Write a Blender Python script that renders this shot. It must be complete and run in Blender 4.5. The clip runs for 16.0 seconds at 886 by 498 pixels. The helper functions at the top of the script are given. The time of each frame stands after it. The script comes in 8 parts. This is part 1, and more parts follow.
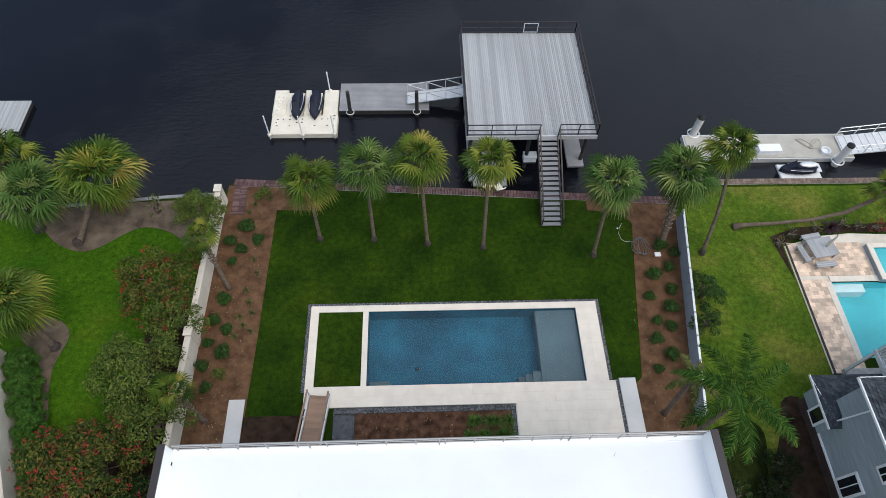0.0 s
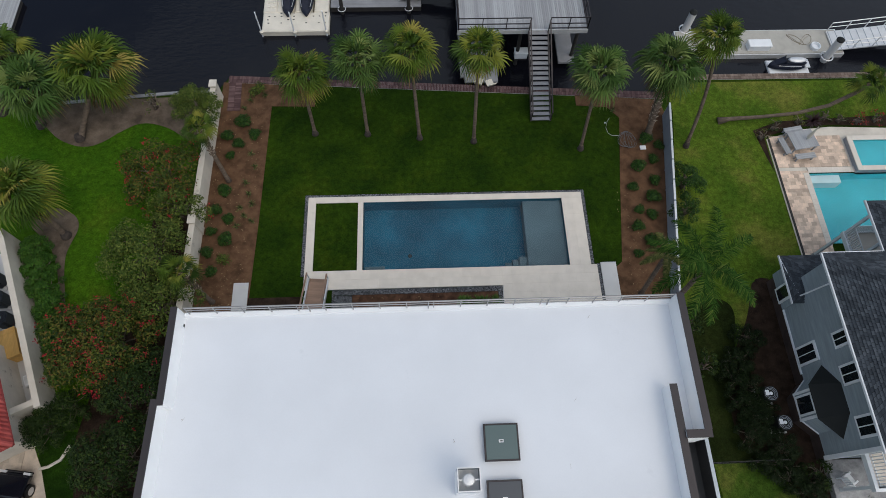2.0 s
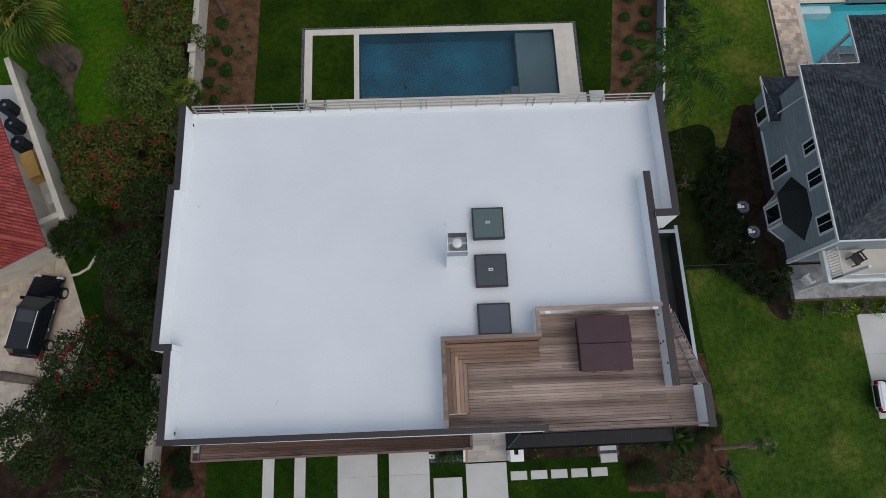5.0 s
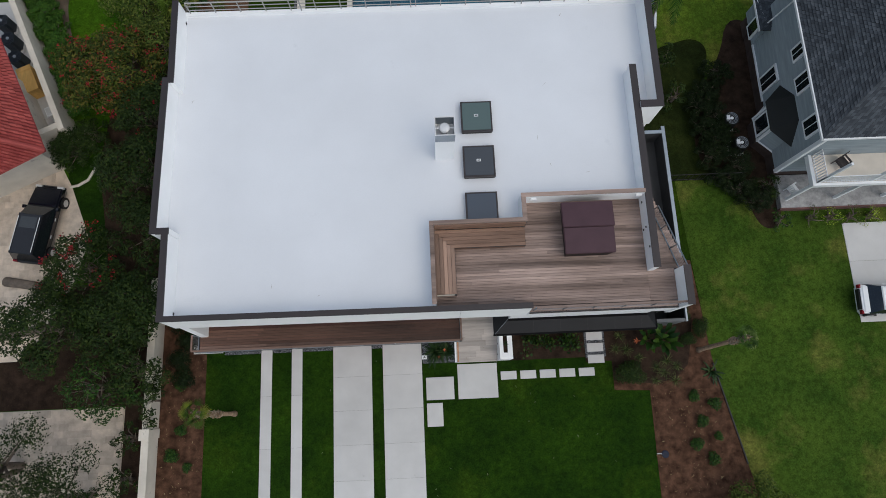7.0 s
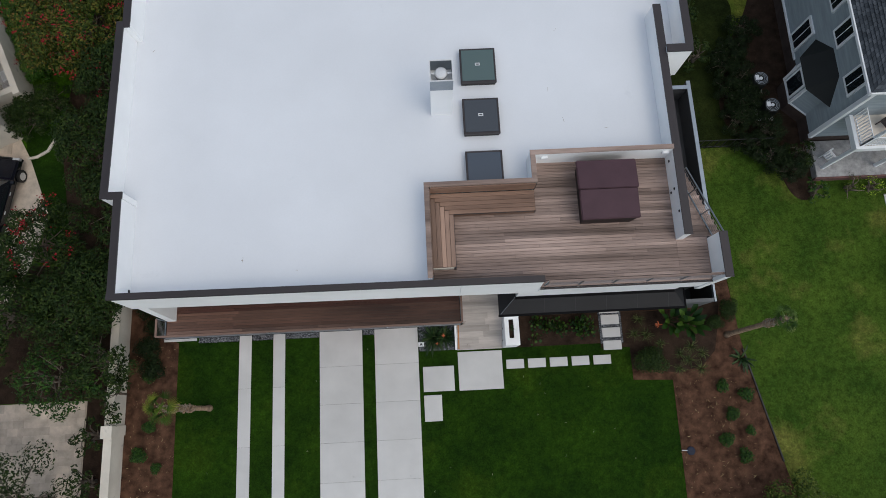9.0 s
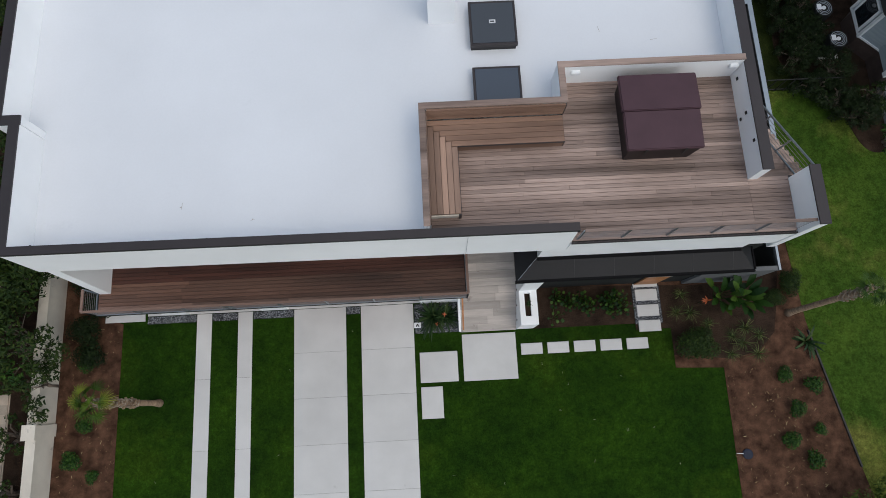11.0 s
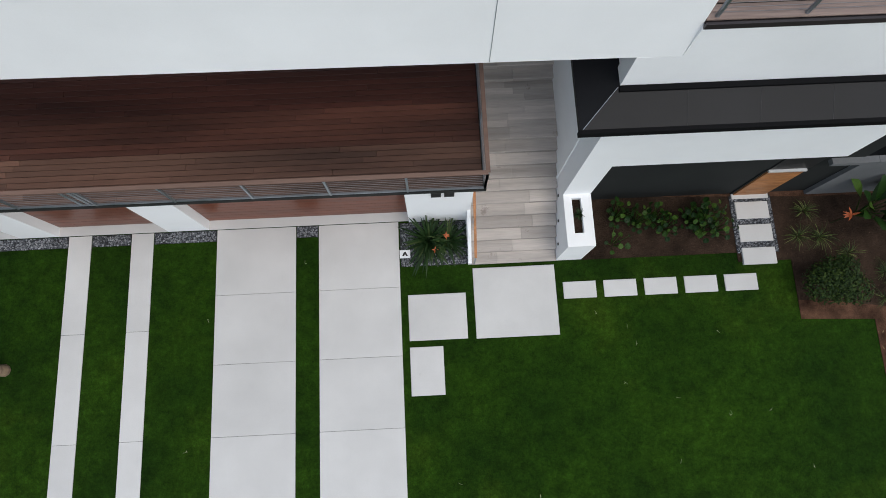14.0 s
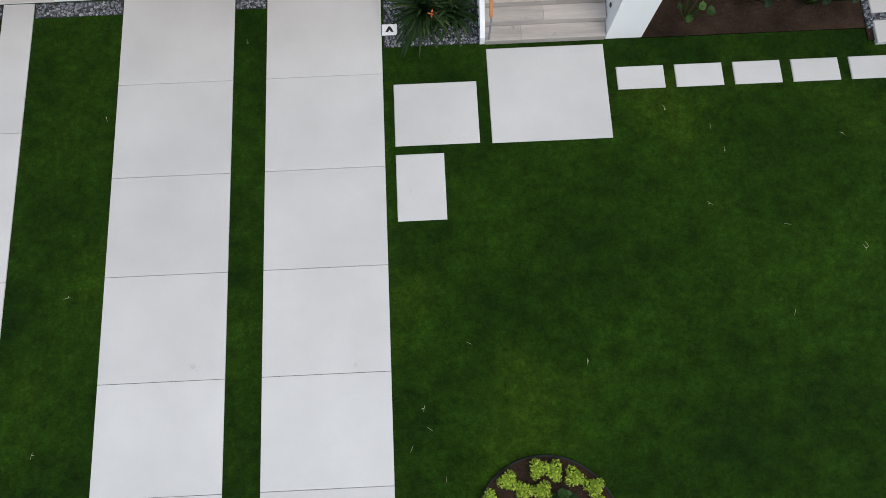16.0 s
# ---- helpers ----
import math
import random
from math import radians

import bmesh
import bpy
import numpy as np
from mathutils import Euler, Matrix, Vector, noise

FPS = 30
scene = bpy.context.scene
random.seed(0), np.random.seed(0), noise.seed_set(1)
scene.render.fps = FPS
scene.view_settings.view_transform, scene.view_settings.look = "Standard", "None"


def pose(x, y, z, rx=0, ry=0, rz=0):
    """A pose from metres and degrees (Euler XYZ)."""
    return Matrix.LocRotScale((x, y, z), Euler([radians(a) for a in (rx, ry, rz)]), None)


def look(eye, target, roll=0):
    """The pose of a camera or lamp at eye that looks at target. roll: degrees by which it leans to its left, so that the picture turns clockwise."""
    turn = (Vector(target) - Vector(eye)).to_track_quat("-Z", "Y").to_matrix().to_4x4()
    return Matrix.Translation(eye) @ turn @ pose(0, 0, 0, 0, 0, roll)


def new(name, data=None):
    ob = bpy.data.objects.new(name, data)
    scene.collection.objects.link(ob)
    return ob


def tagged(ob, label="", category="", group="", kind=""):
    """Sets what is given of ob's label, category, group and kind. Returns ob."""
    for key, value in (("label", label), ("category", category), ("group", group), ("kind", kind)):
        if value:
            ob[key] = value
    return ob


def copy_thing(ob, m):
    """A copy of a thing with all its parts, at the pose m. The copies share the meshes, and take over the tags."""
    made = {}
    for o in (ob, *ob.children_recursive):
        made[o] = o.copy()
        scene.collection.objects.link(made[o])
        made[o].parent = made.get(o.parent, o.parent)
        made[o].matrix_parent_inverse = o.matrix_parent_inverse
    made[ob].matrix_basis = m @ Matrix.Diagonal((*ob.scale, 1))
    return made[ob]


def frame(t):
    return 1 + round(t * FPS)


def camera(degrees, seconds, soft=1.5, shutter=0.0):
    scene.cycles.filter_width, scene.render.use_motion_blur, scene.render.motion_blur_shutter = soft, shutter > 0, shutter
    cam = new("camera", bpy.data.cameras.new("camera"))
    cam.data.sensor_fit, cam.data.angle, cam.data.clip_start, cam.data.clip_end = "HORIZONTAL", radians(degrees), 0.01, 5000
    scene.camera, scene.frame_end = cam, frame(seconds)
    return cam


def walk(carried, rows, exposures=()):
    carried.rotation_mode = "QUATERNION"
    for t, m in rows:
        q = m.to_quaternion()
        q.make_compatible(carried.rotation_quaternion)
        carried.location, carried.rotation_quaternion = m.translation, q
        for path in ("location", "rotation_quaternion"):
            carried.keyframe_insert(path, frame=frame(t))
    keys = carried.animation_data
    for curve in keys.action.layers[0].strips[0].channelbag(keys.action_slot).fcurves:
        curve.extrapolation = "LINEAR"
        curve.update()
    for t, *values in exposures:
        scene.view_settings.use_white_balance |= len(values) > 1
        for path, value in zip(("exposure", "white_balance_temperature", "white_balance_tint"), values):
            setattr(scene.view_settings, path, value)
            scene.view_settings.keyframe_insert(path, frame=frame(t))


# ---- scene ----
cam = camera(72.1, 16.0, soft=0.65)
PATH = [
    (0, (-0.561, -0.459, 36.821), (-0.486, 0.583, 35.116), 2.6),
    (0.5, (-0.552, -0.984, 37.063), (-0.476, -0.001, 35.323), 2.7),
    (1, (-0.512, -1.795, 37.071), (-0.433, -0.863, 35.303), 3.0),
    (1.5, (-0.383, -2.543, 37.259), (-0.305, -1.669, 35.462), 3.1),
    (2, (-0.129, -3.323, 37.325), (-0.057, -2.5, 35.504), 3.1),
    (2.5, (0.175, -4.388, 37.466), (0.236, -3.606, 35.627), 2.5),
    (3, (0.163, -5.2, 37.551), (0.223, -4.473, 35.689), 2.7),
    (3.5, (-0.037, -6.086, 37.573), (0.03, -5.411, 35.692), 3.4),
    (4, (0.279, -7.303, 37.522), (0.331, -6.665, 35.627), 2.6),
    (4.5, (0.232, -8.187, 37.57), (0.287, -7.604, 35.657), 3.2),
    (5, (0.113, -9.086, 37.655), (0.17, -8.556, 35.728), 3.8),
    (5.2, (0.164, -9.564, 37.597), (0.22, -9.05, 35.665), 3.9),
    (7.3, (0.776, -13.432, 37.349), (0.814, -12.988, 35.399), 2.4),
    (7.5, (0.865, -13.516, 36.998), (0.9, -13.071, 35.048), 2.0),
    (8, (0.834, -13.54, 35.917), (0.871, -13.098, 33.966), 2.2),
    (10.5, (0.802, -13.871, 28.96), (0.842, -13.433, 27.009), 2.3),
    (11, (0.831, -14.03, 27.369), (0.868, -13.59, 25.418), 1.9),
    (11.5, (0.77, -14.067, 25.659), (0.811, -13.634, 23.707), 2.5),
    (12, (0.743, -14.17, 24.02), (0.786, -13.736, 22.068), 2.7),
    (12.5, (0.756, -14.254, 22.401), (0.797, -13.821, 20.449), 2.5),
    (13, (0.782, -14.374, 20.762), (0.824, -13.942, 18.809), 2.7),
    (13.5, (0.805, -14.535, 19.105), (0.847, -14.106, 17.152), 2.8),
    (14, (0.819, -15.086, 17.501), (0.856, -14.652, 15.549), 2.1),
    (14.5, (0.802, -15.631, 15.892), (0.837, -15.216, 13.935), 2.0),
    (15, (0.811, -16.762, 14.176), (0.839, -16.296, 12.231), 0.7),
    (15.5, (0.779, -17.597, 12.594), (0.806, -17.153, 10.644), 0.7),
    (16, (0.821, -18.384, 11.311), (0.836, -17.962, 9.356), -0.7),
]
EXPOSURES = [(0.0, 0.52), (0.5, 0.40), (1.0, 0.27), (1.5, 0.08), (2.0, -0.06), (3.0, -0.26), (3.5, -0.32), (5.0, -0.33), (7.5, -0.15), (8.0, -0.15), (10.5, -0.10), (12.5, 0.02), (13.5, 0.11), (14.0, 0.26), (14.5, 0.38), (15.0, 0.36), (16.0, 0.30)]
EXPOSURES = [(t, e, 6350, 5) for t, e in EXPOSURES]
walk(cam, [(t, look(eye, target, roll)) for t, eye, target, roll in PATH], EXPOSURES)

# ---- world and light: an overcast afternoon ----
world = bpy.data.worlds.new("overcast_sky")
scene.world = world
world.use_nodes = True
wn = world.node_tree.nodes
sky = wn.new("ShaderNodeTexSky")
sky.sky_type, sky.sun_disc = "NISHITA", False
SUN_HIGH, SUN_WAY = radians(62), radians(135)
sky.sun_elevation, sky.sun_rotation = SUN_HIGH, SUN_WAY
sky.air_density, sky.dust_density, sky.ozone_density = 1.0, 4.0, 1.0
wn["Background"].inputs["Strength"].default_value = 0.118
world.node_tree.links.new(sky.outputs[0], wn["Background"].inputs["Color"])
sun = new("sun", bpy.data.lights.new("sun", "SUN"))
sun.data.energy, sun.data.angle, sun.data.color = 1.2, radians(150), (1.0, 0.985, 0.96)
sun.matrix_world = look((0, 0, 60), Vector((0, 0, 60)) - 50 * Vector((math.sin(SUN_WAY) * math.cos(SUN_HIGH), math.cos(SUN_WAY) * math.cos(SUN_HIGH), math.sin(SUN_HIGH))))


# ---- mesh helpers ----
def thing(name, label="", category="", group="", kind="", at=(0, 0, 0), turn=0):
    ob = new(name)
    ob.empty_display_size = 0.1
    ob.matrix_basis = pose(*at, 0, 0, turn)
    return tagged(ob, label, category, group, kind)


def part(name, bm, material, parent=None, label="", smooth=False):
    me = bpy.data.meshes.new(name)
    bm.normal_update()
    bm.to_mesh(me)
    bm.free()
    me.materials.append(material)
    if smooth:
        me.polygons.foreach_set("use_smooth", [True] * len(me.polygons))
    ob = new(name, me)
    if parent:
        ob.parent = parent
    return tagged(ob, label)


def solid(name, bm, material, label="", category="", kind="", group="", smooth=False):
    return tagged(part(name, bm, material, None, "", smooth), label, category, group, kind)


def box(bm, x0, x1, y0, y1, z0, z1, bevel=0.0):
    """An upright box; bevel chamfers its top edge."""
    b = min(bevel, (x1 - x0) * 0.4, (y1 - y0) * 0.4)
    rings = [(x0, x1, y0, y1, z0)]
    if b > 0:
        rings += [(x0, x1, y0, y1, z1 - b), (x0 + b, x1 - b, y0 + b, y1 - b, z1)]
    else:
        rings += [(x0, x1, y0, y1, z1)]
    loops = [[bm.verts.new(p) for p in ((a, c, z), (bb, c, z), (bb, d, z), (a, d, z))] for a, bb, c, d, z in rings]
    bm.faces.new(loops[0][::-1])
    bm.faces.new(loops[-1])
    for lo, hi in zip(loops, loops[1:]):
        for k in range(4):
            bm.faces.new((lo[k], lo[(k + 1) % 4], hi[(k + 1) % 4], hi[k]))
    return bm


def slab(x0, x1, y0, y1, z0, z1, bevel=0.0):
    return box(bmesh.new(), x0, x1, y0, y1, z0, z1, bevel)


def prism(bm, pts, z0, z1, axis=2):
    """A closed outline pushed out along an axis; outline in the other two axes."""
    def at(p, h):
        v = list(p)
        v.insert(axis, h)
        return v
    lo = [bm.verts.new(at(p, z0)) for p in pts]
    hi = [bm.verts.new(at(p, z1)) for p in pts]
    n = len(pts)
    faces = [bm.faces.new(lo[::-1]), bm.faces.new(hi)]
    for k in range(n):
        faces.append(bm.faces.new((lo[k], lo[(k + 1) % n], hi[(k + 1) % n], hi[k])))
    bmesh.ops.recalc_face_normals(bm, faces=faces)
    return bm


def beam(bm, p, q, w, h=None, up=(0, 0, 1)):
    """A square bar from p to q."""
    p, q = Vector(p), Vector(q)
    h = h or w
    d = (q - p).normalized()
    s = d.cross(Vector(up))
    if s.length < 1e-4:
        s = d.cross(Vector((1, 0, 0)))
    s.normalize()
    u = s.cross(d)
    ring = [(-1, -1), (1, -1), (1, 1), (-1, 1)]
    a = [bm.verts.new(p + s * x * w / 2 + u * y * h / 2) for x, y in ring]
    b = [bm.verts.new(q + s * x * w / 2 + u * y * h / 2) for x, y in ring]
    bm.faces.new(a[::-1]), bm.faces.new(b)
    for k in range(4):
        bm.faces.new((a[k], a[(k + 1) % 4], b[(k + 1) % 4], b[k]))
    return bm


def tube(bm, pts, radii, n=8, cap=True):
    """A round tube through points."""
    pts = [Vector(p) for p in pts]
    rings = []
    for i, p in enumerate(pts):
        d = (pts[min(i + 1, len(pts) - 1)] - pts[max(i - 1, 0)]).normalized()
        s = d.cross(Vector((0, 1, 0)))
        if s.length < 0.1:
            s = d.cross(Vector((1, 0, 0)))
        s.normalize()
        u = d.cross(s)
        r = radii[i] if isinstance(radii, (list, tuple)) else radii
        rings.append([bm.verts.new(p + (s * math.cos(k * math.tau / n) + u * math.sin(k * math.tau / n)) * r) for k in range(n)])
    for a, b in zip(rings, rings[1:]):
        for k in range(n):
            bm.faces.new((a[k], a[(k + 1) % n], b[(k + 1) % n], b[k]))
    if cap:
        bm.faces.new(rings[0][::-1]), bm.faces.new(rings[-1])
    return bm


def sheet(bm, pts, z):
    bm.faces.new([bm.verts.new((x, y, z)) for x, y in pts])
    return bm


def lathe(bm, profile, n=16, at=(0, 0, 0)):
    """Turns (radius, height) pairs about the upright axis at a point."""
    rings = [[bm.verts.new((at[0] + r * math.cos(k * math.tau / n), at[1] + r * math.sin(k * math.tau / n), at[2] + z)) for k in range(n)] for r, z in profile]
    for a, b in zip(rings, rings[1:]):
        for k in range(n):
            bm.faces.new((a[k], a[(k + 1) % n], b[(k + 1) % n], b[k]))
    bm.faces.new(rings[0][::-1]), bm.faces.new(rings[-1])
    return bm


# ---- materials ----
def node_material(name):
    m = bpy.data.materials.new(name)
    m.use_nodes = True
    nt = m.node_tree
    return m, nt, nt.nodes["Principled BSDF"]


def noise_value(nt, vec, size, detail=4.0, stretch=(1, 1, 1), rough=0.55):
    mp = nt.nodes.new("ShaderNodeMapping")
    mp.inputs["Scale"].default_value = stretch
    nt.links.new(vec, mp.inputs["Vector"])
    n = nt.nodes.new("ShaderNodeTexNoise")
    n.inputs["Scale"].default_value, n.inputs["Detail"].default_value, n.inputs["Roughness"].default_value = 1.0 / size, detail, rough
    nt.links.new(mp.outputs[0], n.inputs["Vector"])
    return n.outputs["Fac"]


def ramp(nt, fac, stops):
    r = nt.nodes.new("ShaderNodeValToRGB")
    while len(r.color_ramp.elements) < len(stops):
        r.color_ramp.elements.new(0.5)
    for e, (p, c) in zip(r.color_ramp.elements, stops):
        e.position, e.color = p, (*c, 1)
    nt.links.new(fac, r.inputs["Fac"])
    return r.outputs["Color"]


def mix(nt, fac, a, b, mode="MIX"):
    n = nt.nodes.new("ShaderNodeMix")
    n.data_type, n.blend_type = "RGBA", mode
    for socket, value in ((n.inputs[0], fac), (n.inputs[6], a), (n.inputs[7], b)):
        if isinstance(value, bpy.types.NodeSocket):
            nt.links.new(value, socket)
        elif isinstance(value, (int, float)):
            socket.default_value = value
        else:
            socket.default_value = (*value, 1)
    return n.outputs[2]


def surface(name, color, rough=0.6, metal=0.0, var=0.15, size=1.5, fine=0.06, bump=0.2, depth=0.01, stretch=(1, 1, 1), piece=0.0, tint=None, spec=0.5, mottle=None):
    """Paint, wood, stone or metal: base colour, broad blotches, fine grain, relief, and a shade of its own for each piece."""
    m, nt, b = node_material(name)
    pos = nt.nodes.new("ShaderNodeNewGeometry").outputs["Position"]
    broad = noise_value(nt, pos, size, 4, stretch)
    grain = noise_value(nt, pos, fine, 5, stretch)
    lo = tuple(c * (1 - var) for c in color)
    hi = tuple(min(c * (1 + var), 0.95) for c in (tint or color))
    col = ramp(nt, broad, ((0.3, lo), (0.7, hi)))
    col = mix(nt, 0.5, col, ramp(nt, grain, ((0.25, (1 - var,) * 3), (0.75, (1 + var * 0.5,) * 3))), "MULTIPLY")
    if mottle:
        spot = noise_value(nt, pos, mottle[1], 6, (1, 1, 1), 0.7)
        col = mix(nt, ramp(nt, spot, ((mottle[2], (0, 0, 0)), (mottle[2] + 0.08, (1, 1, 1)))), col, mottle[0])
    if piece:
        rnd = nt.nodes.new("ShaderNodeObjectInfo").outputs["Random"]
        col = mix(nt, 1.0, col, ramp(nt, rnd, ((0.0, (1 - piece,) * 3), (1.0, (1 + piece * 0.6,) * 3))), "MULTIPLY")
    nt.links.new(col, b.inputs["Base Color"])
    b.inputs["Roughness"].default_value, b.inputs["Metallic"].default_value = rough, metal
    b.inputs["Specular IOR Level"].default_value = spec
    if bump:
        bp = nt.nodes.new("ShaderNodeBump")
        bp.inputs["Strength"].default_value, bp.inputs["Distance"].default_value = bump, depth
        nt.links.new(grain, bp.inputs["Height"])
        nt.links.new(bp.outputs[0], b.inputs["Normal"])
    return m


def island_surface(name, stops, rough=0.55, fine=0.05, gloss=0.14):
    """Leaves and joined pieces: each loose piece takes its own shade from the stops."""
    m, nt, b = node_material(name)
    g = nt.nodes.new("ShaderNodeNewGeometry")
    col = ramp(nt, g.outputs["Random Per Island"], stops)
    broad = noise_value(nt, g.outputs["Position"], 0.8, 3)
    col = mix(nt, 0.6, col, ramp(nt, broad, ((0.3, (0.62,) * 3), (0.7, (1.2,) * 3))), "MULTIPLY")
    nt.links.new(col, b.inputs["Base Color"])
    b.inputs["Roughness"].default_value = rough
    b.inputs["Specular IOR Level"].default_value = gloss
    return m


def grass_material(name, dark, light, dry, dryness=0.62):
    m, nt, b = node_material(name)
    pos = nt.nodes.new("ShaderNodeNewGeometry").outputs["Position"]
    broad = noise_value(nt, pos, 2.6, 5, (1, 1, 1), 0.6)
    mid = noise_value(nt, pos, 0.35, 4)
    blade = noise_value(nt, pos, 0.03, 4, (1, 1, 1), 0.7)
    clump = noise_value(nt, pos, 0.11, 3, (1, 1, 1), 0.7)
    col = ramp(nt, broad, ((0.32, dark), (0.7, light)))
    patch = noise_value(nt, pos, 5.0, 5, (1, 1, 1), 0.65)
    col = mix(nt, ramp(nt, patch, ((dryness, (0, 0, 0)), (dryness + 0.16, (0.75,) * 3))), col, dry)
    col = mix(nt, 0.7, col, ramp(nt, mid, ((0.3, (0.56,) * 3), (0.7, (1.42,) * 3))), "MULTIPLY")
    col = mix(nt, 0.8, col, ramp(nt, clump, ((0.3, (0.62,) * 3), (0.7, (1.38,) * 3))), "MULTIPLY")
    col = mix(nt, 0.8, col, ramp(nt, blade, ((0.3, (0.55,) * 3), (0.7, (1.4,) * 3))), "MULTIPLY")
    nt.links.new(col, b.inputs["Base Color"])
    b.inputs["Roughness"].default_value, b.inputs["Specular IOR Level"].default_value = 0.9, 0.06
    bp = nt.nodes.new("ShaderNodeBump")
    bp.inputs["Strength"].default_value, bp.inputs["Distance"].default_value = 0.9, 0.04
    nt.links.new(blade, bp.inputs["Height"])
    nt.links.new(bp.outputs[0], b.inputs["Normal"])
    return m


def water_material(name, color, ripple, size, rough=0.06):
    m, nt, b = node_material(name)
    pos = nt.nodes.new("ShaderNodeNewGeometry").outputs["Position"]
    w = noise_value(nt, pos, size, 4, (0.6, 1.5, 1), 0.6)
    calm = noise_value(nt, pos, 9.0, 2)
    amount = mix(nt, 1.0, ramp(nt, w, ((0.2, (0, 0, 0)), (0.8, (1, 1, 1)))), ramp(nt, calm, ((0.42, (0.12,) * 3), (0.62, (1, 1, 1)))), "MULTIPLY")
    b.inputs["Base Color"].default_value = (*color, 1)
    b.inputs["Roughness"].default_value, b.inputs["IOR"].default_value = rough, 1.33
    bp = nt.nodes.new("ShaderNodeBump")
    bp.inputs["Strength"].default_value, bp.inputs["Distance"].default_value = ripple, 0.05
    nt.links.new(amount, bp.inputs["Height"])
    nt.links.new(bp.outputs[0], b.inputs["Normal"])
    return m


def clear_water(name, tint):
    m, nt, b = node_material(name)
    b.inputs["Base Color"].default_value = (*tint, 1)
    b.inputs["Transmission Weight"].default_value = 1.0
    b.inputs["Specular IOR Level"].default_value = 0.15
    b.inputs["Roughness"].default_value, b.inputs["IOR"].default_value = 0.0, 1.33
    return m


def glass(name, tint, rough=0.03):
    m, nt, b = node_material(name)
    b.inputs["Base Color"].default_value = (*tint, 1)
    b.inputs["Roughness"].default_value = rough
    b.inputs["Specular IOR Level"].default_value = 0.9
    return m


LAWN = grass_material("lawn_grass", (0.0105, 0.0270, 0.0022), (0.0267, 0.0553, 0.0035), (0.0400, 0.0631, 0.0042), 0.54)
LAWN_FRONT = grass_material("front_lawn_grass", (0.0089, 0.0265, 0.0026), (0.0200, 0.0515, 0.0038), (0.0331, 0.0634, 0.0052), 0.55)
LAWN_EAST = grass_material("bright_grass", (0.0443, 0.0884, 0.0084), (0.0951, 0.1451, 0.0146), (0.1700, 0.1659, 0.0341), 0.50)
LAWN_EAST_FRONT = grass_material("patchy_grass", (0.0270, 0.0587, 0.0074), (0.0594, 0.1038, 0.0130), (0.1553, 0.1500, 0.0360), 0.54)
# Side lawn: the shade between the houses is put into this colour.
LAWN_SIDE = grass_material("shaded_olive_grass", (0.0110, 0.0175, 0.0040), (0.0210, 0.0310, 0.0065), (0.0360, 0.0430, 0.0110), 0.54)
LAWN_WEST = grass_material("green_grass", (0.0263, 0.0778, 0.0038), (0.0527, 0.1176, 0.0055), (0.0809, 0.1197, 0.0093), 0.58)
PINESTRAW = surface("faded_pine_straw", (0.0956, 0.0529, 0.0296), 0.95, var=0.3, size=0.7, fine=0.05, bump=0.8, depth=0.04, tint=(0.1215, 0.0680, 0.0389), spec=0.1)
MULCH = surface("pine_mulch", (0.0624, 0.0312, 0.0196), 0.95, var=0.5, size=0.5, fine=0.04, bump=1.0, depth=0.05, tint=(0.0920, 0.0486, 0.0303), spec=0.1, mottle=((0.1404, 0.0836, 0.0503), 0.06, 0.64))
SOIL = surface("dark_mulch", (0.036, 0.023, 0.016), 0.95, var=0.5, size=0.6, fine=0.05, bump=1.0, depth=0.05, spec=0.1, mottle=((0.11, 0.07, 0.045), 0.06, 0.62))
SANDY = surface("leaf_litter", (0.125, 0.098, 0.074), 0.95, var=0.45, size=1.0, fine=0.06, bump=1.0, depth=0.04, spec=0.1)
CONCRETE = surface("pale_concrete", (0.56, 0.557, 0.55), 0.8, var=0.07, size=1.8, fine=0.03, bump=0.15, depth=0.004, piece=0.05, mottle=((0.42, 0.42, 0.41), 1.1, 0.66))
PAVER = surface("ivory_limestone", (0.6823, 0.6268, 0.5515), 0.7, var=0.06, size=0.7, fine=0.03, bump=0.1, depth=0.003, piece=0.035)
WHITE = surface("white_stucco", (0.89, 0.90, 0.91), 0.8, var=0.04, size=2.5, fine=0.02, bump=0.15, depth=0.004)
ROOFING = surface("white_membrane", (0.69, 0.715, 0.755), 0.5, var=0.035, size=3.5, fine=0.08, bump=0.1, depth=0.004, mottle=((0.645, 0.67, 0.71), 2.6, 0.66))
CAP = surface("bronze_flashing", (0.038, 0.032, 0.034), 0.45, metal=0.3, var=0.12, size=1.5, bump=0.1)
IPE = surface("weathered_ipe", (0.1845, 0.1188, 0.0912), 0.7, var=0.42, size=0.8, fine=0.05, bump=0.35, depth=0.004, stretch=(0.0900, 1.4080, 0.8600), piece=0.3, tint=(0.3240, 0.2420, 0.2064))
RAMPWOOD = surface("brown_ramp_timber", (0.2788, 0.1800, 0.1248), 0.7, var=0.25, size=0.8, fine=0.05, bump=0.3, depth=0.004, stretch=(0.15, 1, 1), piece=0.15)
RAILWOOD = surface("brown_rail_timber", (0.215, 0.135, 0.105), 0.65, var=0.25, size=0.8, fine=0.05, bump=0.3, depth=0.004, stretch=(0.15, 1, 1))
RISER = surface("riser_tile", (0.3780, 0.3465, 0.3202), 0.55, var=0.25, size=0.7, fine=0.06, bump=0.1, depth=0.002, stretch=(0.2625, 2.1000, 1.0500), piece=0.25)
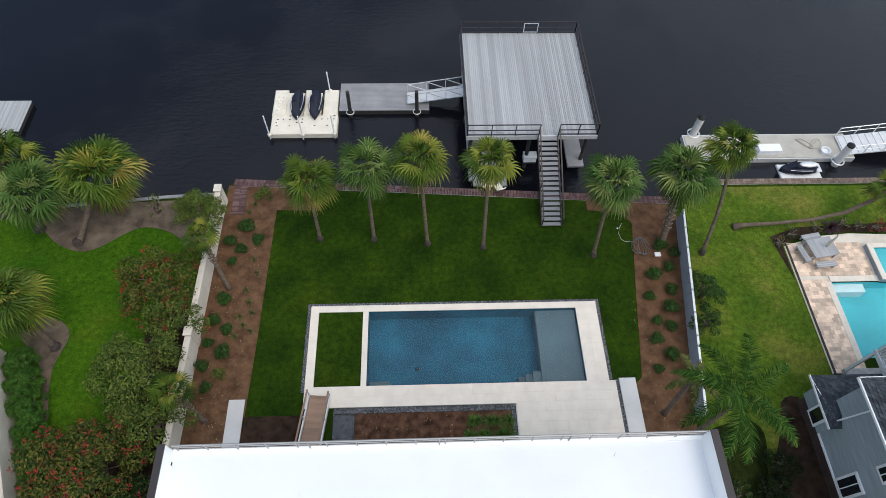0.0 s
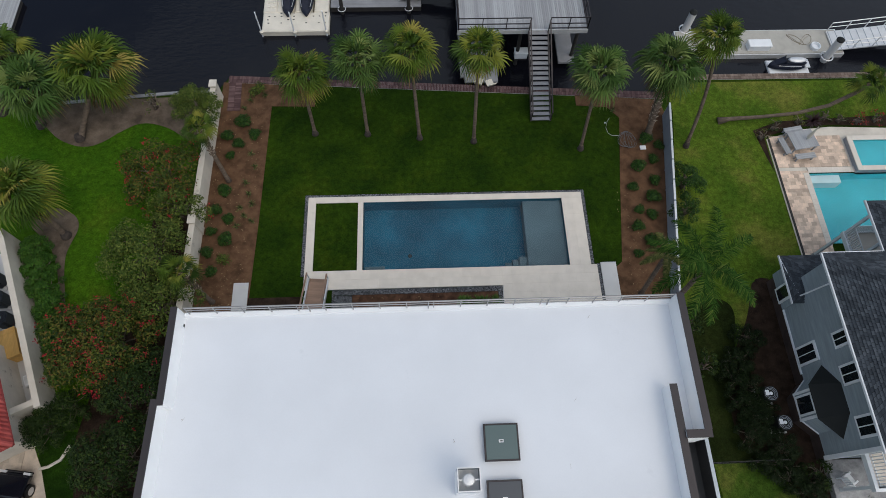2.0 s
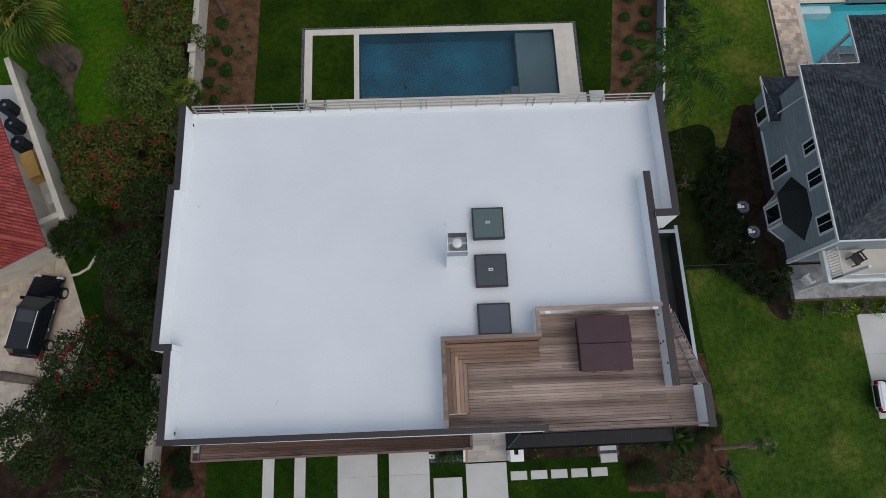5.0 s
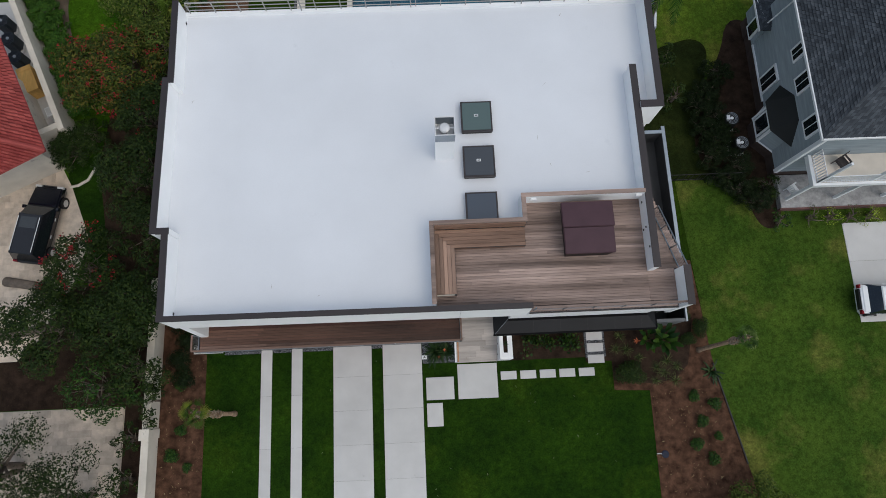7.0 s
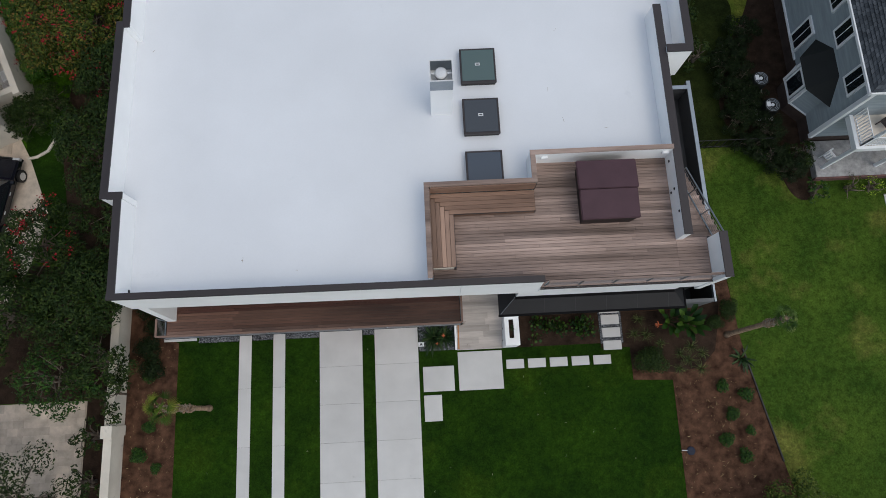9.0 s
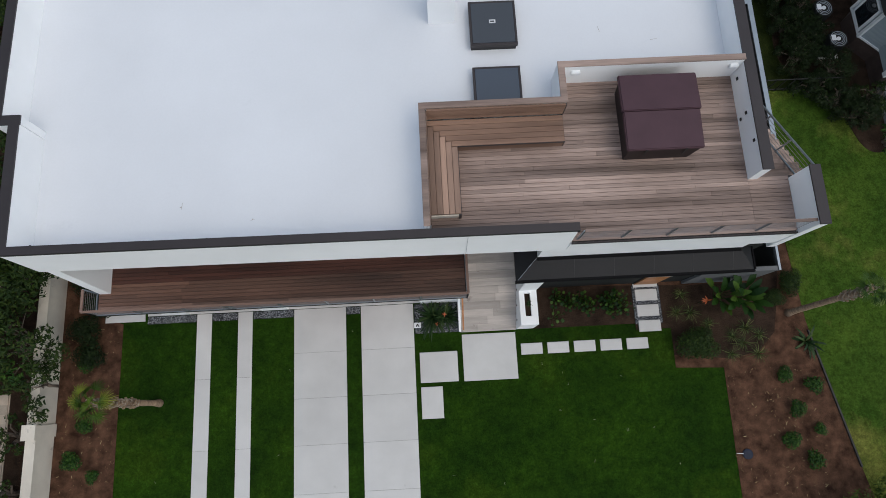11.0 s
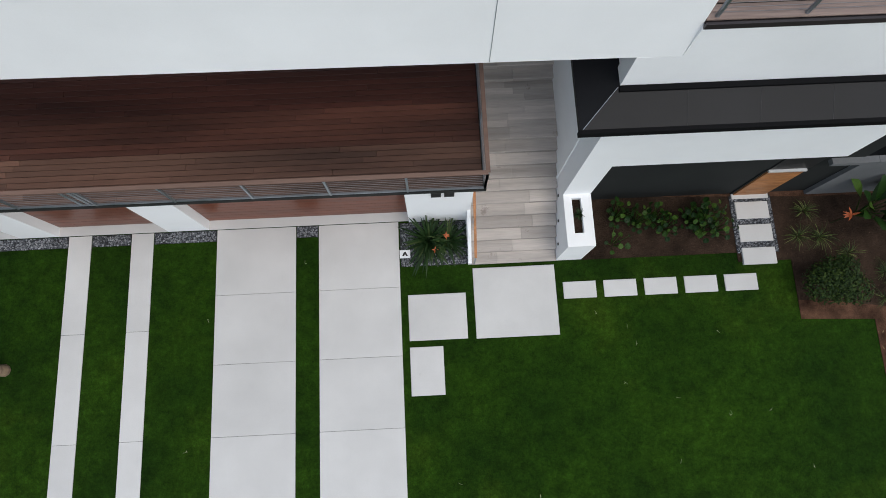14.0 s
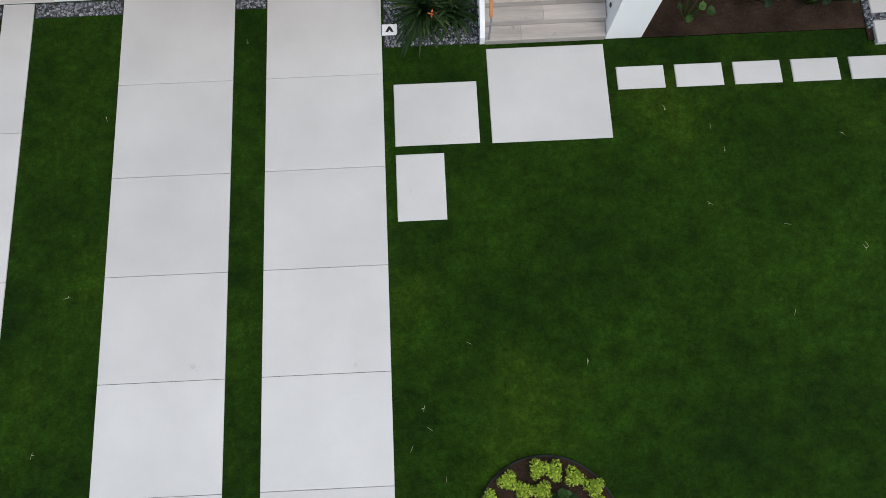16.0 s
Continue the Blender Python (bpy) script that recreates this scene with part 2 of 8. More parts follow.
BENCH = surface("brown_hardwood", (0.25, 0.145, 0.098), 0.65, var=0.32, size=1.0, fine=0.05, bump=0.35, depth=0.004, stretch=(0.12, 1.0, 1.0), piece=0.28, tint=(0.33, 0.21, 0.15))
IPE_Y = surface("weathered_ipe_across", (0.2408, 0.1512, 0.1098), 0.7, var=0.32, size=1.0, fine=0.05, bump=0.35, depth=0.004, stretch=(1.0, 0.12, 1.0), piece=0.3, tint=(0.3136, 0.2072, 0.1568))
# Inner balcony boards: dark red wood with the roof's shade put into the colour.
IPE_RED_SHADE = surface("shaded_red_ipe", (0.0572, 0.0190, 0.0117), 0.5, var=0.35, size=1.0, fine=0.05, bump=0.3, depth=0.004, stretch=(0.1373, 0.8809, 0.7560), piece=0.25, tint=(0.0801, 0.0299, 0.0196))
IPE_DEEP_SHADE = surface("deep_shaded_red_ipe", (0.0422, 0.0126, 0.0084), 0.5, var=0.3, size=1.0, fine=0.05, bump=0.3, depth=0.004, stretch=(0.1490, 0.8736, 0.7318), piece=0.2, tint=(0.0558, 0.0174, 0.0117))
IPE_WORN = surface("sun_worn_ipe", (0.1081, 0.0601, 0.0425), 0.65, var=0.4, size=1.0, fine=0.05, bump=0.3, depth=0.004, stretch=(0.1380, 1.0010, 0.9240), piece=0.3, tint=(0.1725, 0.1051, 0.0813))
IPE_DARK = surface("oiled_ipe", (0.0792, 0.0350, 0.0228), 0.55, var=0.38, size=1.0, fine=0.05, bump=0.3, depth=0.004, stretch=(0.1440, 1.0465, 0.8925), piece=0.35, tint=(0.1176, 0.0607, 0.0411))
CEDAR = surface("orange_cedar", (0.36, 0.155, 0.055), 0.55, var=0.3, size=0.5, fine=0.04, bump=0.3, depth=0.003, stretch=(1, 0.3, 4.0), piece=0.15)
MAHOGANY = surface("mahogany_door", (0.145, 0.038, 0.015), 0.35, var=0.3, size=0.8, fine=0.04, bump=0.15, depth=0.003, stretch=(0.25, 1, 5.0), piece=0.12)
TILE = surface("wood_look_tile", (0.4950, 0.4510, 0.4180), 0.5, var=0.25, size=0.8, fine=0.07, bump=0.1, depth=0.002, stretch=(0.2200, 2.8600, 1.1000), piece=0.25, mottle=((0.2970, 0.2585, 0.2310), 0.55, 0.62))
CHARCOAL = surface("charcoal_paint", (0.016, 0.018, 0.018), 0.75, spec=0.25, var=0.15, size=1.5, bump=0.1)
DARKMETAL = surface("charcoal_metal_roof", (0.0114, 0.0121, 0.0142), 0.5, spec=0.2, metal=0.0, var=0.15, size=2.0, bump=0.08)
EAVE = surface("black_eave_metal", (0.0055, 0.0056, 0.0065), 0.7, spec=0.08, var=0.15, size=2.0, bump=0.05)
LOWWALL = surface("mid_grey_stucco", (0.135, 0.14, 0.145), 0.8, spec=0.2, var=0.15, size=1.5, bump=0.15)
WELLWALL = surface("dark_grey_stucco", (0.06, 0.061, 0.064), 0.8, spec=0.2, var=0.15, size=1.5, bump=0.15)
STEEL = surface("grey_steel", (0.32, 0.36, 0.40), 0.35, metal=0.8, var=0.1, size=0.5, bump=0.05)
RAILMETAL = surface("grey_rail_metal", (0.36, 0.355, 0.35), 0.45, metal=0.4, var=0.1)
CABLE = surface("stainless_cable", (0.22, 0.20, 0.20), 0.5, metal=0.3, var=0.1)
ALU = surface("pale_aluminium", (0.68, 0.69, 0.70), 0.4, metal=0.4, var=0.08, size=0.5, bump=0.05)
GRAVEL = island_surface("grey_pebbles", ((0.0, (0.035, 0.038, 0.045)), (0.5, (0.13, 0.14, 0.155)), (1.0, (0.36, 0.37, 0.39))), 0.7)
GRAVELBED = surface("pebble_bed", (0.03, 0.032, 0.036), 0.9, var=0.5, size=0.3, fine=0.04, bump=1.0, depth=0.03)
BRICK = surface("dark_red_brick", (0.125, 0.062, 0.058), 0.85, var=0.35, size=0.8, fine=0.05, bump=0.4, depth=0.006)
GREYWOOD = surface("grey_decking", (0.345, 0.355, 0.37), 0.8, var=0.12, size=1.2, fine=0.05, bump=0.3, depth=0.004, stretch=(1.0, 0.1, 1), piece=0.2)
DOCKWOOD = surface("grey_dock_boards", (0.25, 0.255, 0.27), 0.8, var=0.15, size=1.2, fine=0.05, bump=0.3, depth=0.004, piece=0.1)
PILING = surface("tarred_piling", (0.03, 0.028, 0.026), 0.8, var=0.3, size=0.5, bump=0.3)
BONE = surface("bone_plastic", (0.70, 0.655, 0.56), 0.5, var=0.08, size=0.8, fine=0.04, bump=0.1, depth=0.003)
NAVY = surface("navy_cover", (0.014, 0.018, 0.034), 0.6, spec=0.25, var=0.25, size=0.3, bump=0.2)
BLACK = surface("black_rubber", (0.012, 0.012, 0.013), 0.6, var=0.2, size=0.3, bump=0.1)
WALLSTONE = surface("cream_stucco", (0.62, 0.575, 0.50), 0.85, var=0.12, size=1.2, fine=0.03, bump=0.3, depth=0.006, mottle=((0.36, 0.335, 0.29), 0.8, 0.62))
GREYWALL = surface("grey_fence", (0.30, 0.33, 0.37), 0.7, var=0.1, size=1.5, bump=0.1)
SLATE = surface("slate_blue_siding", (0.2912, 0.3427, 0.3749), 0.75, var=0.14, size=1.5, fine=0.03, bump=0.1, stretch=(1, 1, 8))
SLABSTONE = surface("mottled_stone", (0.34, 0.34, 0.345), 0.7, var=0.3, size=0.35, fine=0.05, bump=0.2, depth=0.004)
TRIM = surface("white_trim", (0.7776, 0.7992, 0.8208), 0.55, var=0.05, size=1.0, bump=0.05)
SPASIDE = surface("dark_spa_panel", (0.022, 0.014, 0.014), 0.6, var=0.2, size=0.5, bump=0.1, spec=0.3)
PLUM = surface("plum_vinyl", (0.066, 0.033, 0.043), 0.6, spec=0.3, var=0.1, size=0.7, fine=0.01, bump=0.25, depth=0.002)
TRUNK = surface("palm_trunk", (0.125, 0.094, 0.070), 0.9, var=0.35, size=0.5, fine=0.05, bump=0.9, depth=0.03, stretch=(1, 1, 4))
BARKDARK = surface("dark_root_fibre", (0.05, 0.04, 0.034), 0.95, var=0.4, size=0.2, fine=0.03, bump=1.0, depth=0.03)
TRUNK_TAN = surface("tan_palm_trunk", (0.29, 0.205, 0.135), 0.9, var=0.4, size=0.3, fine=0.05, bump=0.9, depth=0.03, stretch=(1, 1, 4))
BOOTS = surface("pale_leaf_boots", (0.36, 0.30, 0.24), 0.9, var=0.4, size=0.2, fine=0.03, bump=0.5)
BARK = surface("tree_bark", (0.15, 0.12, 0.095), 0.9, var=0.35, size=0.4, fine=0.04, bump=0.8, depth=0.02)
PANE = glass("dark_pane", (0.012, 0.016, 0.02))
# Base tints hold each pane's glass colour with its sky reflection mixed in.
SKYGLASS = [glass("skylight_glass", c, 0.08) for c in ((0.060, 0.102, 0.100), (0.026, 0.033, 0.044), (0.034, 0.048, 0.072))]
REDTILE = island_surface("red_clay_tile", ((0.0, (0.26, 0.050, 0.048)), (0.5, (0.33, 0.068, 0.062)), (1.0, (0.40, 0.095, 0.085))), 0.6)
SHINGLE = island_surface("slate_shingle", ((0.0, (0.0372, 0.0446, 0.0540)), (0.5, (0.0558, 0.0652, 0.0781)), (1.0, (0.0818, 0.0930, 0.1079))), 0.8)
TRAVERTINE = surface("travertine", (0.6750, 0.5251, 0.4088), 0.75, var=0.2, size=0.5, fine=0.04, bump=0.2, depth=0.004, piece=0.36)
COBBLE = surface("tan_driveway_paver", (0.53, 0.45, 0.37), 0.85, var=0.2, size=0.5, fine=0.04, bump=0.3, depth=0.005, piece=0.18)
RIVER = water_material("river_water", (0.006, 0.0065, 0.010), 0.7, 0.45, 0.09)


# ---- the ground, the river and the garden surfaces ----
def ground_sheet():
    bm = bmesh.new()
    outer = [(-300, -300), (300, -300), (300, 27.7), (19.0, 27.8), (18.3, 26.2), (-14.4, 28.4), (-15.2, 27.1), (-22, 26.6), (-31, 25.8), (-300, 25.6)]
    holes = [[(-4.02, 12.14), (9.77, 12.14), (9.77, 17.19), (-4.02, 17.19)],
             [(28.05, 13.2), (38.5, 13.2), (38.5, 18.75), (28.05, 18.75)],
             [(31.9, 19.7), (34.6, 19.7), (34.6, 21.4), (31.9, 21.4)]]
    for loop in [outer] + holes:
        vs = [bm.verts.new((x, y, 0)) for x, y in loop]
        for a, b in zip(vs, vs[1:] + vs[:1]):
            bm.edges.new((a, b))
    bmesh.ops.triangle_fill(bm, use_beauty=True, edges=bm.edges[:], normal=(0, 0, 1))
    return solid("ground", bm, LAWN, "closely mown dark green lawn grass", "lawn", "structure")


ground_sheet()
bm = bmesh.new()
sheet(bm, [(-600, 24), (600, 24), (600, 900), (-600, 900)], -1.5)
solid("water", bm, RIVER, "dark rippled river water", "river", "structure")
bm = bmesh.new()
sheet(bm, [(-600, 24), (600, 24), (600, 900), (-600, 900)], -4.5)
solid("river_bed", bm, SOIL, "dark muddy river bed", "river bed", "structure")


def rounded(pts, times=2):
    """Cuts the corners of a closed outline, twice over."""
    for _ in range(times):
        out = []
        for a, b in zip(pts, pts[1:] + pts[:1]):
            out += [(a[0] * 0.75 + b[0] * 0.25, a[1] * 0.75 + b[1] * 0.25), (a[0] * 0.25 + b[0] * 0.75, a[1] * 0.25 + b[1] * 0.75)]
        pts = out
    return pts


def bed(name, pts, material, label, z=0.03):
    bm = prism(bmesh.new(), pts, -0.05, z)
    return solid(name, bm, material, label, "bed" if "bed" in name else "lawn", "structure")


bed("lawn_east", [(16.9, 10.8), (19.2, 24.4), (19.0, 27.2), (300, 27.2), (300, 23.0), (25.75, 23.0), (25.75, 12.1), (300, 12.1), (300, -0.72), (16.7, -0.72), (16.2, 7.0)], LAWN_EAST, "bright patchy lawn beside the neighbouring house", 0.012)
bed("lawn_east_front", [(16.7, -0.722), (300, -0.722), (300, -60), (21.0, -60), (18.7, -18.0), (17.5, -12.0)], LAWN_EAST_FRONT, "green lawn with yellowed patches before the neighbouring house", 0.012)
bed("lawn_west", [(-15.2, 26.4), (-300, 25.0), (-300, -60), (-16.6, -60), (-16.1, -10), (-15.2, 8)], LAWN_WEST, "green neighbouring lawn behind the garden wall", 0.012)
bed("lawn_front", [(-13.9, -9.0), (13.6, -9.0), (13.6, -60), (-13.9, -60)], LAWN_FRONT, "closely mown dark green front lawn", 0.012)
# The darker front grass is reused here for the shade of the trees.
bed("lawn_yard", [(-22.6, 2.4), (-16.0, 2.4), (-16.0, -6.5), (-21.2, -5.6)], LAWN_FRONT, "green grass beside the paved drive, darkened for tree shade", 0.02)
# Darker grass drawn where the two houses shade the lawn.
bed("lawn_side", rounded([(13.9, -0.72), (17.2, -0.72), (20.6, -0.72), (20.0, 3.0), (19.4, 6.0), (20.3, 8.6), (19.4, 9.6), (17.8, 9.2), (16.5, 8.8), (16.2, 7.6), (15.9, 5.4), (13.9, 5.4)]), LAWN_SIDE, "olive strip of lawn between the houses, darkened for their shade", 0.017)
bed("mulch_bed_west", [(-14.8, 27.9), (-14.8, 6.0), (-11.35, 6.0), (-11.3, 10.3), (-11.15, 15.4), (-11.0, 25.6), (-7.8, 25.5), (-7.8, 27.4)], PINESTRAW, "faded brown pine straw bed along the garden wall")
bed("mulch_bed_east", [(11.9, 25.2), (11.9, 26.2), (18.3, 25.6), (18.6, 24.0), (16.2, 11.0), (15.8, 5.5), (12.9, 5.5), (12.9, 11.9), (13.35, 12.3), (14.2, 18.5), (15.0, 24.0), (14.2, 25.0)], PINESTRAW, "faded brown pine straw bed along the grey fence")
bed("soil_bed_north", [(-11.3, 6.0), (-7.9, 6.0), (-7.9, 10.4), (-11.35, 10.4)], SOIL, "dark mulch bed beside the wooden ramp")
bed("mulch_bed_front_east", [(5.2, -11.72), (9.8, -11.72), (9.8, -12.0), (11.37, -12.0), (11.37, -13.75), (13.5, -13.85), (13.35, -32), (22.0, -32), (18.7, -18.0), (17.5, -12.0), (17.0, -6.0), (12.4, -6.0), (12.4, -9.7), (5.2, -9.8)], MULCH, "brown mulch planting bed before the house")
# Bare soil, its dark tone also standing for the shade of the house.
bed("soil_bed_front", ([(5.2, -11.72), (9.8, -11.72), (9.8, -12.0), (11.37, -12.0), (11.37, -13.2), (12.6, -13.3), (13.9, -13.5), (15.2, -13.2), (16.0, -12.4), (16.3, -11.2), (16.6, -9.6), (15.3, -9.3), (15.3, -10.1), (12.4, -10.1), (5.2, -9.8)]), SOIL, "soil planting bed before the charcoal wall, dark partly for house shade", 0.035)
bed("mulch_bed_front_west", [(-15.9, -60), (-13.1, -60), (-13.07, -10.6), (-13.9, -10.3), (-13.9, -3.0), (-11.6, -3.0), (-11.6, 6.0), (-15.9, 6.0)], MULCH, "brown mulch bed along the cream wall")
bed("litter_bed_west", rounded([(-15.6, 26.7), (-16.2, 22.6), (-17.1, 22.9), (-18.4, 23.9), (-20.3, 24.4), (-21.7, 23.6), (-23.0, 22.5), (-24.3, 22.2), (-26.0, 22.9), (-27.1, 24.0), (-28.4, 25.4), (-28.0, 25.9), (-22.0, 26.45)]), SANDY, "bare sandy bed with leaf litter", 0.03)
bed("litter_bed_shrubs", [(-15.3, 18), (-18.2, 17.0), (-18.6, 12), (-19.8, 7), (-20.5, 2), (-19.5, -4), (-20.9, -13.35), (-15.95, -13.35), (-15.75, -6), (-15.4, 6)], SOIL, "dark leaf litter under the shrubs", 0.03)
bed("soil_bed_drive", [(-24.3, -10.4), (-22.6, -8.2), (-21.4, -5.9), (-16.05, -6.4), (-16.05, -40.0), (-17.74, -40.0), (-17.74, -13.36), (-26.0, -13.36), (-30.0, -10.6)], SOIL, "dark bare soil and leaf litter beside the paved drive", 0.026)
bed("litter_bed_palm", rounded([(-26.4, 17.0), (-25.4, 17.4), (-24.2, 17.2), (-23.3, 16.5), (-23.1, 15.7), (-23.4, 14.7), (-23.6, 13.8), (-23.4, 12.4), (-22.9, 10.6), (-22.5, 8.0), (-22.3, 6.2), (-22.7, 6.2), (-23.2, 10.6), (-23.8, 12.4), (-24.5, 14.2), (-25.6, 15.3), (-26.4, 16.0)]), SANDY, "winding bare bed beside the hedge", 0.03)
bed("litter_bed_neighbour", rounded([(21.8, 11.0), (21.0, 8.2), (19.5, 6.0), (18.6, 3.7), (18.3, 1.2), (19.2, -0.3), (20.9, -0.8), (21.3, -2.6), (21.9, -4.1), (23.0, -4.2), (23.4, -3.0), (23.6, 3.0), (23.6, 10.6)]), SOIL, "dark mulch bed round the air conditioners", 0.03)


# ---- sea wall with a brick cap ----
def brick_cap(name, p, q, wide, label, bricks=None):
    """A retaining wall from p to q, capped with upright bricks, out to the right of the way."""
    p, q = Vector((*p, 0)), Vector((*q, 0))
    d = (q - p).normalized()
    s = Vector((d.y, -d.x, 0))
    wall = thing(name, label, "sea wall", kind="structure")
    bm = bmesh.new()
    prism(bm, [tuple((p)[:2]), tuple((q)[:2]), tuple((q + s * wide)[:2]), tuple((p + s * wide)[:2])], -4.0, 0.02)
    part("wall_body", bm, CONCRETE, wall)
    bm = bmesh.new()
    n = int((q - p).length / 0.115)
    for k in range(n):
        a = p + d * (k * 0.115 + 0.005)
        for row in range(2):
            c = a + s * (row * wide / 2 + 0.01)
            e = c + s * (wide / 2 - 0.02)
            h = 0.07 + random.uniform(0, 0.012)
            prism(bm, [tuple(c[:2]), tuple(e[:2]), tuple((e + d * 0.103)[:2]), tuple((c + d * 0.103)[:2])], 0.0, h)
    tagged(part("brick_course", bm, bricks or BRICKS, wall), kind="stuff")
    return wall


BRICKS = island_surface("weathered_bricks", ((0.0, (0.075, 0.044, 0.045)), (0.5, (0.115, 0.070, 0.070)), (1.0, (0.17, 0.112, 0.108))), 0.85)
brick_cap("sea_wall", (-14.4, 28.5), (18.4, 26.3), 0.62, "sea wall capped with dark red bricks")
TANBRICK = island_surface("tan_bricks", ((0.0, (0.14, 0.105, 0.085)), (0.5, (0.20, 0.15, 0.125)), (1.0, (0.26, 0.205, 0.17))), 0.85)
brick_cap("sea_wall_east", (19.0, 27.95), (60.0, 27.85), 0.5, "neighbouring sea wall capped with brown bricks", TANBRICK)
brick_cap("brick_edging", (-14.25, 25.2), (-14.35, 27.9), 0.95, "dark red brick edging beside the wall end")


# ---- pebbles ----
def pebbles(name, x0, x1, y0, y1, label, size=0.028, per=900, z=0.04):
    base = thing(name, label, "gravel", kind="structure")
    part("gravel_bed", slab(x0, x1, y0, y1, -0.05, z - 0.02), GRAVELBED, base)
    bm = bmesh.new()
    rnd = random.Random(name + str(x0))
    for _ in range(min(int((x1 - x0) * (y1 - y0) * per), 4500)):
        x, y, r = rnd.uniform(x0 + 0.02, x1 - 0.02), rnd.uniform(y0 + 0.02, y1 - 0.02), size * rnd.uniform(0.6, 1.3)
        a = rnd.uniform(0, 3)
        vs = [bm.verts.new((x + r * math.cos(a + k * math.tau / 5) * rnd.uniform(0.8, 1.2), y + r * math.sin(a + k * math.tau / 5), z - 0.02)) for k in range(5)]
        top = bm.verts.new((x, y, z + r * 0.5))
        for k in range(5):
            bm.faces.new((vs[k], vs[(k + 1) % 5], top))
    tagged(part("pebble_layer", bm, GRAVEL, base), kind="stuff")
    return base


pebbles("gravel_strip", -8.08, -7.86, 11.8, 17.9, "grey pebble strip round the pool surround")
pebbles("gravel_strip", -7.86, 11.45, 17.69, 17.88, "grey pebble strip round the pool surround")
pebbles("gravel_strip", 11.23, 11.46, 12.2, 17.69, "grey pebble strip round the pool surround")
pebbles("gravel_strip", 11.62, 11.82, 6.0, 12.2, "grey pebble strip beside the stepping slab")
pebbles("gravel_bed", -5.98, -4.67, 6.4, 10.4, "grey pebble bed beside the wooden ramp")
pebbles("gravel_strip", -5.98, 5.13, 10.42, 10.78, "grey pebble strip round the planting bed")
pebbles("gravel_strip", 4.85, 5.13, 6.4, 10.42, "grey pebble strip round the planting bed")
bed("soil_bed_terrace", [(-4.65, 6.4), (4.83, 6.4), (4.83, 10.4), (-4.65, 10.4)], MULCH, "reddish brown mulch planting bed in the terrace", 0.06)

# ---- pool surround of limestone slabs ----
terrace = thing("terrace", "ivory limestone pool terrace in large slabs", "terrace", kind="structure")
bm = bmesh.new()
for a in ((-7.84, 5.2, 10.8, 12.12), (5.15, 11.6, 6.0, 12.12)):
    box(bm, *a, -0.05, 0.07)
for a in ((-7.84, -7.3, 12.12, 17.67), (-7.3, 11.21, 17.21, 17.67), (9.79, 11.21, 12.12, 17.21), (-4.4, -4.04, 12.12, 17.21)):
    box(bm, *a, -0.05, 0.07)
part("bedding", bm, CONCRETE, terrace)


def paving(parent, x0, x1, y0, y1, dx, dy, z, material, name="paving_slab", gap=0.0025, shift=0.5, lift=0.0):
    """Courses of slabs, each an object on shared meshes."""
    meshes = {}
    ny = max(1, round((y1 - y0) / dy))
    hy = (y1 - y0) / ny
    for j in range(ny):
        x = x0
        first = dx * (shift if j % 2 else 1.0)
        while x < x1 - 0.01:
            w = min(first, x1 - x)
            first = dx
            if x1 - x - w < 0.15:
                w = x1 - x
            key = round(w, 3)
            if key not in meshes:
                b = slab(-w / 2 + gap / 2, w / 2 - gap / 2, -hy / 2 + gap / 2, hy / 2 - gap / 2, -0.04, 0.0, 0.003)
                me = bpy.data.meshes.new(name)
                b.to_mesh(me), b.free()
                me.materials.append(material)
                meshes[key] = me
            ob = new(name, meshes[key])
            ob.parent = parent
            ob.location = (x + w / 2, y0 + hy * (j + 0.5), z + random.uniform(0, lift))
            x += w


def later_paving():
    paving(terrace, -7.84, 5.2, 10.8, 12.12, 1.22, 0.61, 0.105, PAVER)
    paving(terrace, 5.2, 11.6, 6.0, 12.12, 1.22, 0.61, 0.105, PAVER)
    paving(terrace, -7.84, -7.3, 12.12, 17.67, 0.54, 1.2, 0.105, PAVER, "coping_slab")
    paving(terrace, -7.3, 11.21, 17.21, 17.67, 1.22, 0.46, 0.105, PAVER, "coping_slab")
    paving(terrace, 9.79, 11.21, 12.12, 17.21, 0.71, 1.22, 0.105, PAVER, "coping_slab", shift=1.0)
    paving(terrace, -4.4, -4.04, 12.12, 17.21, 0.36, 1.2, 0.105, PAVER, "coping_slab")


bed("lawn_inset", [(-7.28, 12.14), (-4.42, 12.14), (-4.42, 17.19), (-7.28, 17.19)], LAWN, "square of lawn set into the pool surround", 0.07)

# ---- the swimming pool ----
BASIN = surface("blue_grey_plaster", (0.0083, 0.0932, 0.1608), 0.8, var=0.2, size=3.0, fine=1.2, bump=0.0, tint=(0.0107, 0.1197, 0.1942))
SHELF = surface("grey_plaster", (0.10, 0.15, 0.175), 0.8, var=0.12, size=2.0, fine=1.2, bump=0.0)
POOLWATER = clear_water("pool_water", (0.78, 0.92, 0.97))


def basin(bm, x0, x1, y0, y1, z0, z1):
    lo = [bm.verts.new(p) for p in ((x0, y0, z0), (x1, y0, z0), (x1, y1, z0), (x0, y1, z0))]
    hi = [bm.verts.new((v.co.x, v.co.y, z1)) for v in lo]
    bm.faces.new(lo)
    for k in range(4):
        bm.faces.new((lo[k], hi[k], hi[(k + 1) % 4], lo[(k + 1) % 4]))
    return bm


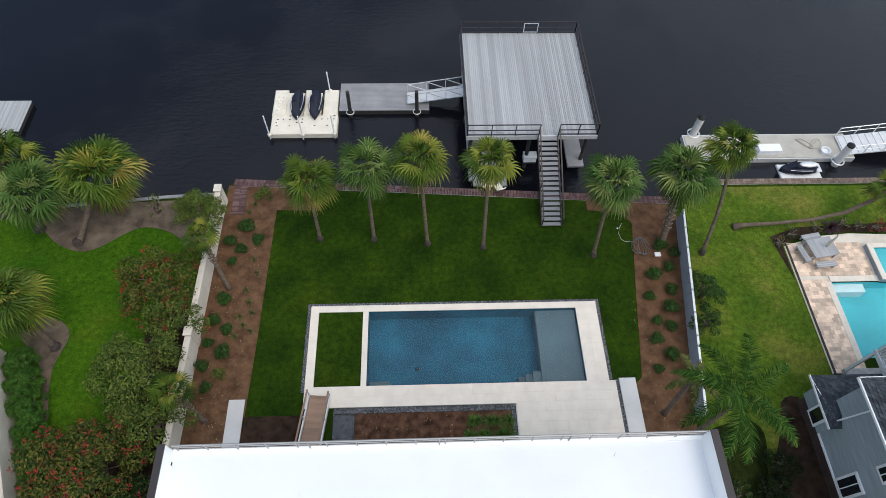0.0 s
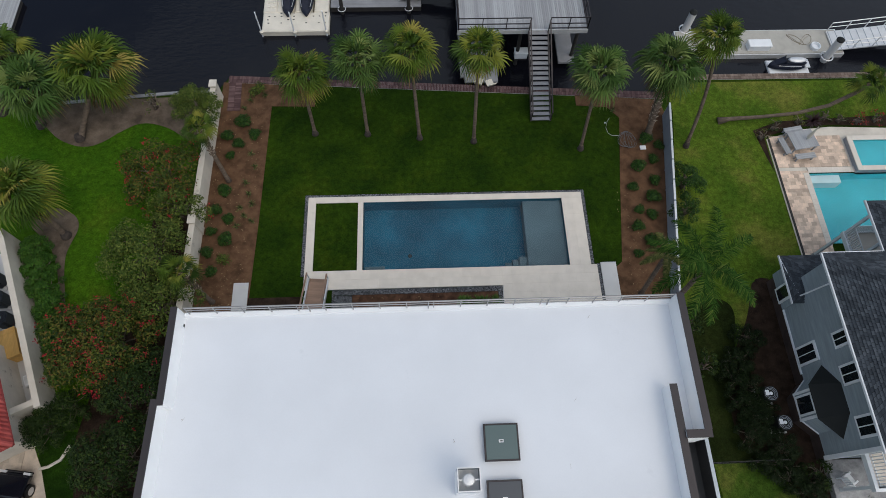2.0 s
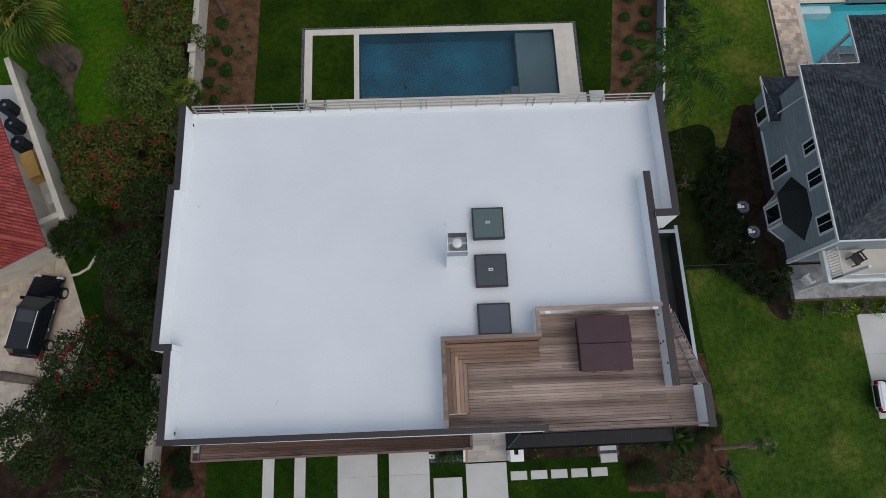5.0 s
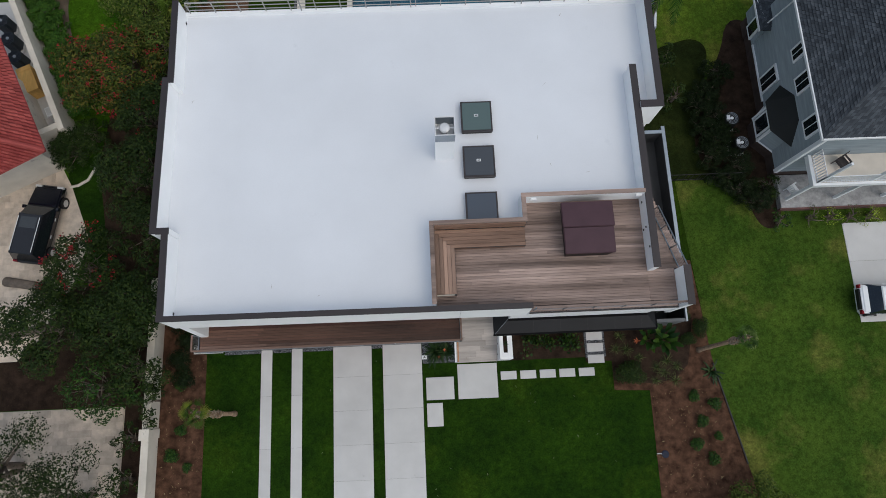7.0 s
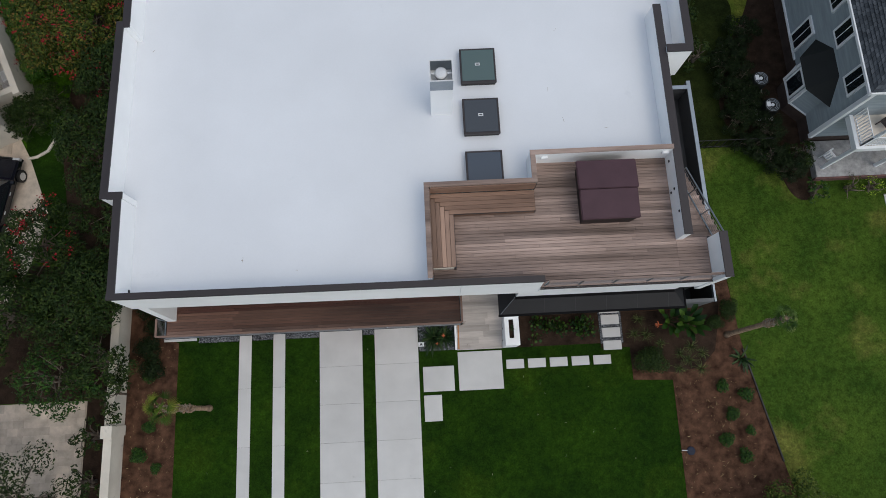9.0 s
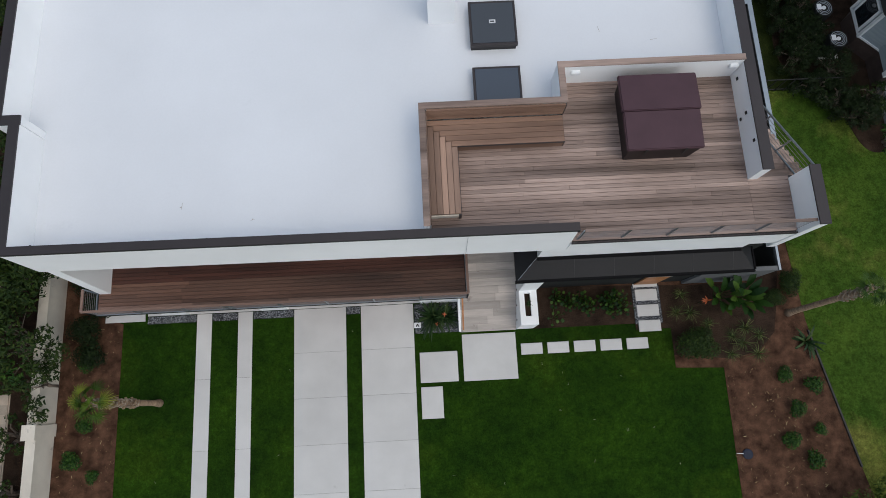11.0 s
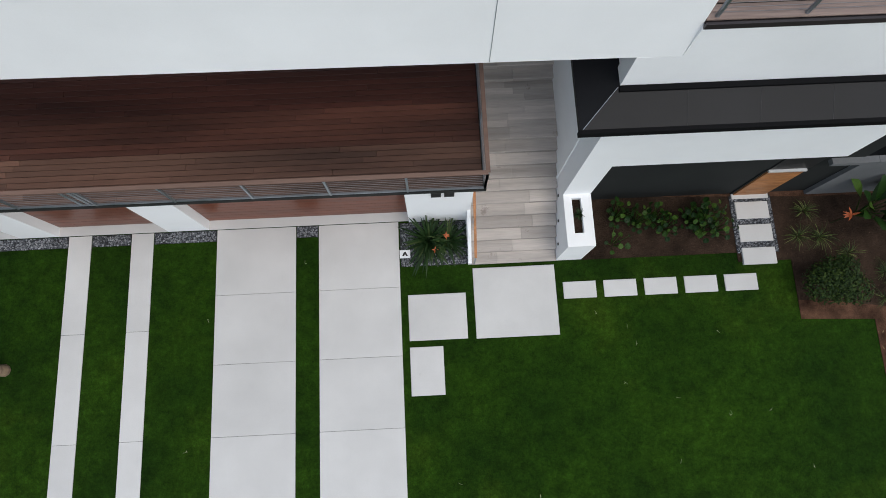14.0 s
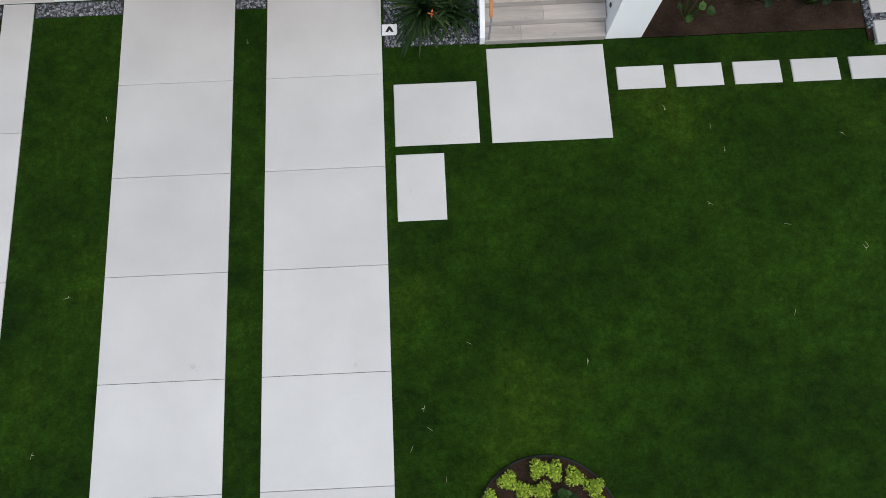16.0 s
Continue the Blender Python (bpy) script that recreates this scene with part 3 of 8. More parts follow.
pool = thing("swimming_pool", "long rectangular pool of dark blue water with a shallow ledge", "swimming pool", kind="structure")
part("basin", basin(bmesh.new(), -4.03, 9.78, 12.13, 17.2, -1.6, 0.06), BASIN, pool)
part("tanning_ledge", slab(7.06, 9.77, 12.14, 17.19, -1.6, -0.32, 0.02), SHELF, pool, "shallow grey ledge under water")
for k in range(3):
    part("pool_step", slab(7.06 - 0.45 * (k + 1) - 0.1, 7.06, 12.14, 13.0 - 0.12 * k, -1.6, -0.5 - 0.3 * k, 0.02), SHELF, pool)
part("bench_ledge", slab(-3.9, -2.6, 12.14, 12.55, -1.6, -0.5, 0.02), SHELF, pool)
b = bmesh.new()
lathe(b, [(0.14, -1.6), (0.14, -1.57), (0.05, -1.56)], 14, (-0.9, 13.6, 0))
part("drain", b, BLACK, pool)
surf = part("water_surface", sheet(bmesh.new(), [(-4.02, 12.14), (9.77, 12.14), (9.77, 17.19), (-4.02, 17.19)], -0.03), POOLWATER, pool)
surf.visible_shadow = False

# ---- concrete pads, drive and stepping stones ----
for n, a in (("concrete_pad", (-12.35, -11.38, 5.0, 11.46)), ("concrete_pad", (11.84, 12.88, 5.5, 12.26)), ("concrete_pad", (-13.85, -12.1, -10.52, -9.97))):
    solid(n, slab(*a, -0.05, 0.09, 0.01), CONCRETE, "pale concrete pad set in the garden", "concrete pad", "structure")

drive = thing("driveway", "pale concrete drive in strips with grass joints", "driveway", kind="structure")


def drive_strip(x0, x1, ys):
    for y1, y0 in zip(ys, ys[1:]):
        part("drive_slab", slab(x0 + 0.0, x1, y0 + 0.0035, y1 - 0.0035, -0.08, 0.035, 0.005), CONCRETE, drive)


JOINTS = [-10.32, -12.27, -14.24, -16.2, -18.17, -20.14, -22.1, -24.1, -26.1, -28.1]
drive_strip(-5.47, -3.16, JOINTS)
drive_strip(-2.49, -0.14, JOINTS)
drive_strip(-9.8, -9.14, [-10.32, -13.2, -16.2, -19.2, -22.1, -25.1, -28.1])
drive_strip(-7.97, -7.33, [-10.32, -13.2, -16.2, -19.2, -22.1, -25.1, -28.1])
part("apron", slab(-12.0, 0.17, -10.3, -9.9, -0.08, 0.04, 0.01), CONCRETE, drive)
for a in ((-12.0, -9.82), (-9.12, -7.99), (-7.31, -5.49), (-3.14, -2.51)):
    pebbles("gravel_strip", a[0], a[1], -10.66, -10.32, "grey pebble strip along the garage front")
pebbles("gravel_bed", -0.1, 1.93, -11.68, -10.36, "grey pebble bed under a strappy plant")
for x0, x1, y0, y1 in ((0.07, 1.74, -13.84, -12.52), (1.98, 4.37, -13.86, -11.82), (0.07, 1.02, -15.37, -14.02)):
    solid("entry_slab", slab(x0, x1, y0, y1, -0.08, 0.04, 0.012), CONCRETE, "large pale concrete slab set in the lawn", "paving slab", "structure")
for k in range(5):
    x = 4.58 + k * 1.183
    solid("stepping_stone", slab(x, x + 0.96, -12.84, -12.35, -0.08, 0.04, 0.012), CONCRETE, "pale oblong stepping stone in the lawn", "stepping stone", "", "stepping stones across the lawn")
pebbles("gravel_bed", 9.8, 11.05, -11.75, -10.0, "grey pebble bed under stepping stones at the gate", z=0.075)
for y0, y1 in ((-10.72, -10.2), (-11.42, -10.9), (-12.1, -11.6)):
    solid("stepping_stone", slab(9.93, 10.92, y0, y1, -0.05, 0.10, 0.012), CONCRETE, "pale square stepping stone in grey pebbles", "stepping stone", "", "stepping stones at the gate")


# ---- the white house ----
house = thing("house", "white flat-roofed modern house with bronze parapet caps", "house")
bm = bmesh.new()
box(bm, -11.44, 10.84, -9.66, 6.15, 8.4, 9.2)
box(bm, 10.84, 12.0, -0.1, 6.15, 8.4, 9.2)
box(bm, 10.84, 12.1, -9.66, -8.1, 8.4, 9.2)
box(bm, -11.85, -11.44, -5.5, 1.84, 8.4, 9.2)
part("roof", bm, ROOFING, house, "white membrane roof")
bm = bmesh.new()
box(bm, -11.3, 1.95, -7.4, 6.1, 0.0, 8.36)
box(bm, 1.95, 4.4, -4.4, 6.1, 0.0, 8.36)
box(bm, 4.4, 10.9, -9.6, 6.1, 0.0, 8.36)
box(bm, 10.9, 12.1, -0.3, 6.1, 0.0, 8.36)
part("body_wall", bm, WHITE, house)


def parapet(pts, wide, z0, z1, inner=WHITE, lip=0.05):
    """A straight parapet from p to q with a bronze cap; pts run along its outer face."""
    (x0, y0), (x1, y1) = pts
    p, q = Vector((x0, y0, 0)), Vector((x1, y1, 0))
    d = (q - p).normalized()
    s = Vector((-d.y, d.x, 0)) * wide
    quad = [tuple(v[:2]) for v in (p, q, q + s, p + s)]
    part("parapet", prism(bmesh.new(), quad, z0, z1 - 0.06), inner, house)
    e, o = d * lip * 0.3, s.normalized() * lip * 0.8
    quad = [tuple(v[:2]) for v in (p - e - o, q + e - o, q + e + s + o * 0.4, p - e + s + o * 0.4)]
    part("parapet_cap", prism(bmesh.new(), quad, z1 - 0.055, z1), CAP, house, "bronze metal cap")


TOP = 10.44
parapet([(-11.68, 6.25), (-11.68, 2.05)], 0.25, 8.3, TOP - 0.004)
parapet([(-11.93, 2.05), (-12.09, -5.74)], 0.25, 8.3, TOP)
parapet([(-11.67, 1.83), (-11.44, 1.83)], 0.22, 8.3, TOP - 0.008)
parapet([(-11.83, -5.74), (-11.26, -5.74)], 0.25, 8.3, TOP - 0.008)
parapet([(-11.54, -5.75), (-11.54, -9.60)], 0.25, 8.3, TOP - 0.004)
bm = bmesh.new()
for_end = [bm.verts.new(v) for v in ((-11.56, -9.86, 8.38), (-11.56, -9.75, TOP - 0.06), (-11.56, -9.54, TOP - 0.06), (-11.56, -9.54, 8.38))]
far_end = [bm.verts.new(v) for v in ((5.12, -9.97, 8.38), (5.12, -9.83, TOP - 0.06), (5.12, -9.62, TOP - 0.06), (5.12, -9.62, 8.38))]
for k in range(4):
    bm.faces.new((for_end[k], far_end[k], far_end[(k + 1) % 4], for_end[(k + 1) % 4]))
bm.faces.new(for_end), bm.faces.new(far_end[::-1])
bmesh.ops.recalc_face_normals(bm, faces=bm.faces[:])
part("parapet", bm, WHITE, house)
part("parapet_cap", prism(bmesh.new(), [(-11.6, -9.78), (5.14, -9.86), (5.14, -9.61), (-11.6, -9.53)], TOP - 0.055, TOP), CAP, house, "bronze metal cap")
part("cap_drip", prism(bmesh.new(), [(-11.6, -9.784), (5.14, -9.864), (5.14, -9.85), (-11.6, -9.77)], TOP - 0.15, TOP - 0.003), BLACK, house)
parapet([(12.22, 0.0), (12.22, 6.25)], 0.28, 8.3, TOP)
parapet([(11.13, -0.32), (12.22, -0.32)], 0.3, 8.3, TOP - 0.004)
parapet([(11.12, -8.2), (11.12, 2.0)], 0.28, 8.3, 10.28)
parapet([(12.4, -10.0), (12.4, -8.2)], 0.27, 7.4, TOP)
bm = bmesh.new()
box(bm, -11.45, 12.3, 6.1, 6.3, 8.2, 9.38)
part("roof_edge", bm, WHITE, house)
bm = bmesh.new()
box(bm, -11.55, 4.35, -9.80, -9.45, 8.3, 8.36)
part("soffit", bm, MAHOGANY, house)
bm = bmesh.new()
beam(bm, (1.908, -9.95, 8.4), (1.908, -9.818, 10.3), 0.008, 0.012)
part("control_joint", bm, STEEL, house)
for x, y in ((-11.285, -9.3), (-11.425, 5.7)):
    part("scupper", slab(x - 0.01, x + 0.01, y - 0.07, y + 0.07, 9.25, 9.39), BLACK, house)
# front bands
bm = bmesh.new()
box(bm, 4.36, 5.124, -9.97, -9.6, 7.38, 8.376)
box(bm, 5.124, 11.3, -9.97, -9.6, 7.38, 9.16)
box(bm, 11.3, 12.4, -9.97, -9.6, 7.9, 9.16)
part("front_band", bm, WHITE, house)
part("deck_edge_cap", slab(5.13, 12.12, -9.985, -9.94, 9.165, 9.285), CAP, house, "bronze metal edge")
# window wall at the back of the balcony and the outer fin
part("balcony_glazing", slab(-11.3, 1.95, -7.44, -7.40, 4.4, 8.3), PANE, house, "dark balcony glazing")
bm = prism(bmesh.new(), [(-9.93, 4.2), (-9.6, 8.36), (-7.4, 8.36), (-7.4, 4.2)], -11.9, -11.5, 0)
part("fin_wall", bm, WHITE, house)

# balcony
bm = bmesh.new()
box(bm, -12.0, 2.1, -10.71, -7.44, 3.98, 4.15)
part("balcony_slab", bm, CHARCOAL, house)
part("balcony_fascia", slab(-12.04, 2.14, -10.756, -10.714, 4.0, 4.17), CHARCOAL, house, "charcoal edge of the balcony")
# Unseen ceiling, added dark to cut light bouncing onto the balcony floor.
part("balcony_ceiling", slab(-11.49, 1.94, -9.44, -7.46, 8.26, 8.355), MAHOGANY, house, "unseen dark ceiling added to cut bounce light over the balcony")

# garage front under the balcony
for x0, x1 in ((-11.22, -10.1), (-6.9, -5.72)):
    part("garage_pier", slab(x0, x1, -10.3, -9.7, 0.0, 3.97), WHITE, house)
part("number_wall", slab(0.18, 1.95, -10.34, -9.7, 0.0, 3.97), WHITE, house)
for n in range(2):
    part("number_bar", slab(0.86 + 0.34 * n, 1.12 + 0.34 * n, -10.37, -10.342, 2.45, 2.78), BLACK, house, "black wall plate")
part("garage_lintel", slab(-12.0, 0.17, -9.96, -9.7, 3.05, 3.97), CHARCOAL, house)
part("garage_back", slab(-12.0, 2.0, -7.45, -7.3, 0.0, 3.75), WHITE, house)
for x0, x1 in ((-10.1, -6.9), (-5.72, 0.18)):
    door = part("garage_door", slab(x0, x1, -10.0, -9.94, 0.04, 3.05), MAHOGANY, house, "mahogany plank garage door")
    for k in range(12):
        z = 0.06 + k * 0.25
        part("door_plank", slab(x0 + 0.01, x1 - 0.01, -10.025, -10.0, z, z + 0.24), MAHOGANY, door)

# entrance stairs
stairs = thing("entrance_stairs", "wide entrance stairs clad in grey wood-look tiles", "stairs", kind="structure")
RISE, RUN = 0.18, 0.31
bm = bmesh.new()
for k in range(11):
    y0 = -11.7 + k * RUN
    box(bm, 1.96, 4.42, y0, y0 + RUN + 0.02, 0.0, RISE * (k + 1) - 0.02)
box(bm, 1.96, 4.42, -8.3, -6.92, 0.0, 1.97)
for k in range(7):
    box(bm, 1.96, 4.42, -6.94 + k * RUN, -6.92 + (k + 1) * RUN, 0.0, 1.98 + RISE * (k + 1) - 0.02)
part("stair_body", bm, RISER, stairs)


def stair_tiles():
    for k in range(11):
        y0 = -11.7 + k * RUN
        cut = random.uniform(0.7, 1.8)
        for x0, x1 in ((1.97, 1.97 + cut), (1.97 + cut + 0.004, 4.41)):
            part("tread_tile", slab(x0, x1, y0 - 0.03, y0 + RUN - 0.013, RISE * (k + 1) - 0.02, RISE * (k + 1), 0.004), TILE, stairs)
            part("riser_tile", slab(x0, x1, y0 - 0.012, y0 - 0.002, RISE * k + 0.001, RISE * (k + 1) - 0.022), RISER, stairs)
    for j in range(7):
        y0 = -8.29 + j * 0.193
        cut = random.uniform(0.7, 1.8)
        for x0, x1 in ((1.97, 1.97 + cut), (1.97 + cut + 0.004, 4.41)):
            part("landing_tile", slab(x0, x1, y0, y0 + 0.19, 1.97, 1.985, 0.003), TILE, stairs)
    for k in range(7):
        y0, z0 = -6.94 + k * RUN, 1.985 + RISE * k
        cut = random.uniform(0.7, 1.8)
        for x0, x1 in ((1.97, 1.97 + cut), (1.97 + cut + 0.004, 4.41)):
            part("tread_tile", slab(x0, x1, y0 - 0.03, y0 + RUN - 0.013, z0 + RISE - 0.02, z0 + RISE, 0.004), TILE, stairs)
            part("riser_tile", slab(x0, x1, y0 - 0.012, y0 - 0.002, z0 + 0.001, z0 + RISE - 0.022), RISER, stairs)


bm = prism(bmesh.new(), [(-11.7, 0.0), (-11.7, 0.25), (-8.3, 2.2), (-7.4, 2.2), (-7.4, 0.0)], 1.86, 1.96, 0)
part("stair_kerb", bm, WHITE, stairs)
# white wall and pier with a slot planter beside the stairs
pier = thing("stair_pier", "white pier with a slot planter beside the entrance stairs", "pier", kind="structure")
bm = bmesh.new()
for a in ((4.43, 4.65, -11.7, -10.25), (4.9, 5.18, -11.7, -10.25), (4.65, 4.9, -11.7, -11.33), (4.65, 4.9, -10.36, -10.25)):
    box(bm, *a, 0.0, 1.8)
box(bm, 4.65, 4.9, -11.33, -10.36, 0.0, 1.6)
box(bm, 4.43, 5.18, -10.25, -6.5, 0.0, 7.2)
part("pier_body", bm, WHITE, pier)
part("planter_soil", slab(4.655, 4.895, -11.325, -10.365, 1.6, 1.66), SOIL, pier)
# white beam over the side court, charcoal wall and gate
part("front_beam", slab(5.18, 10.9, -10.22, -9.9, 3.8, 6.99), WHITE, house, "white beam over the side court")
part("court_wall", slab(5.18, 12.1, -9.9, -9.62, 0.0, 7.3), CHARCOAL, house, "charcoal painted wall")
part("court_coping", slab(11.22, 12.45, -10.06, -9.88, 2.63, 2.8), LOWWALL, house)
part("court_wall", slab(12.11, 15.2, -10.03, -9.91, 0.0, 2.62), LOWWALL, house, "low grey court wall")
part("court_coping", slab(12.46, 15.06, -10.06, -9.88, 2.63, 2.8), LOWWALL, house)
part("court_wall", slab(15.08, 15.2, -9.9, -8.4, 0.0, 2.62), CHARCOAL, house, "low charcoal court wall")
part("court_coping", slab(15.10, 15.2, -10.06, -8.4, 2.621, 2.8), STEEL, house, "pale coping of the court wall")
part("court_floor", slab(12.11, 15.07, -9.9, -8.4, 0.02, 0.1), CHARCOAL, house)
gate = thing("gate", "orange cedar plank gate in the charcoal wall", "gate")
for k in range(8):
    part("gate_plank", slab(9.92, 10.92, -9.98, -9.93, 0.1 + k * 0.25, 0.335 + k * 0.25), CEDAR, gate)
part("top_bar", slab(9.9, 10.94, -10.0, -9.925, 2.11, 2.17), ALU, gate)
part("threshold", slab(9.87, 10.97, -10.1, -9.91, 0.03, 0.09), CONCRETE, gate)
# Flat black panel on the wall stands for the recess's darkness.
part("gate_opening", slab(9.92, 11.02, -9.93, -9.903, 2.2, 3.86), BLACK, house, "black panel standing for the dark recess above the gate")
part("gate_frame", slab(9.86, 10.98, -9.93, -9.905, 0.05, 2.14), CHARCOAL, gate)
# dark eyebrow roof
bm = bmesh.new()
outer = [(3.62, -10.745), (11.74, -10.745), (11.74, -9.65), (3.62, -9.0)]
inner = [(4.32, -10.0), (11.25, -10.0), (11.25, -9.65), (4.32, -9.0)]
lo = [bm.verts.new((x, y, 7.02)) for x, y in outer]
mid = [bm.verts.new((x, y, 7.14)) for x, y in outer]
top = [bm.verts.new((x, y, 7.42)) for x, y in inner]
bm.faces.new(lo[::-1])
for k in range(4):
    bm.faces.new((lo[k], lo[(k + 1) % 4], mid[(k + 1) % 4], mid[k]))
    bm.faces.new((mid[k], mid[(k + 1) % 4], top[(k + 1) % 4], top[k]))
bm.faces.new(top)
canopy = part("eyebrow_roof", bm, DARKMETAL, house, "charcoal metal eyebrow roof")
for k in range(5):
    b = bmesh.new()
    x = 5.6 + k * 1.35
    beam(b, (x, -10.70, 7.158), (x, -9.99, 7.425), 0.006, 0.006)
    part("seam", b, WELLWALL, canopy)
part("eave_gutter", slab(3.60, 11.76, -10.775, -10.69, 7.01, 7.165), EAVE, canopy, "black eave gutter")
part("top_flashing", slab(4.34, 11.25, -10.09, -9.985, 7.37, 7.445), EAVE, canopy)
for x in (5.3, 7.6, 9.9):
    part("bracket", slab(x, x + 0.16, -10.65, -10.222, 6.80, 7.015), CHARCOAL, canopy)
b = bmesh.new()
beam(b, (3.68, -10.68, 7.165), (4.32, -10.0, 7.43), 0.009, 0.009)
part("seam", b, STEEL, canopy)
part("gutter", slab(11.745, 11.80, -10.688, -9.65, 7.01, 7.165), EAVE, canopy)


# ---- railings ----
def cable_railing(name, p, q, z, height, posts, cables, rail_mat, label, rail=(0.09, 0.04), gap=0.0):
    r = thing(name, label, "railing")
    p, q = Vector(p), Vector(q)
    for k in range(posts):
        c = p.lerp(q, k / (posts - 1))
        b = bmesh.new()
        beam(b, (c.x, c.y, z), (c.x, c.y, z + height), 0.05, 0.05, (0, 1, 0))
        part("post", b, STEEL, r)
    for k in range(cables):
        h = z + height * (k + 0.8) / (cables + 0.6)
        b = bmesh.new()
        beam(b, (p.x, p.y, h), (q.x, q.y, h), 0.009)
        part("cable", b, CABLE, r)
    b = bmesh.new()
    beam(b, (p.x, p.y, z + 0.05), (q.x, q.y, z + 0.05), 0.045)
    part("bottom_rail", b, STEEL, r)
    b = bmesh.new()
    beam(b, (p.x, p.y, z + height + rail[1] / 2), (q.x, q.y, z + height + rail[1] / 2), *rail)
    part("top_rail", b, rail_mat, r)
    return r


cable_railing("deck_railing", (5.3, -9.85, 0), (12.2, -9.85, 0), 9.2, 1.1, 6, 9, IPE, "steel cable railing with a timber rail at the roof deck")
cable_railing("balcony_railing", (-12.0, -10.73, 0), (2.1, -10.73, 0), 4.17, 1.03, 9, 8, RAILWOOD, "steel cable railing with a timber rail on the balcony")
cable_railing("balcony_railing", (2.1, -10.73, 0), (2.1, -7.6, 0), 4.17, 1.025, 3, 8, RAILWOOD, "steel cable railing with a timber rail at the balcony end")
cable_railing("balcony_railing", (-12.0, -10.73, 0), (-12.0, -9.9, 0), 4.17, 1.025, 2, 8, RAILWOOD, "short steel cable railing at the balcony end")
fix = thing("railing_brace", "broad grey steel double post on the balcony edge", "post")
for x in (-7.02, -6.84):
    b = bmesh.new()
    beam(b, (x, -10.73, 4.05), (x, -10.73, 5.16), 0.07, 0.03, (0, 1, 0))
    part("post", b, STEEL, fix)
rail = thing("roof_railing", "grey metal pipe railing along the roof edge", "railing")
for k in range(19):
    x = -11.2 + k * 1.29
    b = bmesh.new()
    beam(b, (x, 6.24, 9.38), (x, 6.24, 10.22), 0.045)
    part("post", b, RAILMETAL, rail)
for x in (-5.5, 0.15, 5.9):
    b = bmesh.new()
    beam(b, (x, 6.2, 9.38), (x, 6.2, 10.22), 0.05)
    part("post", b, RAILMETAL, rail)
for z in (9.62, 9.92, 10.22):
    b = bmesh.new()
    tube(b, [(-11.2, 6.24, z), (12.1, 6.24, z)], 0.025 if z < 10.2 else 0.04, 6)
    part("bar", b, RAILMETAL, rail)

# ---- roof deck ----
deck = thing("roof_deck", "weathered hardwood roof deck of long narrow boards", "deck", kind="structure")
part("deck_frame", slab(0.86, 11.0, -9.66, -5.7, 9.19, 9.22), CAP, deck)
part("deck_frame", slab(5.14, 12.1, -9.92, -9.66, 9.205, 9.235), CAP, deck)
part("deck_frame", slab(5.2, 11.0, -5.7, -4.55, 9.19, 9.22), CAP, deck)
part("deck_frame", slab(11.0, 12.3, -9.62, -8.1, 9.19, 9.22), CAP, deck)
bm = bmesh.new()
box(bm, 0.65, 0.81, -9.5, -5.81, 9.2, 10.36)
box(bm, 0.65, 5.16, -5.81, -5.65, 9.2, 10.36)
box(bm, 4.99, 5.16, -5.65, -4.64, 9.2, 10.36)
box(bm, 4.99, 10.83, -4.64, -4.48, 9.2, 10.36)
part("deck_wall", bm, WHITE, deck)
for a in ((0.63, 0.83, -9.5, -5.835), (0.63, 5.18, -5.835, -5.635), (4.97, 5.18, -5.633, -4.662), (4.97, 10.83, -4.66, -4.46)):
    part("wall_cap", slab(*a, 10.36, 10.405, 0.008), IPE, deck, "timber wall cap")


def boards(parent, x0, x1, y0, y1, z, material, pitch=0.136, along="x", long=5.4, name="deck_board", thick=0.025):
    """Rows of boards with staggered butt joints."""
    n = int(round(((y1 - y0) if along == "x" else (x1 - x0)) / pitch))
    for j in range(n):
        a0, a1 = (x0, x1) if along == "x" else (y0, y1)
        a = a0
        cut = random.uniform(0.25, 1.0) * long
        while a < a1 - 0.02:
            w = min(cut, a1 - a)
            if a1 - a - w < 0.4:
                w = a1 - a
            c = (y0 if along == "x" else x0) + (j + 0.5) * pitch
            lift = random.uniform(0, 0.004)
            if along == "x":
                b = slab(a + 0.002, a + w - 0.002, c - pitch / 2 + 0.005, c + pitch / 2 - 0.005, z - thick, z + lift, 0.004)
            else:
                b = slab(c - pitch / 2 + 0.004, c + pitch / 2 - 0.005, a + 0.002, a + w - 0.002, z - thick, z + lift, 0.004)
            part(name, b, material, parent)
            a += w
            cut = long


def deck_boards():
    boards(deck, 0.86, 10.84, -9.62, -5.85, 9.3, IPE)
    boards(deck, 5.2, 10.84, -5.85, -4.69, 9.3, IPE)
    boards(deck, 10.84, 12.12, -9.62, -8.17, 9.3, IPE)
    boards(deck, 5.14, 12.1, -9.91, -9.62, 9.3, IPE)


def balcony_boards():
    balcony = thing("balcony_deck", "oiled hardwood balcony boards, worn outside, inner rows darkened for roof shade", "deck", kind="structure")
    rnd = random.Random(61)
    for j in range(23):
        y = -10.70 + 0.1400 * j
        # Rows darken inward for the roof's shade; the outer ones are worn paler.
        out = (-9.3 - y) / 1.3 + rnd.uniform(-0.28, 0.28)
        wood = IPE_WORN if out > 0.85 else IPE_DARK if out > 0.28 else IPE_RED_SHADE if out > -0.35 else IPE_DEEP_SHADE
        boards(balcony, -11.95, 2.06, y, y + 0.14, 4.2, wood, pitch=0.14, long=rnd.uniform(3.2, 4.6))


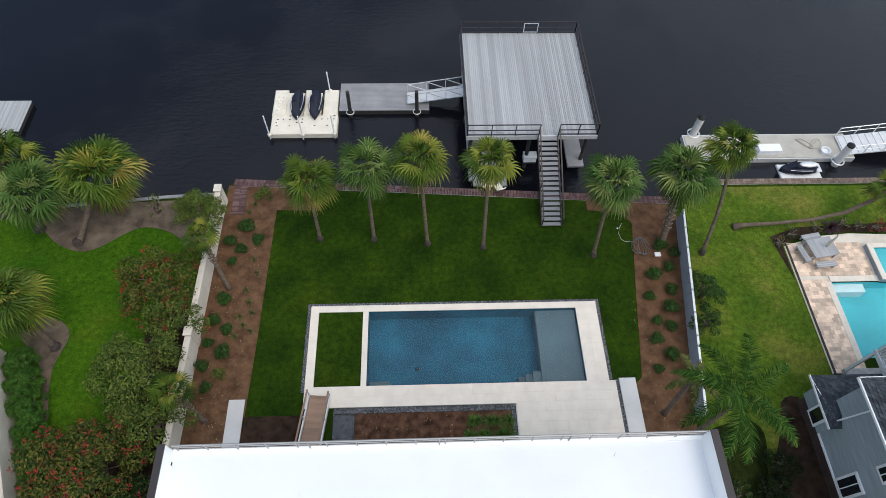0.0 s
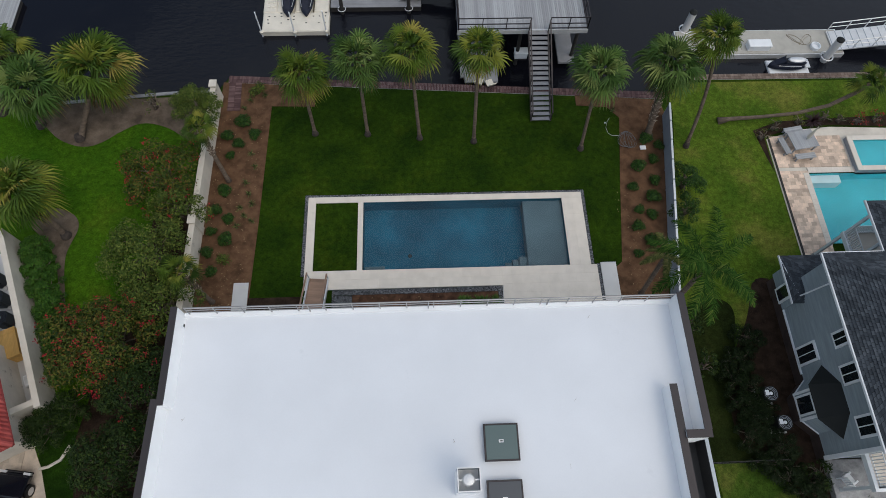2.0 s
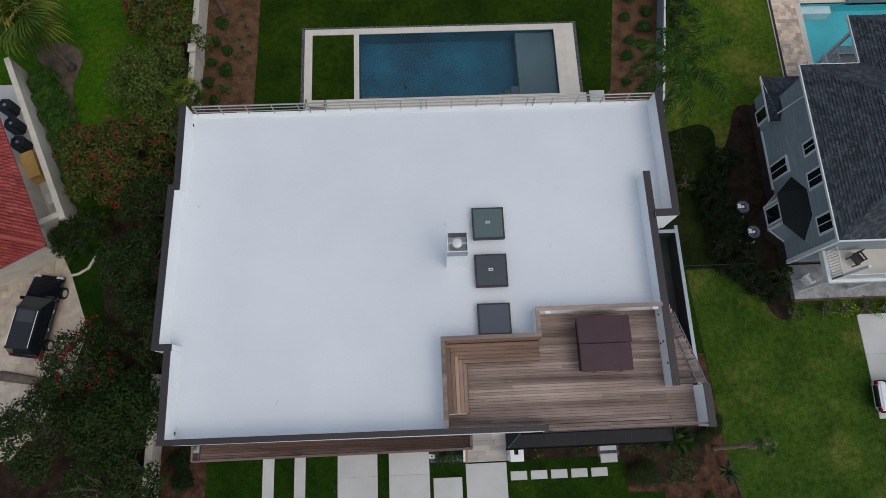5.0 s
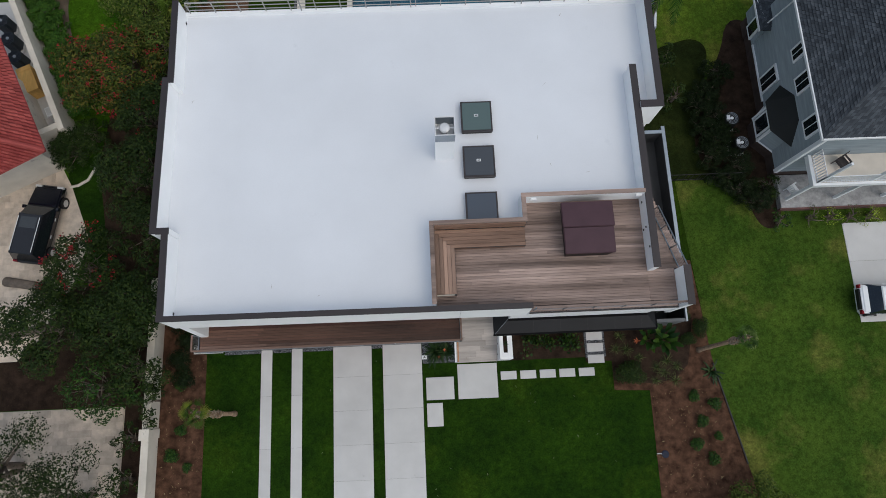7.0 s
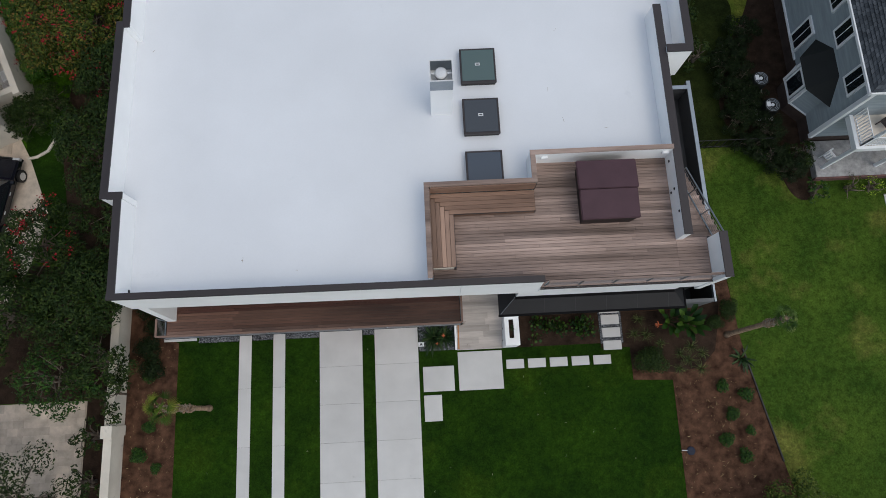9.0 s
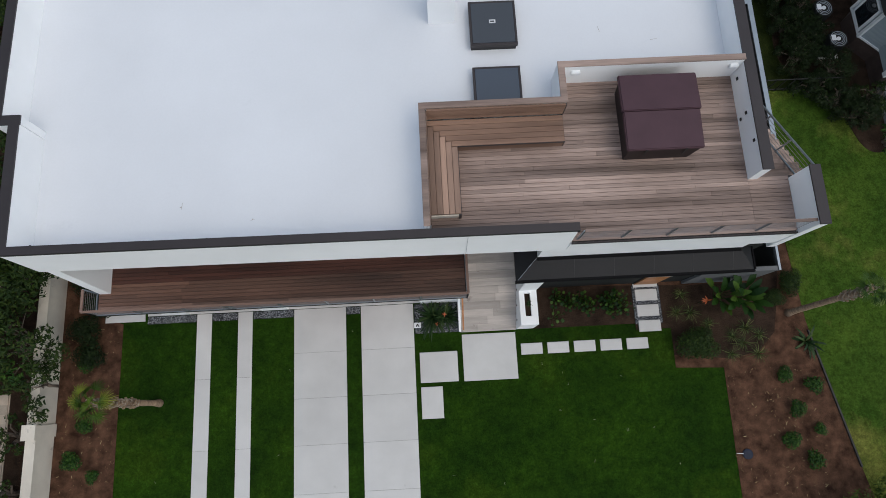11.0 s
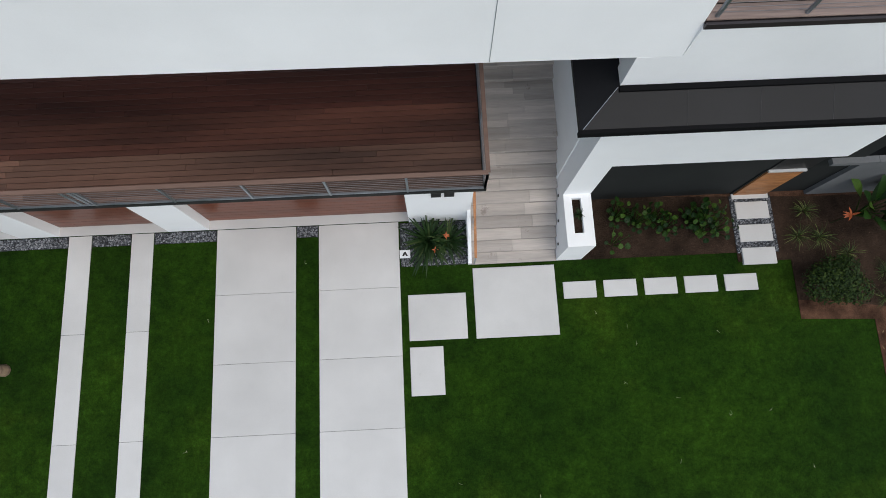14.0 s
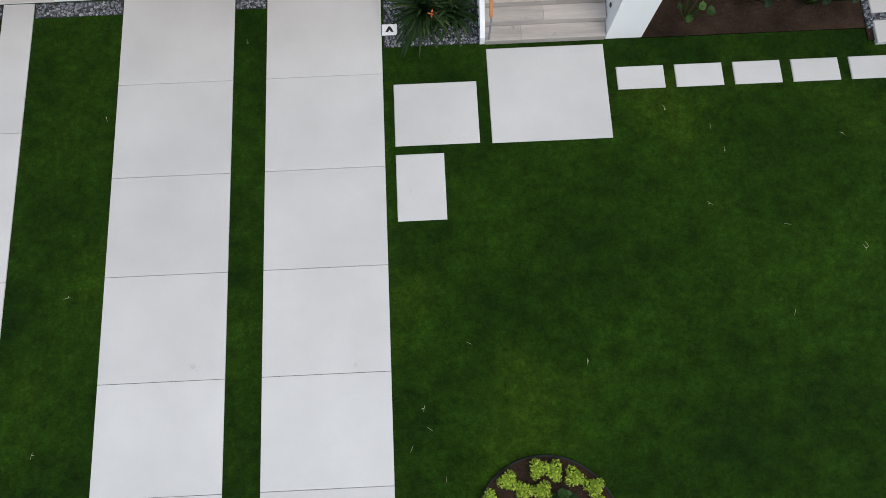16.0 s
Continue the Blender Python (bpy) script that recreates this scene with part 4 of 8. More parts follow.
# built-in corner bench
bench = thing("corner_bench", "built-in corner bench of weathered hardwood boards", "bench")
SEAT = 9.72
for k in range(5):
    y = -5.935 - k * 0.176
    part("seat_board", slab(0.875 + 0.182 * k, 5.12, y - 0.167, y, SEAT - 0.04, SEAT, 0.006), BENCH, bench)
for k in range(5):
    x = 0.875 + 0.182 * k
    part("seat_board", slab(x, x + 0.172, -8.98, -5.945 - 0.176 * (k + 1), SEAT - 0.04, SEAT + 0.002, 0.006), IPE_Y, bench)
part("nosing", slab(1.79, 5.13, -6.83, -6.815, SEAT - 0.07, SEAT - 0.004), CAP, bench)
part("nosing", slab(1.787, 1.80, -9.0, -6.83, SEAT - 0.07, SEAT - 0.004), CAP, bench)
part("front_panel", slab(1.77, 5.1, -6.80, -6.76, 9.3, SEAT - 0.045), BENCH, bench)
part("front_panel", slab(1.74, 1.77, -8.98, -6.80, 9.3, SEAT - 0.045), IPE_Y, bench)
part("end_panel", slab(0.85, 1.7, -9.03, -8.99, 9.46, SEAT - 0.05), WALLSTONE, bench, "pale end board")
part("end_post", slab(1.705, 1.79, -9.03, -8.99, 9.3, SEAT - 0.002), CAP, bench)
part("end_panel", slab(5.1, 5.135, -6.8, -5.93, 9.3, SEAT - 0.045), CAP, bench)
for k in range(4):
    part("back_board", slab(0.87, 5.12, -5.90, -5.84, SEAT + 0.012 + k * 0.157, SEAT + 0.157 + k * 0.157), BENCH, bench)
    part("back_board", slab(0.835, 0.868, -9.3, -5.9, SEAT + 0.012 + k * 0.157, SEAT + 0.157 + k * 0.157), IPE_Y, bench)
part("back_post", slab(5.121, 5.15, -5.9, -5.84, 9.3, 10.35), CAP, bench)

# hot tub under its cover
spa = thing("hot_tub", "square hot tub under a plum vinyl folding cover", "hot tub")
bm = bmesh.new()
lo = [bm.verts.new(p) for p in ((6.98, -7.36, 9.3), (9.02, -7.36, 9.3), (9.02, -5.1, 9.3), (6.98, -5.1, 9.3))]
hi = [bm.verts.new(p) for p in ((6.9, -7.42, 10.2), (9.1, -7.42, 10.2), (9.1, -5.02, 10.2), (6.9, -5.02, 10.2))]
for k in range(4):
    bm.faces.new((lo[k], lo[(k + 1) % 4], hi[(k + 1) % 4], hi[k]))
bm.faces.new(lo[::-1]), bm.faces.new(hi)
part("cabinet", bm, SPASIDE, spa, "dark brown panelled cabinet")
for y0, y1 in ((-7.45, -6.23), (-6.21, -4.99)):
    b = bmesh.new()
    ridge = y1 if y0 < -7 else y0
    pts = [(y0, 10.2), (y1, 10.2), (y1, 10.40 if ridge == y1 else 10.34), (y0, 10.34 if ridge == y1 else 10.40)]
    prism(b, pts, 6.80 if ridge == y0 else 6.82, 9.22 if ridge == y0 else 9.16, 0)
    bmesh.ops.bevel(b, geom=b.edges[:], offset=0.03, segments=2, affect="EDGES")
    part("cover_half", b, PLUM, spa)
for x in (7.4, 8.6):
    part("strap", slab(x, x + 0.06, -7.47, -7.455, 9.9, 10.3), BLACK, spa)

# skylights
for y0, y1, m in ((-0.93, 0.66, 0), (-3.29, -1.69, 1), (-5.55, -4.07, 2)):
    s = thing("skylight", "square skylight with a dark bronze curb", "skylight", "skylights on the roof")
    x0, x1 = 2.42, 3.96
    part("curb", slab(x0 + 0.03, x1 - 0.03, y0 + 0.03, y1 - 0.03, 9.2, 9.46), BLACK, s)
    bm = bmesh.new()
    for a in ((x0, x1, y0, y0 + 0.075), (x0, x1, y1 - 0.075, y1), (x0, x0 + 0.075, y0 + 0.075, y1 - 0.075), (x1 - 0.075, x1, y0 + 0.075, y1 - 0.075)):
        box(bm, *a, 9.40, 9.555, 0.012)
    part("lid_frame", bm, CAP, s, "dark bronze lid frame")
    part("pane", slab(x0 + 0.075, x1 - 0.075, y0 + 0.075, y1 - 0.075, 9.53, 9.556), SKYGLASS[m], s)
    if m < 2:
        part("sticker", slab((x0 + x1) / 2 - 0.12, (x0 + x1) / 2 + 0.09, (y0 + y1) / 2 - 0.02, (y0 + y1) / 2 + 0.11, 9.5565, 9.559), ALU, s)
        part("sticker_print", slab((x0 + x1) / 2 - 0.08, (x0 + x1) / 2 + 0.05, (y0 + y1) / 2 + 0.02, (y0 + y1) / 2 + 0.07, 9.5595, 9.561), CHARCOAL, s)

# flue stack
flue = thing("flue_stack", "white square flue stack with a metal cap and round cowl", "flue")
part("chimney_body", slab(1.07, 1.95, -2.22, -1.36, 9.2, 11.5), WHITE, flue)
bm = bmesh.new()
for a in ((1.06, 1.96, -2.235, -2.205), (1.06, 1.96, -1.375, -1.345), (1.06, 1.09, -2.205, -1.375), (1.93, 1.96, -2.205, -1.375)):
    box(bm, *a, 11.46, 12.2)
part("shroud", bm, STEEL, flue, "open grey metal shroud")
bm = bmesh.new()
for a in ((1.05, 1.97, -2.245, -2.2), (1.05, 1.97, -1.38, -1.335), (1.05, 1.095, -2.2, -1.38), (1.925, 1.97, -2.2, -1.38)):
    box(bm, *a, 12.2, 12.215)
part("shroud_rim", bm, ALU, flue)
b = lathe(bmesh.new(), [(0.16, 11.5), (0.16, 11.85), (0.23, 11.86), (0.25, 11.9), (0.25, 12.02), (0.2, 12.06), (0.06, 12.08)], 24, (1.5, -1.79, 0))
part("cowl", b, ALU, flue, smooth=False)
for x0, x1 in ((1.09, 1.26), (1.74, 1.93)):
    part("cowl_bracket", slab(x0, x1, -1.82, -1.76, 11.98, 12.0), ALU, flue)

# outside stair to the roof deck along the east wall
est = thing("roof_stairs", "timber stairs between charcoal walls up to the roof deck", "stairs", kind="structure")
part("well_wall", slab(13.69, 13.81, -8.3, 0.4, 0.0, 6.25), WELLWALL, est)
part("well_cap", slab(13.66, 13.84, -8.3, 0.4, 6.25, 6.3), STEEL, est)
part("well_end", slab(11.0, 13.69, 0.0, 0.15, 0.0, 6.25), WELLWALL, est)
part("well_cap", slab(11.0, 13.66, -0.02, 0.17, 6.25, 6.295), STEEL, est)
part("well_floor", slab(10.95, 13.69, -4.6, 0.0, 4.9, 5.0), WELLWALL, est)
part("inner_wall", slab(10.92, 11.0, -8.1, 0.0, 4.0, 8.29), WELLWALL, est)
part("side_wall", slab(12.82, 12.9, -8.2, -2.4, 0.0, 5.0), WELLWALL, est)
for k in range(20):
    y = -8.1 + k * 0.28
    part("tread", slab(11.05, 12.8, y, y + 0.27, 9.1 - k * 0.2 - 0.05, 9.1 - k * 0.2, 0.006), IPE, est)
for h in (1.15, 0.95, 0.8, 0.65, 0.5, 0.35, 0.2):
    b = bmesh.new()
    beam(b, (12.36, -8.2, 9.15 + h), (12.36, -4.6, 6.65 + h), 0.05 if h in (1.15, 0.2) else 0.012)
    part("handrail" if h == 1.15 else "cable", b, STEEL if h in (1.15, 0.2) else CABLE, est)
for k in range(4):
    y, z = -8.2 + k * 1.2, 9.15 - k * 0.833
    b = bmesh.new()
    beam(b, (12.36, y, z), (12.36, y, z + 1.15), 0.045, 0.045, (0, 1, 0))
    part("rail_post", b, STEEL, est)

# wall lights on the deck walls
for x in (5.45, 10.45):
    w = thing("wall_light", "small white wall light on the deck wall", "wall light")
    part("housing", slab(x, x + 0.28, -4.74, -4.605, 9.98, 10.12, 0.03), TRIM, w)
    part("lens", slab(x + 0.03, x + 0.25, -4.72, -4.62, 9.955, 9.978), PANE, w)

# wooden ramp to the pool
ramp_ob = thing("wooden_ramp", "brown timber ramp with rails down to the terrace", "ramp")
for k in range(22):
    y = 11.55 - k * 0.23
    z = 0.18 + k * 0.045
    b = bmesh.new()
    box(b, -7.42, -6.26, y - 0.22, y, z - 0.03, z, 0.004)
    part("ramp_board", b, RAMPWOOD, ramp_ob)
for x in (-7.47, -6.2):
    b = bmesh.new()
    beam(b, (x, 11.6, 0.16), (x, 6.4, 1.19), 0.08, 0.3)
    part("stringer", b, ALU, ramp_ob)
    b = bmesh.new()
    beam(b, (x, 11.6, 1.05), (x, 6.4, 2.1), 0.10, 0.05)
    part("hand_rail", b, RAMPWOOD, ramp_ob)
    for k in range(4):
        y = 11.55 - k * 1.6
        b = bmesh.new()
        beam(b, (x, y, 0.1 + k * 0.3), (x, y, 1.05 + k * 0.32), 0.05, 0.05, (0, 1, 0))
        part("rail_post", b, STEEL, ramp_ob)
ramp_ob.matrix_basis = pose(-6.84, 11.7, 0, 0, 0, -5.0) @ pose(6.84, -11.7, 0)


# ---- foliage ----
FAN = island_surface("fan_frond", ((0.0, (0.0224, 0.0468, 0.0078)), (0.35, (0.0560, 0.1014, 0.0130)), (0.7, (0.1050, 0.1534, 0.0195)), (0.9, (0.1890, 0.2054, 0.0312)), (1.0, (0.3080, 0.2470, 0.0650))), 0.5)
FAN_BLUE = island_surface("grey_green_frond", ((0.0, (0.0234, 0.0525, 0.0112)), (0.4, (0.0546, 0.1063, 0.0225)), (0.75, (0.1014, 0.1600, 0.0375)), (1.0, (0.1950, 0.2375, 0.0750))), 0.5)
DRY = island_surface("dry_frond", ((0.0, (0.10, 0.065, 0.028)), (1.0, (0.23, 0.17, 0.07))), 0.8)
FEATHER = island_surface("feather_frond", ((0.0, (0.0115, 0.0376, 0.0060)), (0.5, (0.0256, 0.0659, 0.0096)), (0.85, (0.0512, 0.1009, 0.0156)), (1.0, (0.1088, 0.1412, 0.0300))), 0.7, gloss=0.05)
FEATHER_DRY = island_surface("yellowed_feather_frond", ((0.0, (0.04, 0.06, 0.012)), (0.6, (0.10, 0.115, 0.025)), (1.0, (0.20, 0.17, 0.06))), 0.5)
LEAF = island_surface("dark_leaves", ((0.0, (0.0073, 0.0188, 0.0037)), (0.6, (0.0188, 0.0387, 0.0068)), (1.0, (0.0418, 0.0654, 0.0115))), 0.55)
LEAF_HEDGE = island_surface("clipped_hedge_leaves", ((0.0, (0.014, 0.050, 0.006)), (0.6, (0.036, 0.100, 0.011)), (1.0, (0.085, 0.165, 0.022))), 0.5)
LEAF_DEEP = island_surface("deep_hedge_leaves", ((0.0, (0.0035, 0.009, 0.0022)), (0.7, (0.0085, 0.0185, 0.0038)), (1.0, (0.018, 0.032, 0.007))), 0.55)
LEAF_OLIVE = island_surface("olive_leaves", ((0.0, (0.0269, 0.0515, 0.0084)), (0.6, (0.0716, 0.1067, 0.0168)), (1.0, (0.1433, 0.1689, 0.0337))), 0.6)
LEAF_BRONZE = island_surface("bronze_leaves", ((0.0, (0.0145, 0.0296, 0.0056)), (0.4, (0.0409, 0.0651, 0.0098)), (0.7, (0.0891, 0.1036, 0.0154)), (0.88, (0.1320, 0.1110, 0.0210)), (1.0, (0.1254, 0.0555, 0.0210))), 0.6)
LEAF_SHRUB = island_surface("shrub_leaves", ((0.0, (0.0080, 0.0290, 0.0049)), (0.6, (0.0200, 0.0575, 0.0080)), (1.0, (0.0500, 0.1000, 0.0150))), 0.45)
LEAF_LIME = island_surface("lime_leaves", ((0.0, (0.1380, 0.2300, 0.0172)), (0.6, (0.2760, 0.3910, 0.0345)), (1.0, (0.4370, 0.5290, 0.0690))), 0.5)
FLOWER = island_surface("red_flowers", ((0.0, (0.12, 0.006, 0.012)), (0.6, (0.27, 0.012, 0.022)), (1.0, (0.36, 0.03, 0.035))), 0.6)
CORAL = surface("orange_bloom", (0.42, 0.10, 0.03), 0.5, var=0.2)


def frame_of(d):
    s = d.cross(Vector((0, 0, 1)))
    if s.length < 0.05:
        s = Vector((1, 0, 0))
    s.normalize()
    return s, s.cross(d).normalized()


def blade(bm, p, d, length, width, droop, steps=3):
    """One long tapered leaf that bends down as it goes."""
    p, d = Vector(p), Vector(d).normalized()
    s, _ = frame_of(d)
    last = (bm.verts.new(p - s * width * 0.3), bm.verts.new(p + s * width * 0.3))
    for k in range(1, steps + 1):
        f = k / steps
        d = (d + Vector((0, 0, -droop / steps))).normalized()
        p = p + d * (length / steps)
        if k == steps:
            bm.faces.new((last[0], last[1], bm.verts.new(p)))
        else:
            w = width * (0.5 if k == 1 else 0.34)
            now = (bm.verts.new(p - s * w), bm.verts.new(p + s * w))
            bm.faces.new((last[0], last[1], now[1], now[0]))
            last = now


def fan_leaf(bm, q, d, size, rnd):
    """One fan leaf: a small pleated web round the stalk's end that splits into long hanging fingers."""
    s, u = frame_of(d)
    n = rnd.randint(19, 24)
    hang = rnd.uniform(0.25, 0.65)
    wide = rnd.uniform(78, 112)
    web = rnd.uniform(0.24, 0.34)
    hub = bm.verts.new(q)
    rim = []
    for j in range(n + 1):
        g = radians(-wide + 2 * wide * j / n)
        way = d * math.cos(g) + s * math.sin(g) + u * (0.25 - 0.3 * abs(g) / 2 + (0.09 if j % 2 else -0.09))
        rim.append(bm.verts.new(q + way * size * (web + 0.12 * math.cos(g)) + Vector((0, 0, -0.04 * size))))
    for j in range(n):
        a, b = rim[j], rim[j + 1]
        bm.faces.new((hub, a, b))
        m = (a.co + b.co) / 2
        way = ((m - q).normalized() + s * rnd.uniform(-0.1, 0.1) + u * rnd.uniform(-0.12, 0.12)).normalized()
        side = (b.co - a.co) * 0.42
        long = size * rnd.uniform(0.55, 0.85)
        k = m + way * long * 0.55 + Vector((0, 0, -hang * long * 0.35))
        tip = k + way * long * 0.4 + Vector((0, 0, -hang * long * rnd.uniform(0.6, 1.5)))
        c, e = bm.verts.new(k - side), bm.verts.new(k + side)
        bm.faces.new((a, b, e, c))
        bm.faces.new((c, e, bm.verts.new(tip)))


def fan_fronds(bm, rnd, top, radius, count, low, high):
    """Fan leaves on stalks all round a palm's head, some long and hanging, some short."""
    for k in range(count):
        a = k * 2.399 + rnd.uniform(-0.45, 0.45)
        e = radians(low + (high - low) * ((k + 0.5) / count) ** 0.9 + rnd.uniform(-14, 14))
        d = Vector((math.cos(a) * math.cos(e), math.sin(a) * math.cos(e), math.sin(e)))
        stem = radius * rnd.uniform(0.30, 0.60) * (1.0 if e < radians(50) else 0.65)
        p = Vector(top) + Vector((math.cos(a), math.sin(a), 0)) * 0.1
        q = p + d * stem + Vector((0, 0, -0.12 * stem))
        beam(bm, p, q, 0.028)
        fan_leaf(bm, q, (d + Vector((0, 0, -0.25))).normalized(), radius * rnd.uniform(0.42, 0.60), rnd)


def palm_trunk(base, top, r0, r1, bow, rough_top):
    bm = bmesh.new()
    base, top = Vector(base), Vector(top)
    pts, radii = [], []
    for k in range(13):
        f = k / 12
        pts.append(base.lerp(top, f) + Vector(bow) * math.sin(f * math.pi))
        radii.append((r0 * 1.5 if k == 0 else r0 + (r1 - r0) * f) * (1 + 0.06 * (k % 2)))
    tube(bm, pts, radii, 10)
    if rough_top:
        rnd = random.Random(int(base.x * 10))
        for k in range(int(70 * rough_top)):
            f = 1 - rnd.uniform(0.02, rough_top)
            c = base.lerp(top, f) + Vector(bow) * math.sin(f * math.pi)
            a = k * 2.4
            o = Vector((math.cos(a), math.sin(a), 0))
            beam(bm, c + o * r1 * 0.7, c + o * (r1 + 0.12) + Vector((0, 0, 0.2)), 0.09, 0.03)
    return bm


def fan_palm(base, top, radius, seed, label, rough_top=0.0, r=0.17, bow=(0, 0, 0), material=None, count=33, dry=9):
    rnd = random.Random(seed)
    palm = thing("palm_tree", label, "palm tree", "", "", base)
    b0 = Vector(base)
    t = Vector(top) - b0
    part("trunk", palm_trunk((0, 0, -0.05), t, r, r * 0.85, bow, rough_top), TRUNK if base[1] > 0 else TRUNK_TAN, palm, smooth=True)
    if rough_top:
        boots = bmesh.new()
        for k in range(int(110 * rough_top)):
            f = 1 - rough_top * (k + 0.5) / int(110 * rough_top)
            c = Vector((0, 0, -0.05)).lerp(t, f)
            a = k * 2.399
            o, side = Vector((math.cos(a), math.sin(a), 0)), Vector((-math.sin(a), math.cos(a), 0))
            for w in (-1, 1):
                beam(boots, c + o * r * 0.8 + side * w * 0.07, c + o * r * 1.35 - side * w * 0.03 + Vector((0, 0, 0.2)), 0.045, 0.02)
        tagged(part("boot_sheath", boots, BOOTS, palm, "pale criss-cross leaf bases"), kind="stuff")
    if r > 0.18 or base[1] > 20:
        foot = lathe(bmesh.new(), [(r * 2.1, -0.04), (r * 1.7, 0.12), (r * 1.35, 0.4)], 12)
        part("root_flare", foot, BARKDARK, palm, "dark fibrous root flare", smooth=True)
    bm = bmesh.new()
    fan_fronds(bm, rnd, t + Vector((0, 0, 0.1)), radius, count, -32, 78)
    part("crown", bm, material or FAN, palm)
    bm = bmesh.new()
    fan_fronds(bm, rnd, t, radius * 0.85, dry, -72, -30)
    part("dry_skirt", bm, DRY, palm, "yellowed hanging fronds")
    return palm


fan_palm((-7.65, 23.05, 0), (-7.83, 24.15, 5.4), 1.96, 11, "cabbage palm with yellowing fronds at the lawn edge", r=0.125, dry=12)
fan_palm((-3.82, 22.9, 0), (-4.03, 24.7, 5.9), 2.02, 12, "cabbage palm with grey-green fronds on the lawn", r=0.125, material=FAN_BLUE)
fan_palm((-0.02, 22.5, 0), (-0.52, 24.6, 6.9), 1.96, 13, "tall slender cabbage palm on the lawn", r=0.125)
fan_palm((3.92, 22.12, 0), (3.88, 24.1, 7.4), 1.85, 14, "tall slender cabbage palm on the lawn", r=0.125)
fan_palm((11.7, 21.3, 0), (11.6, 22.7, 6.7), 2.18, 15, "cabbage palm with a dense dark crown at the lawn edge", r=0.125, material=FAN_BLUE, dry=8)
fan_palm((16.8, 22.2, 0), (16.5, 23.7, 6.2), 2.35, 16, "cabbage palm with a rough booted trunk by the fence", 0.75, 0.24, material=FAN_BLUE, dry=10)
fan_palm((19.55, 21.35, 0), (19.2, 24.4, 8.0), 1.72, 17, "tall thin cabbage palm on the neighbouring lawn", bow=(0.3, 0, 0), r=0.125)
fan_palm((-24.5, 23.0, 0), (-22.1, 26.1, 4.0), 2.85, 18, "broad low cabbage palm above a bare bed", r=0.2, count=46)
fan_palm((-27.5, 24.2, 0), (-26.0, 24.6, 4.0), 2.46, 19, "broad low cabbage palm among others", r=0.2, count=42, material=FAN_BLUE)
fan_palm((-30.5, 25.4, 0), (-28.9, 27.4, 4.0), 2.35, 20, "cabbage palm at the water's edge", r=0.2)
fan_palm((-23.8, 15.2, 0), (-24.9, 16.4, 4.3), 2.46, 21, "cabbage palm with bright yellow-green fronds", r=0.19, count=42)
fan_palm((-13.5, 19.2, 0), (-14.5, 20.9, 4.0), 1.23, 22, "small leaning palm over the garden wall", 0.5, 0.15, count=24, dry=3)
fan_palm((-13.6, 10.2, 0), (-14.6, 11.0, 3.4), 1.23, 23, "small leaning palm over the garden wall", 0.6, 0.15, count=24, dry=3)
fan_palm((-11.3, -14.1, 0), (-12.4, -13.95, 3.4), 0.8, 24, "young palm with a rough booted trunk on the front lawn", 0.65, 0.13, count=14, dry=1)
fan_palm((16.75, -11.6, 0), (17.7, -11.2, 4.3), 0.62, 25, "young palm with a thick trunk in the front bed", 0.35, 0.13, count=14, dry=1, material=FAN_BLUE)

# palm that lies along the lawn and rises at its end
lying = thing("palm_tree", "palm lying along the lawn with a rising head", "palm tree")
bm = bmesh.new()
tube(bm, [(22.4, 23.5, 0.05), (23.2, 23.5, 0.3), (25.5, 23.5, 0.5), (28.2, 23.7, 0.6), (30.4, 23.9, 1.2), (31.8, 24.2, 2.2), (32.5, 24.4, 3.0)], [0.3, 0.16, 0.13, 0.13, 0.14, 0.15, 0.2], 10)
part("trunk", bm, TRUNK, lying, smooth=True)
bm = bmesh.new()
fan_fronds(bm, random.Random(31), (32.55, 24.45, 3.1), 1.35, 22, -25, 70)
part("crown", bm, FAN, lying)


def feather_palm(base, top, length, seed, label, count=13, r=0.16, low=0, high=62, boots=0.1, material=None, bow=1.75):
    """A palm with plumed fronds: long leaflets all round each arching rib."""
    rnd = random.Random(seed)
    palm = thing("palm_tree", label, "palm tree", "", "", base)
    t = Vector(top) - Vector(base)
    part("trunk", palm_trunk((0, 0, -0.05), t, r, r * 0.8, (0, 0, 0), boots), TRUNK, palm, smooth=True)
    bm = bmesh.new()
    for k in range(count):
        a = k * 2.399 + rnd.uniform(-0.2, 0.2)
        e = radians(low + (high - low) * (k + 0.5) / count + rnd.uniform(-8, 8))
        d = Vector((math.cos(a) * math.cos(e), math.sin(a) * math.cos(e), math.sin(e)))
        p = Vector(t)
        n = 46
        L = length * rnd.uniform(0.85, 1.1)
        for j in range(n):
            d = (d + Vector((0, 0, -bow / n * (0.5 + j / n)))).normalized()
            q = p + d * (L / n)
            beam(bm, p, q, 0.032 * (1 - j / n) + 0.010)
            if j > 3:
                s, u = frame_of(d)
                ll = 0.17 * length * (math.sin(math.pi * min(1, (j + 5) / (n + 7))) + 0.25)
                for side in (-1, 1):
                    for _ in range(2):
                        way = s * side * rnd.uniform(0.6, 1.1) + d * rnd.uniform(0.4, 1.0) + u * rnd.uniform(-0.5, 0.75)
                        blade(bm, q, way, ll * rnd.uniform(0.75, 1.2), 0.042, rnd.uniform(0.6, 1.8), 3)
            p = q
    part("crown", bm, material or FEATHER, palm)
    return palm


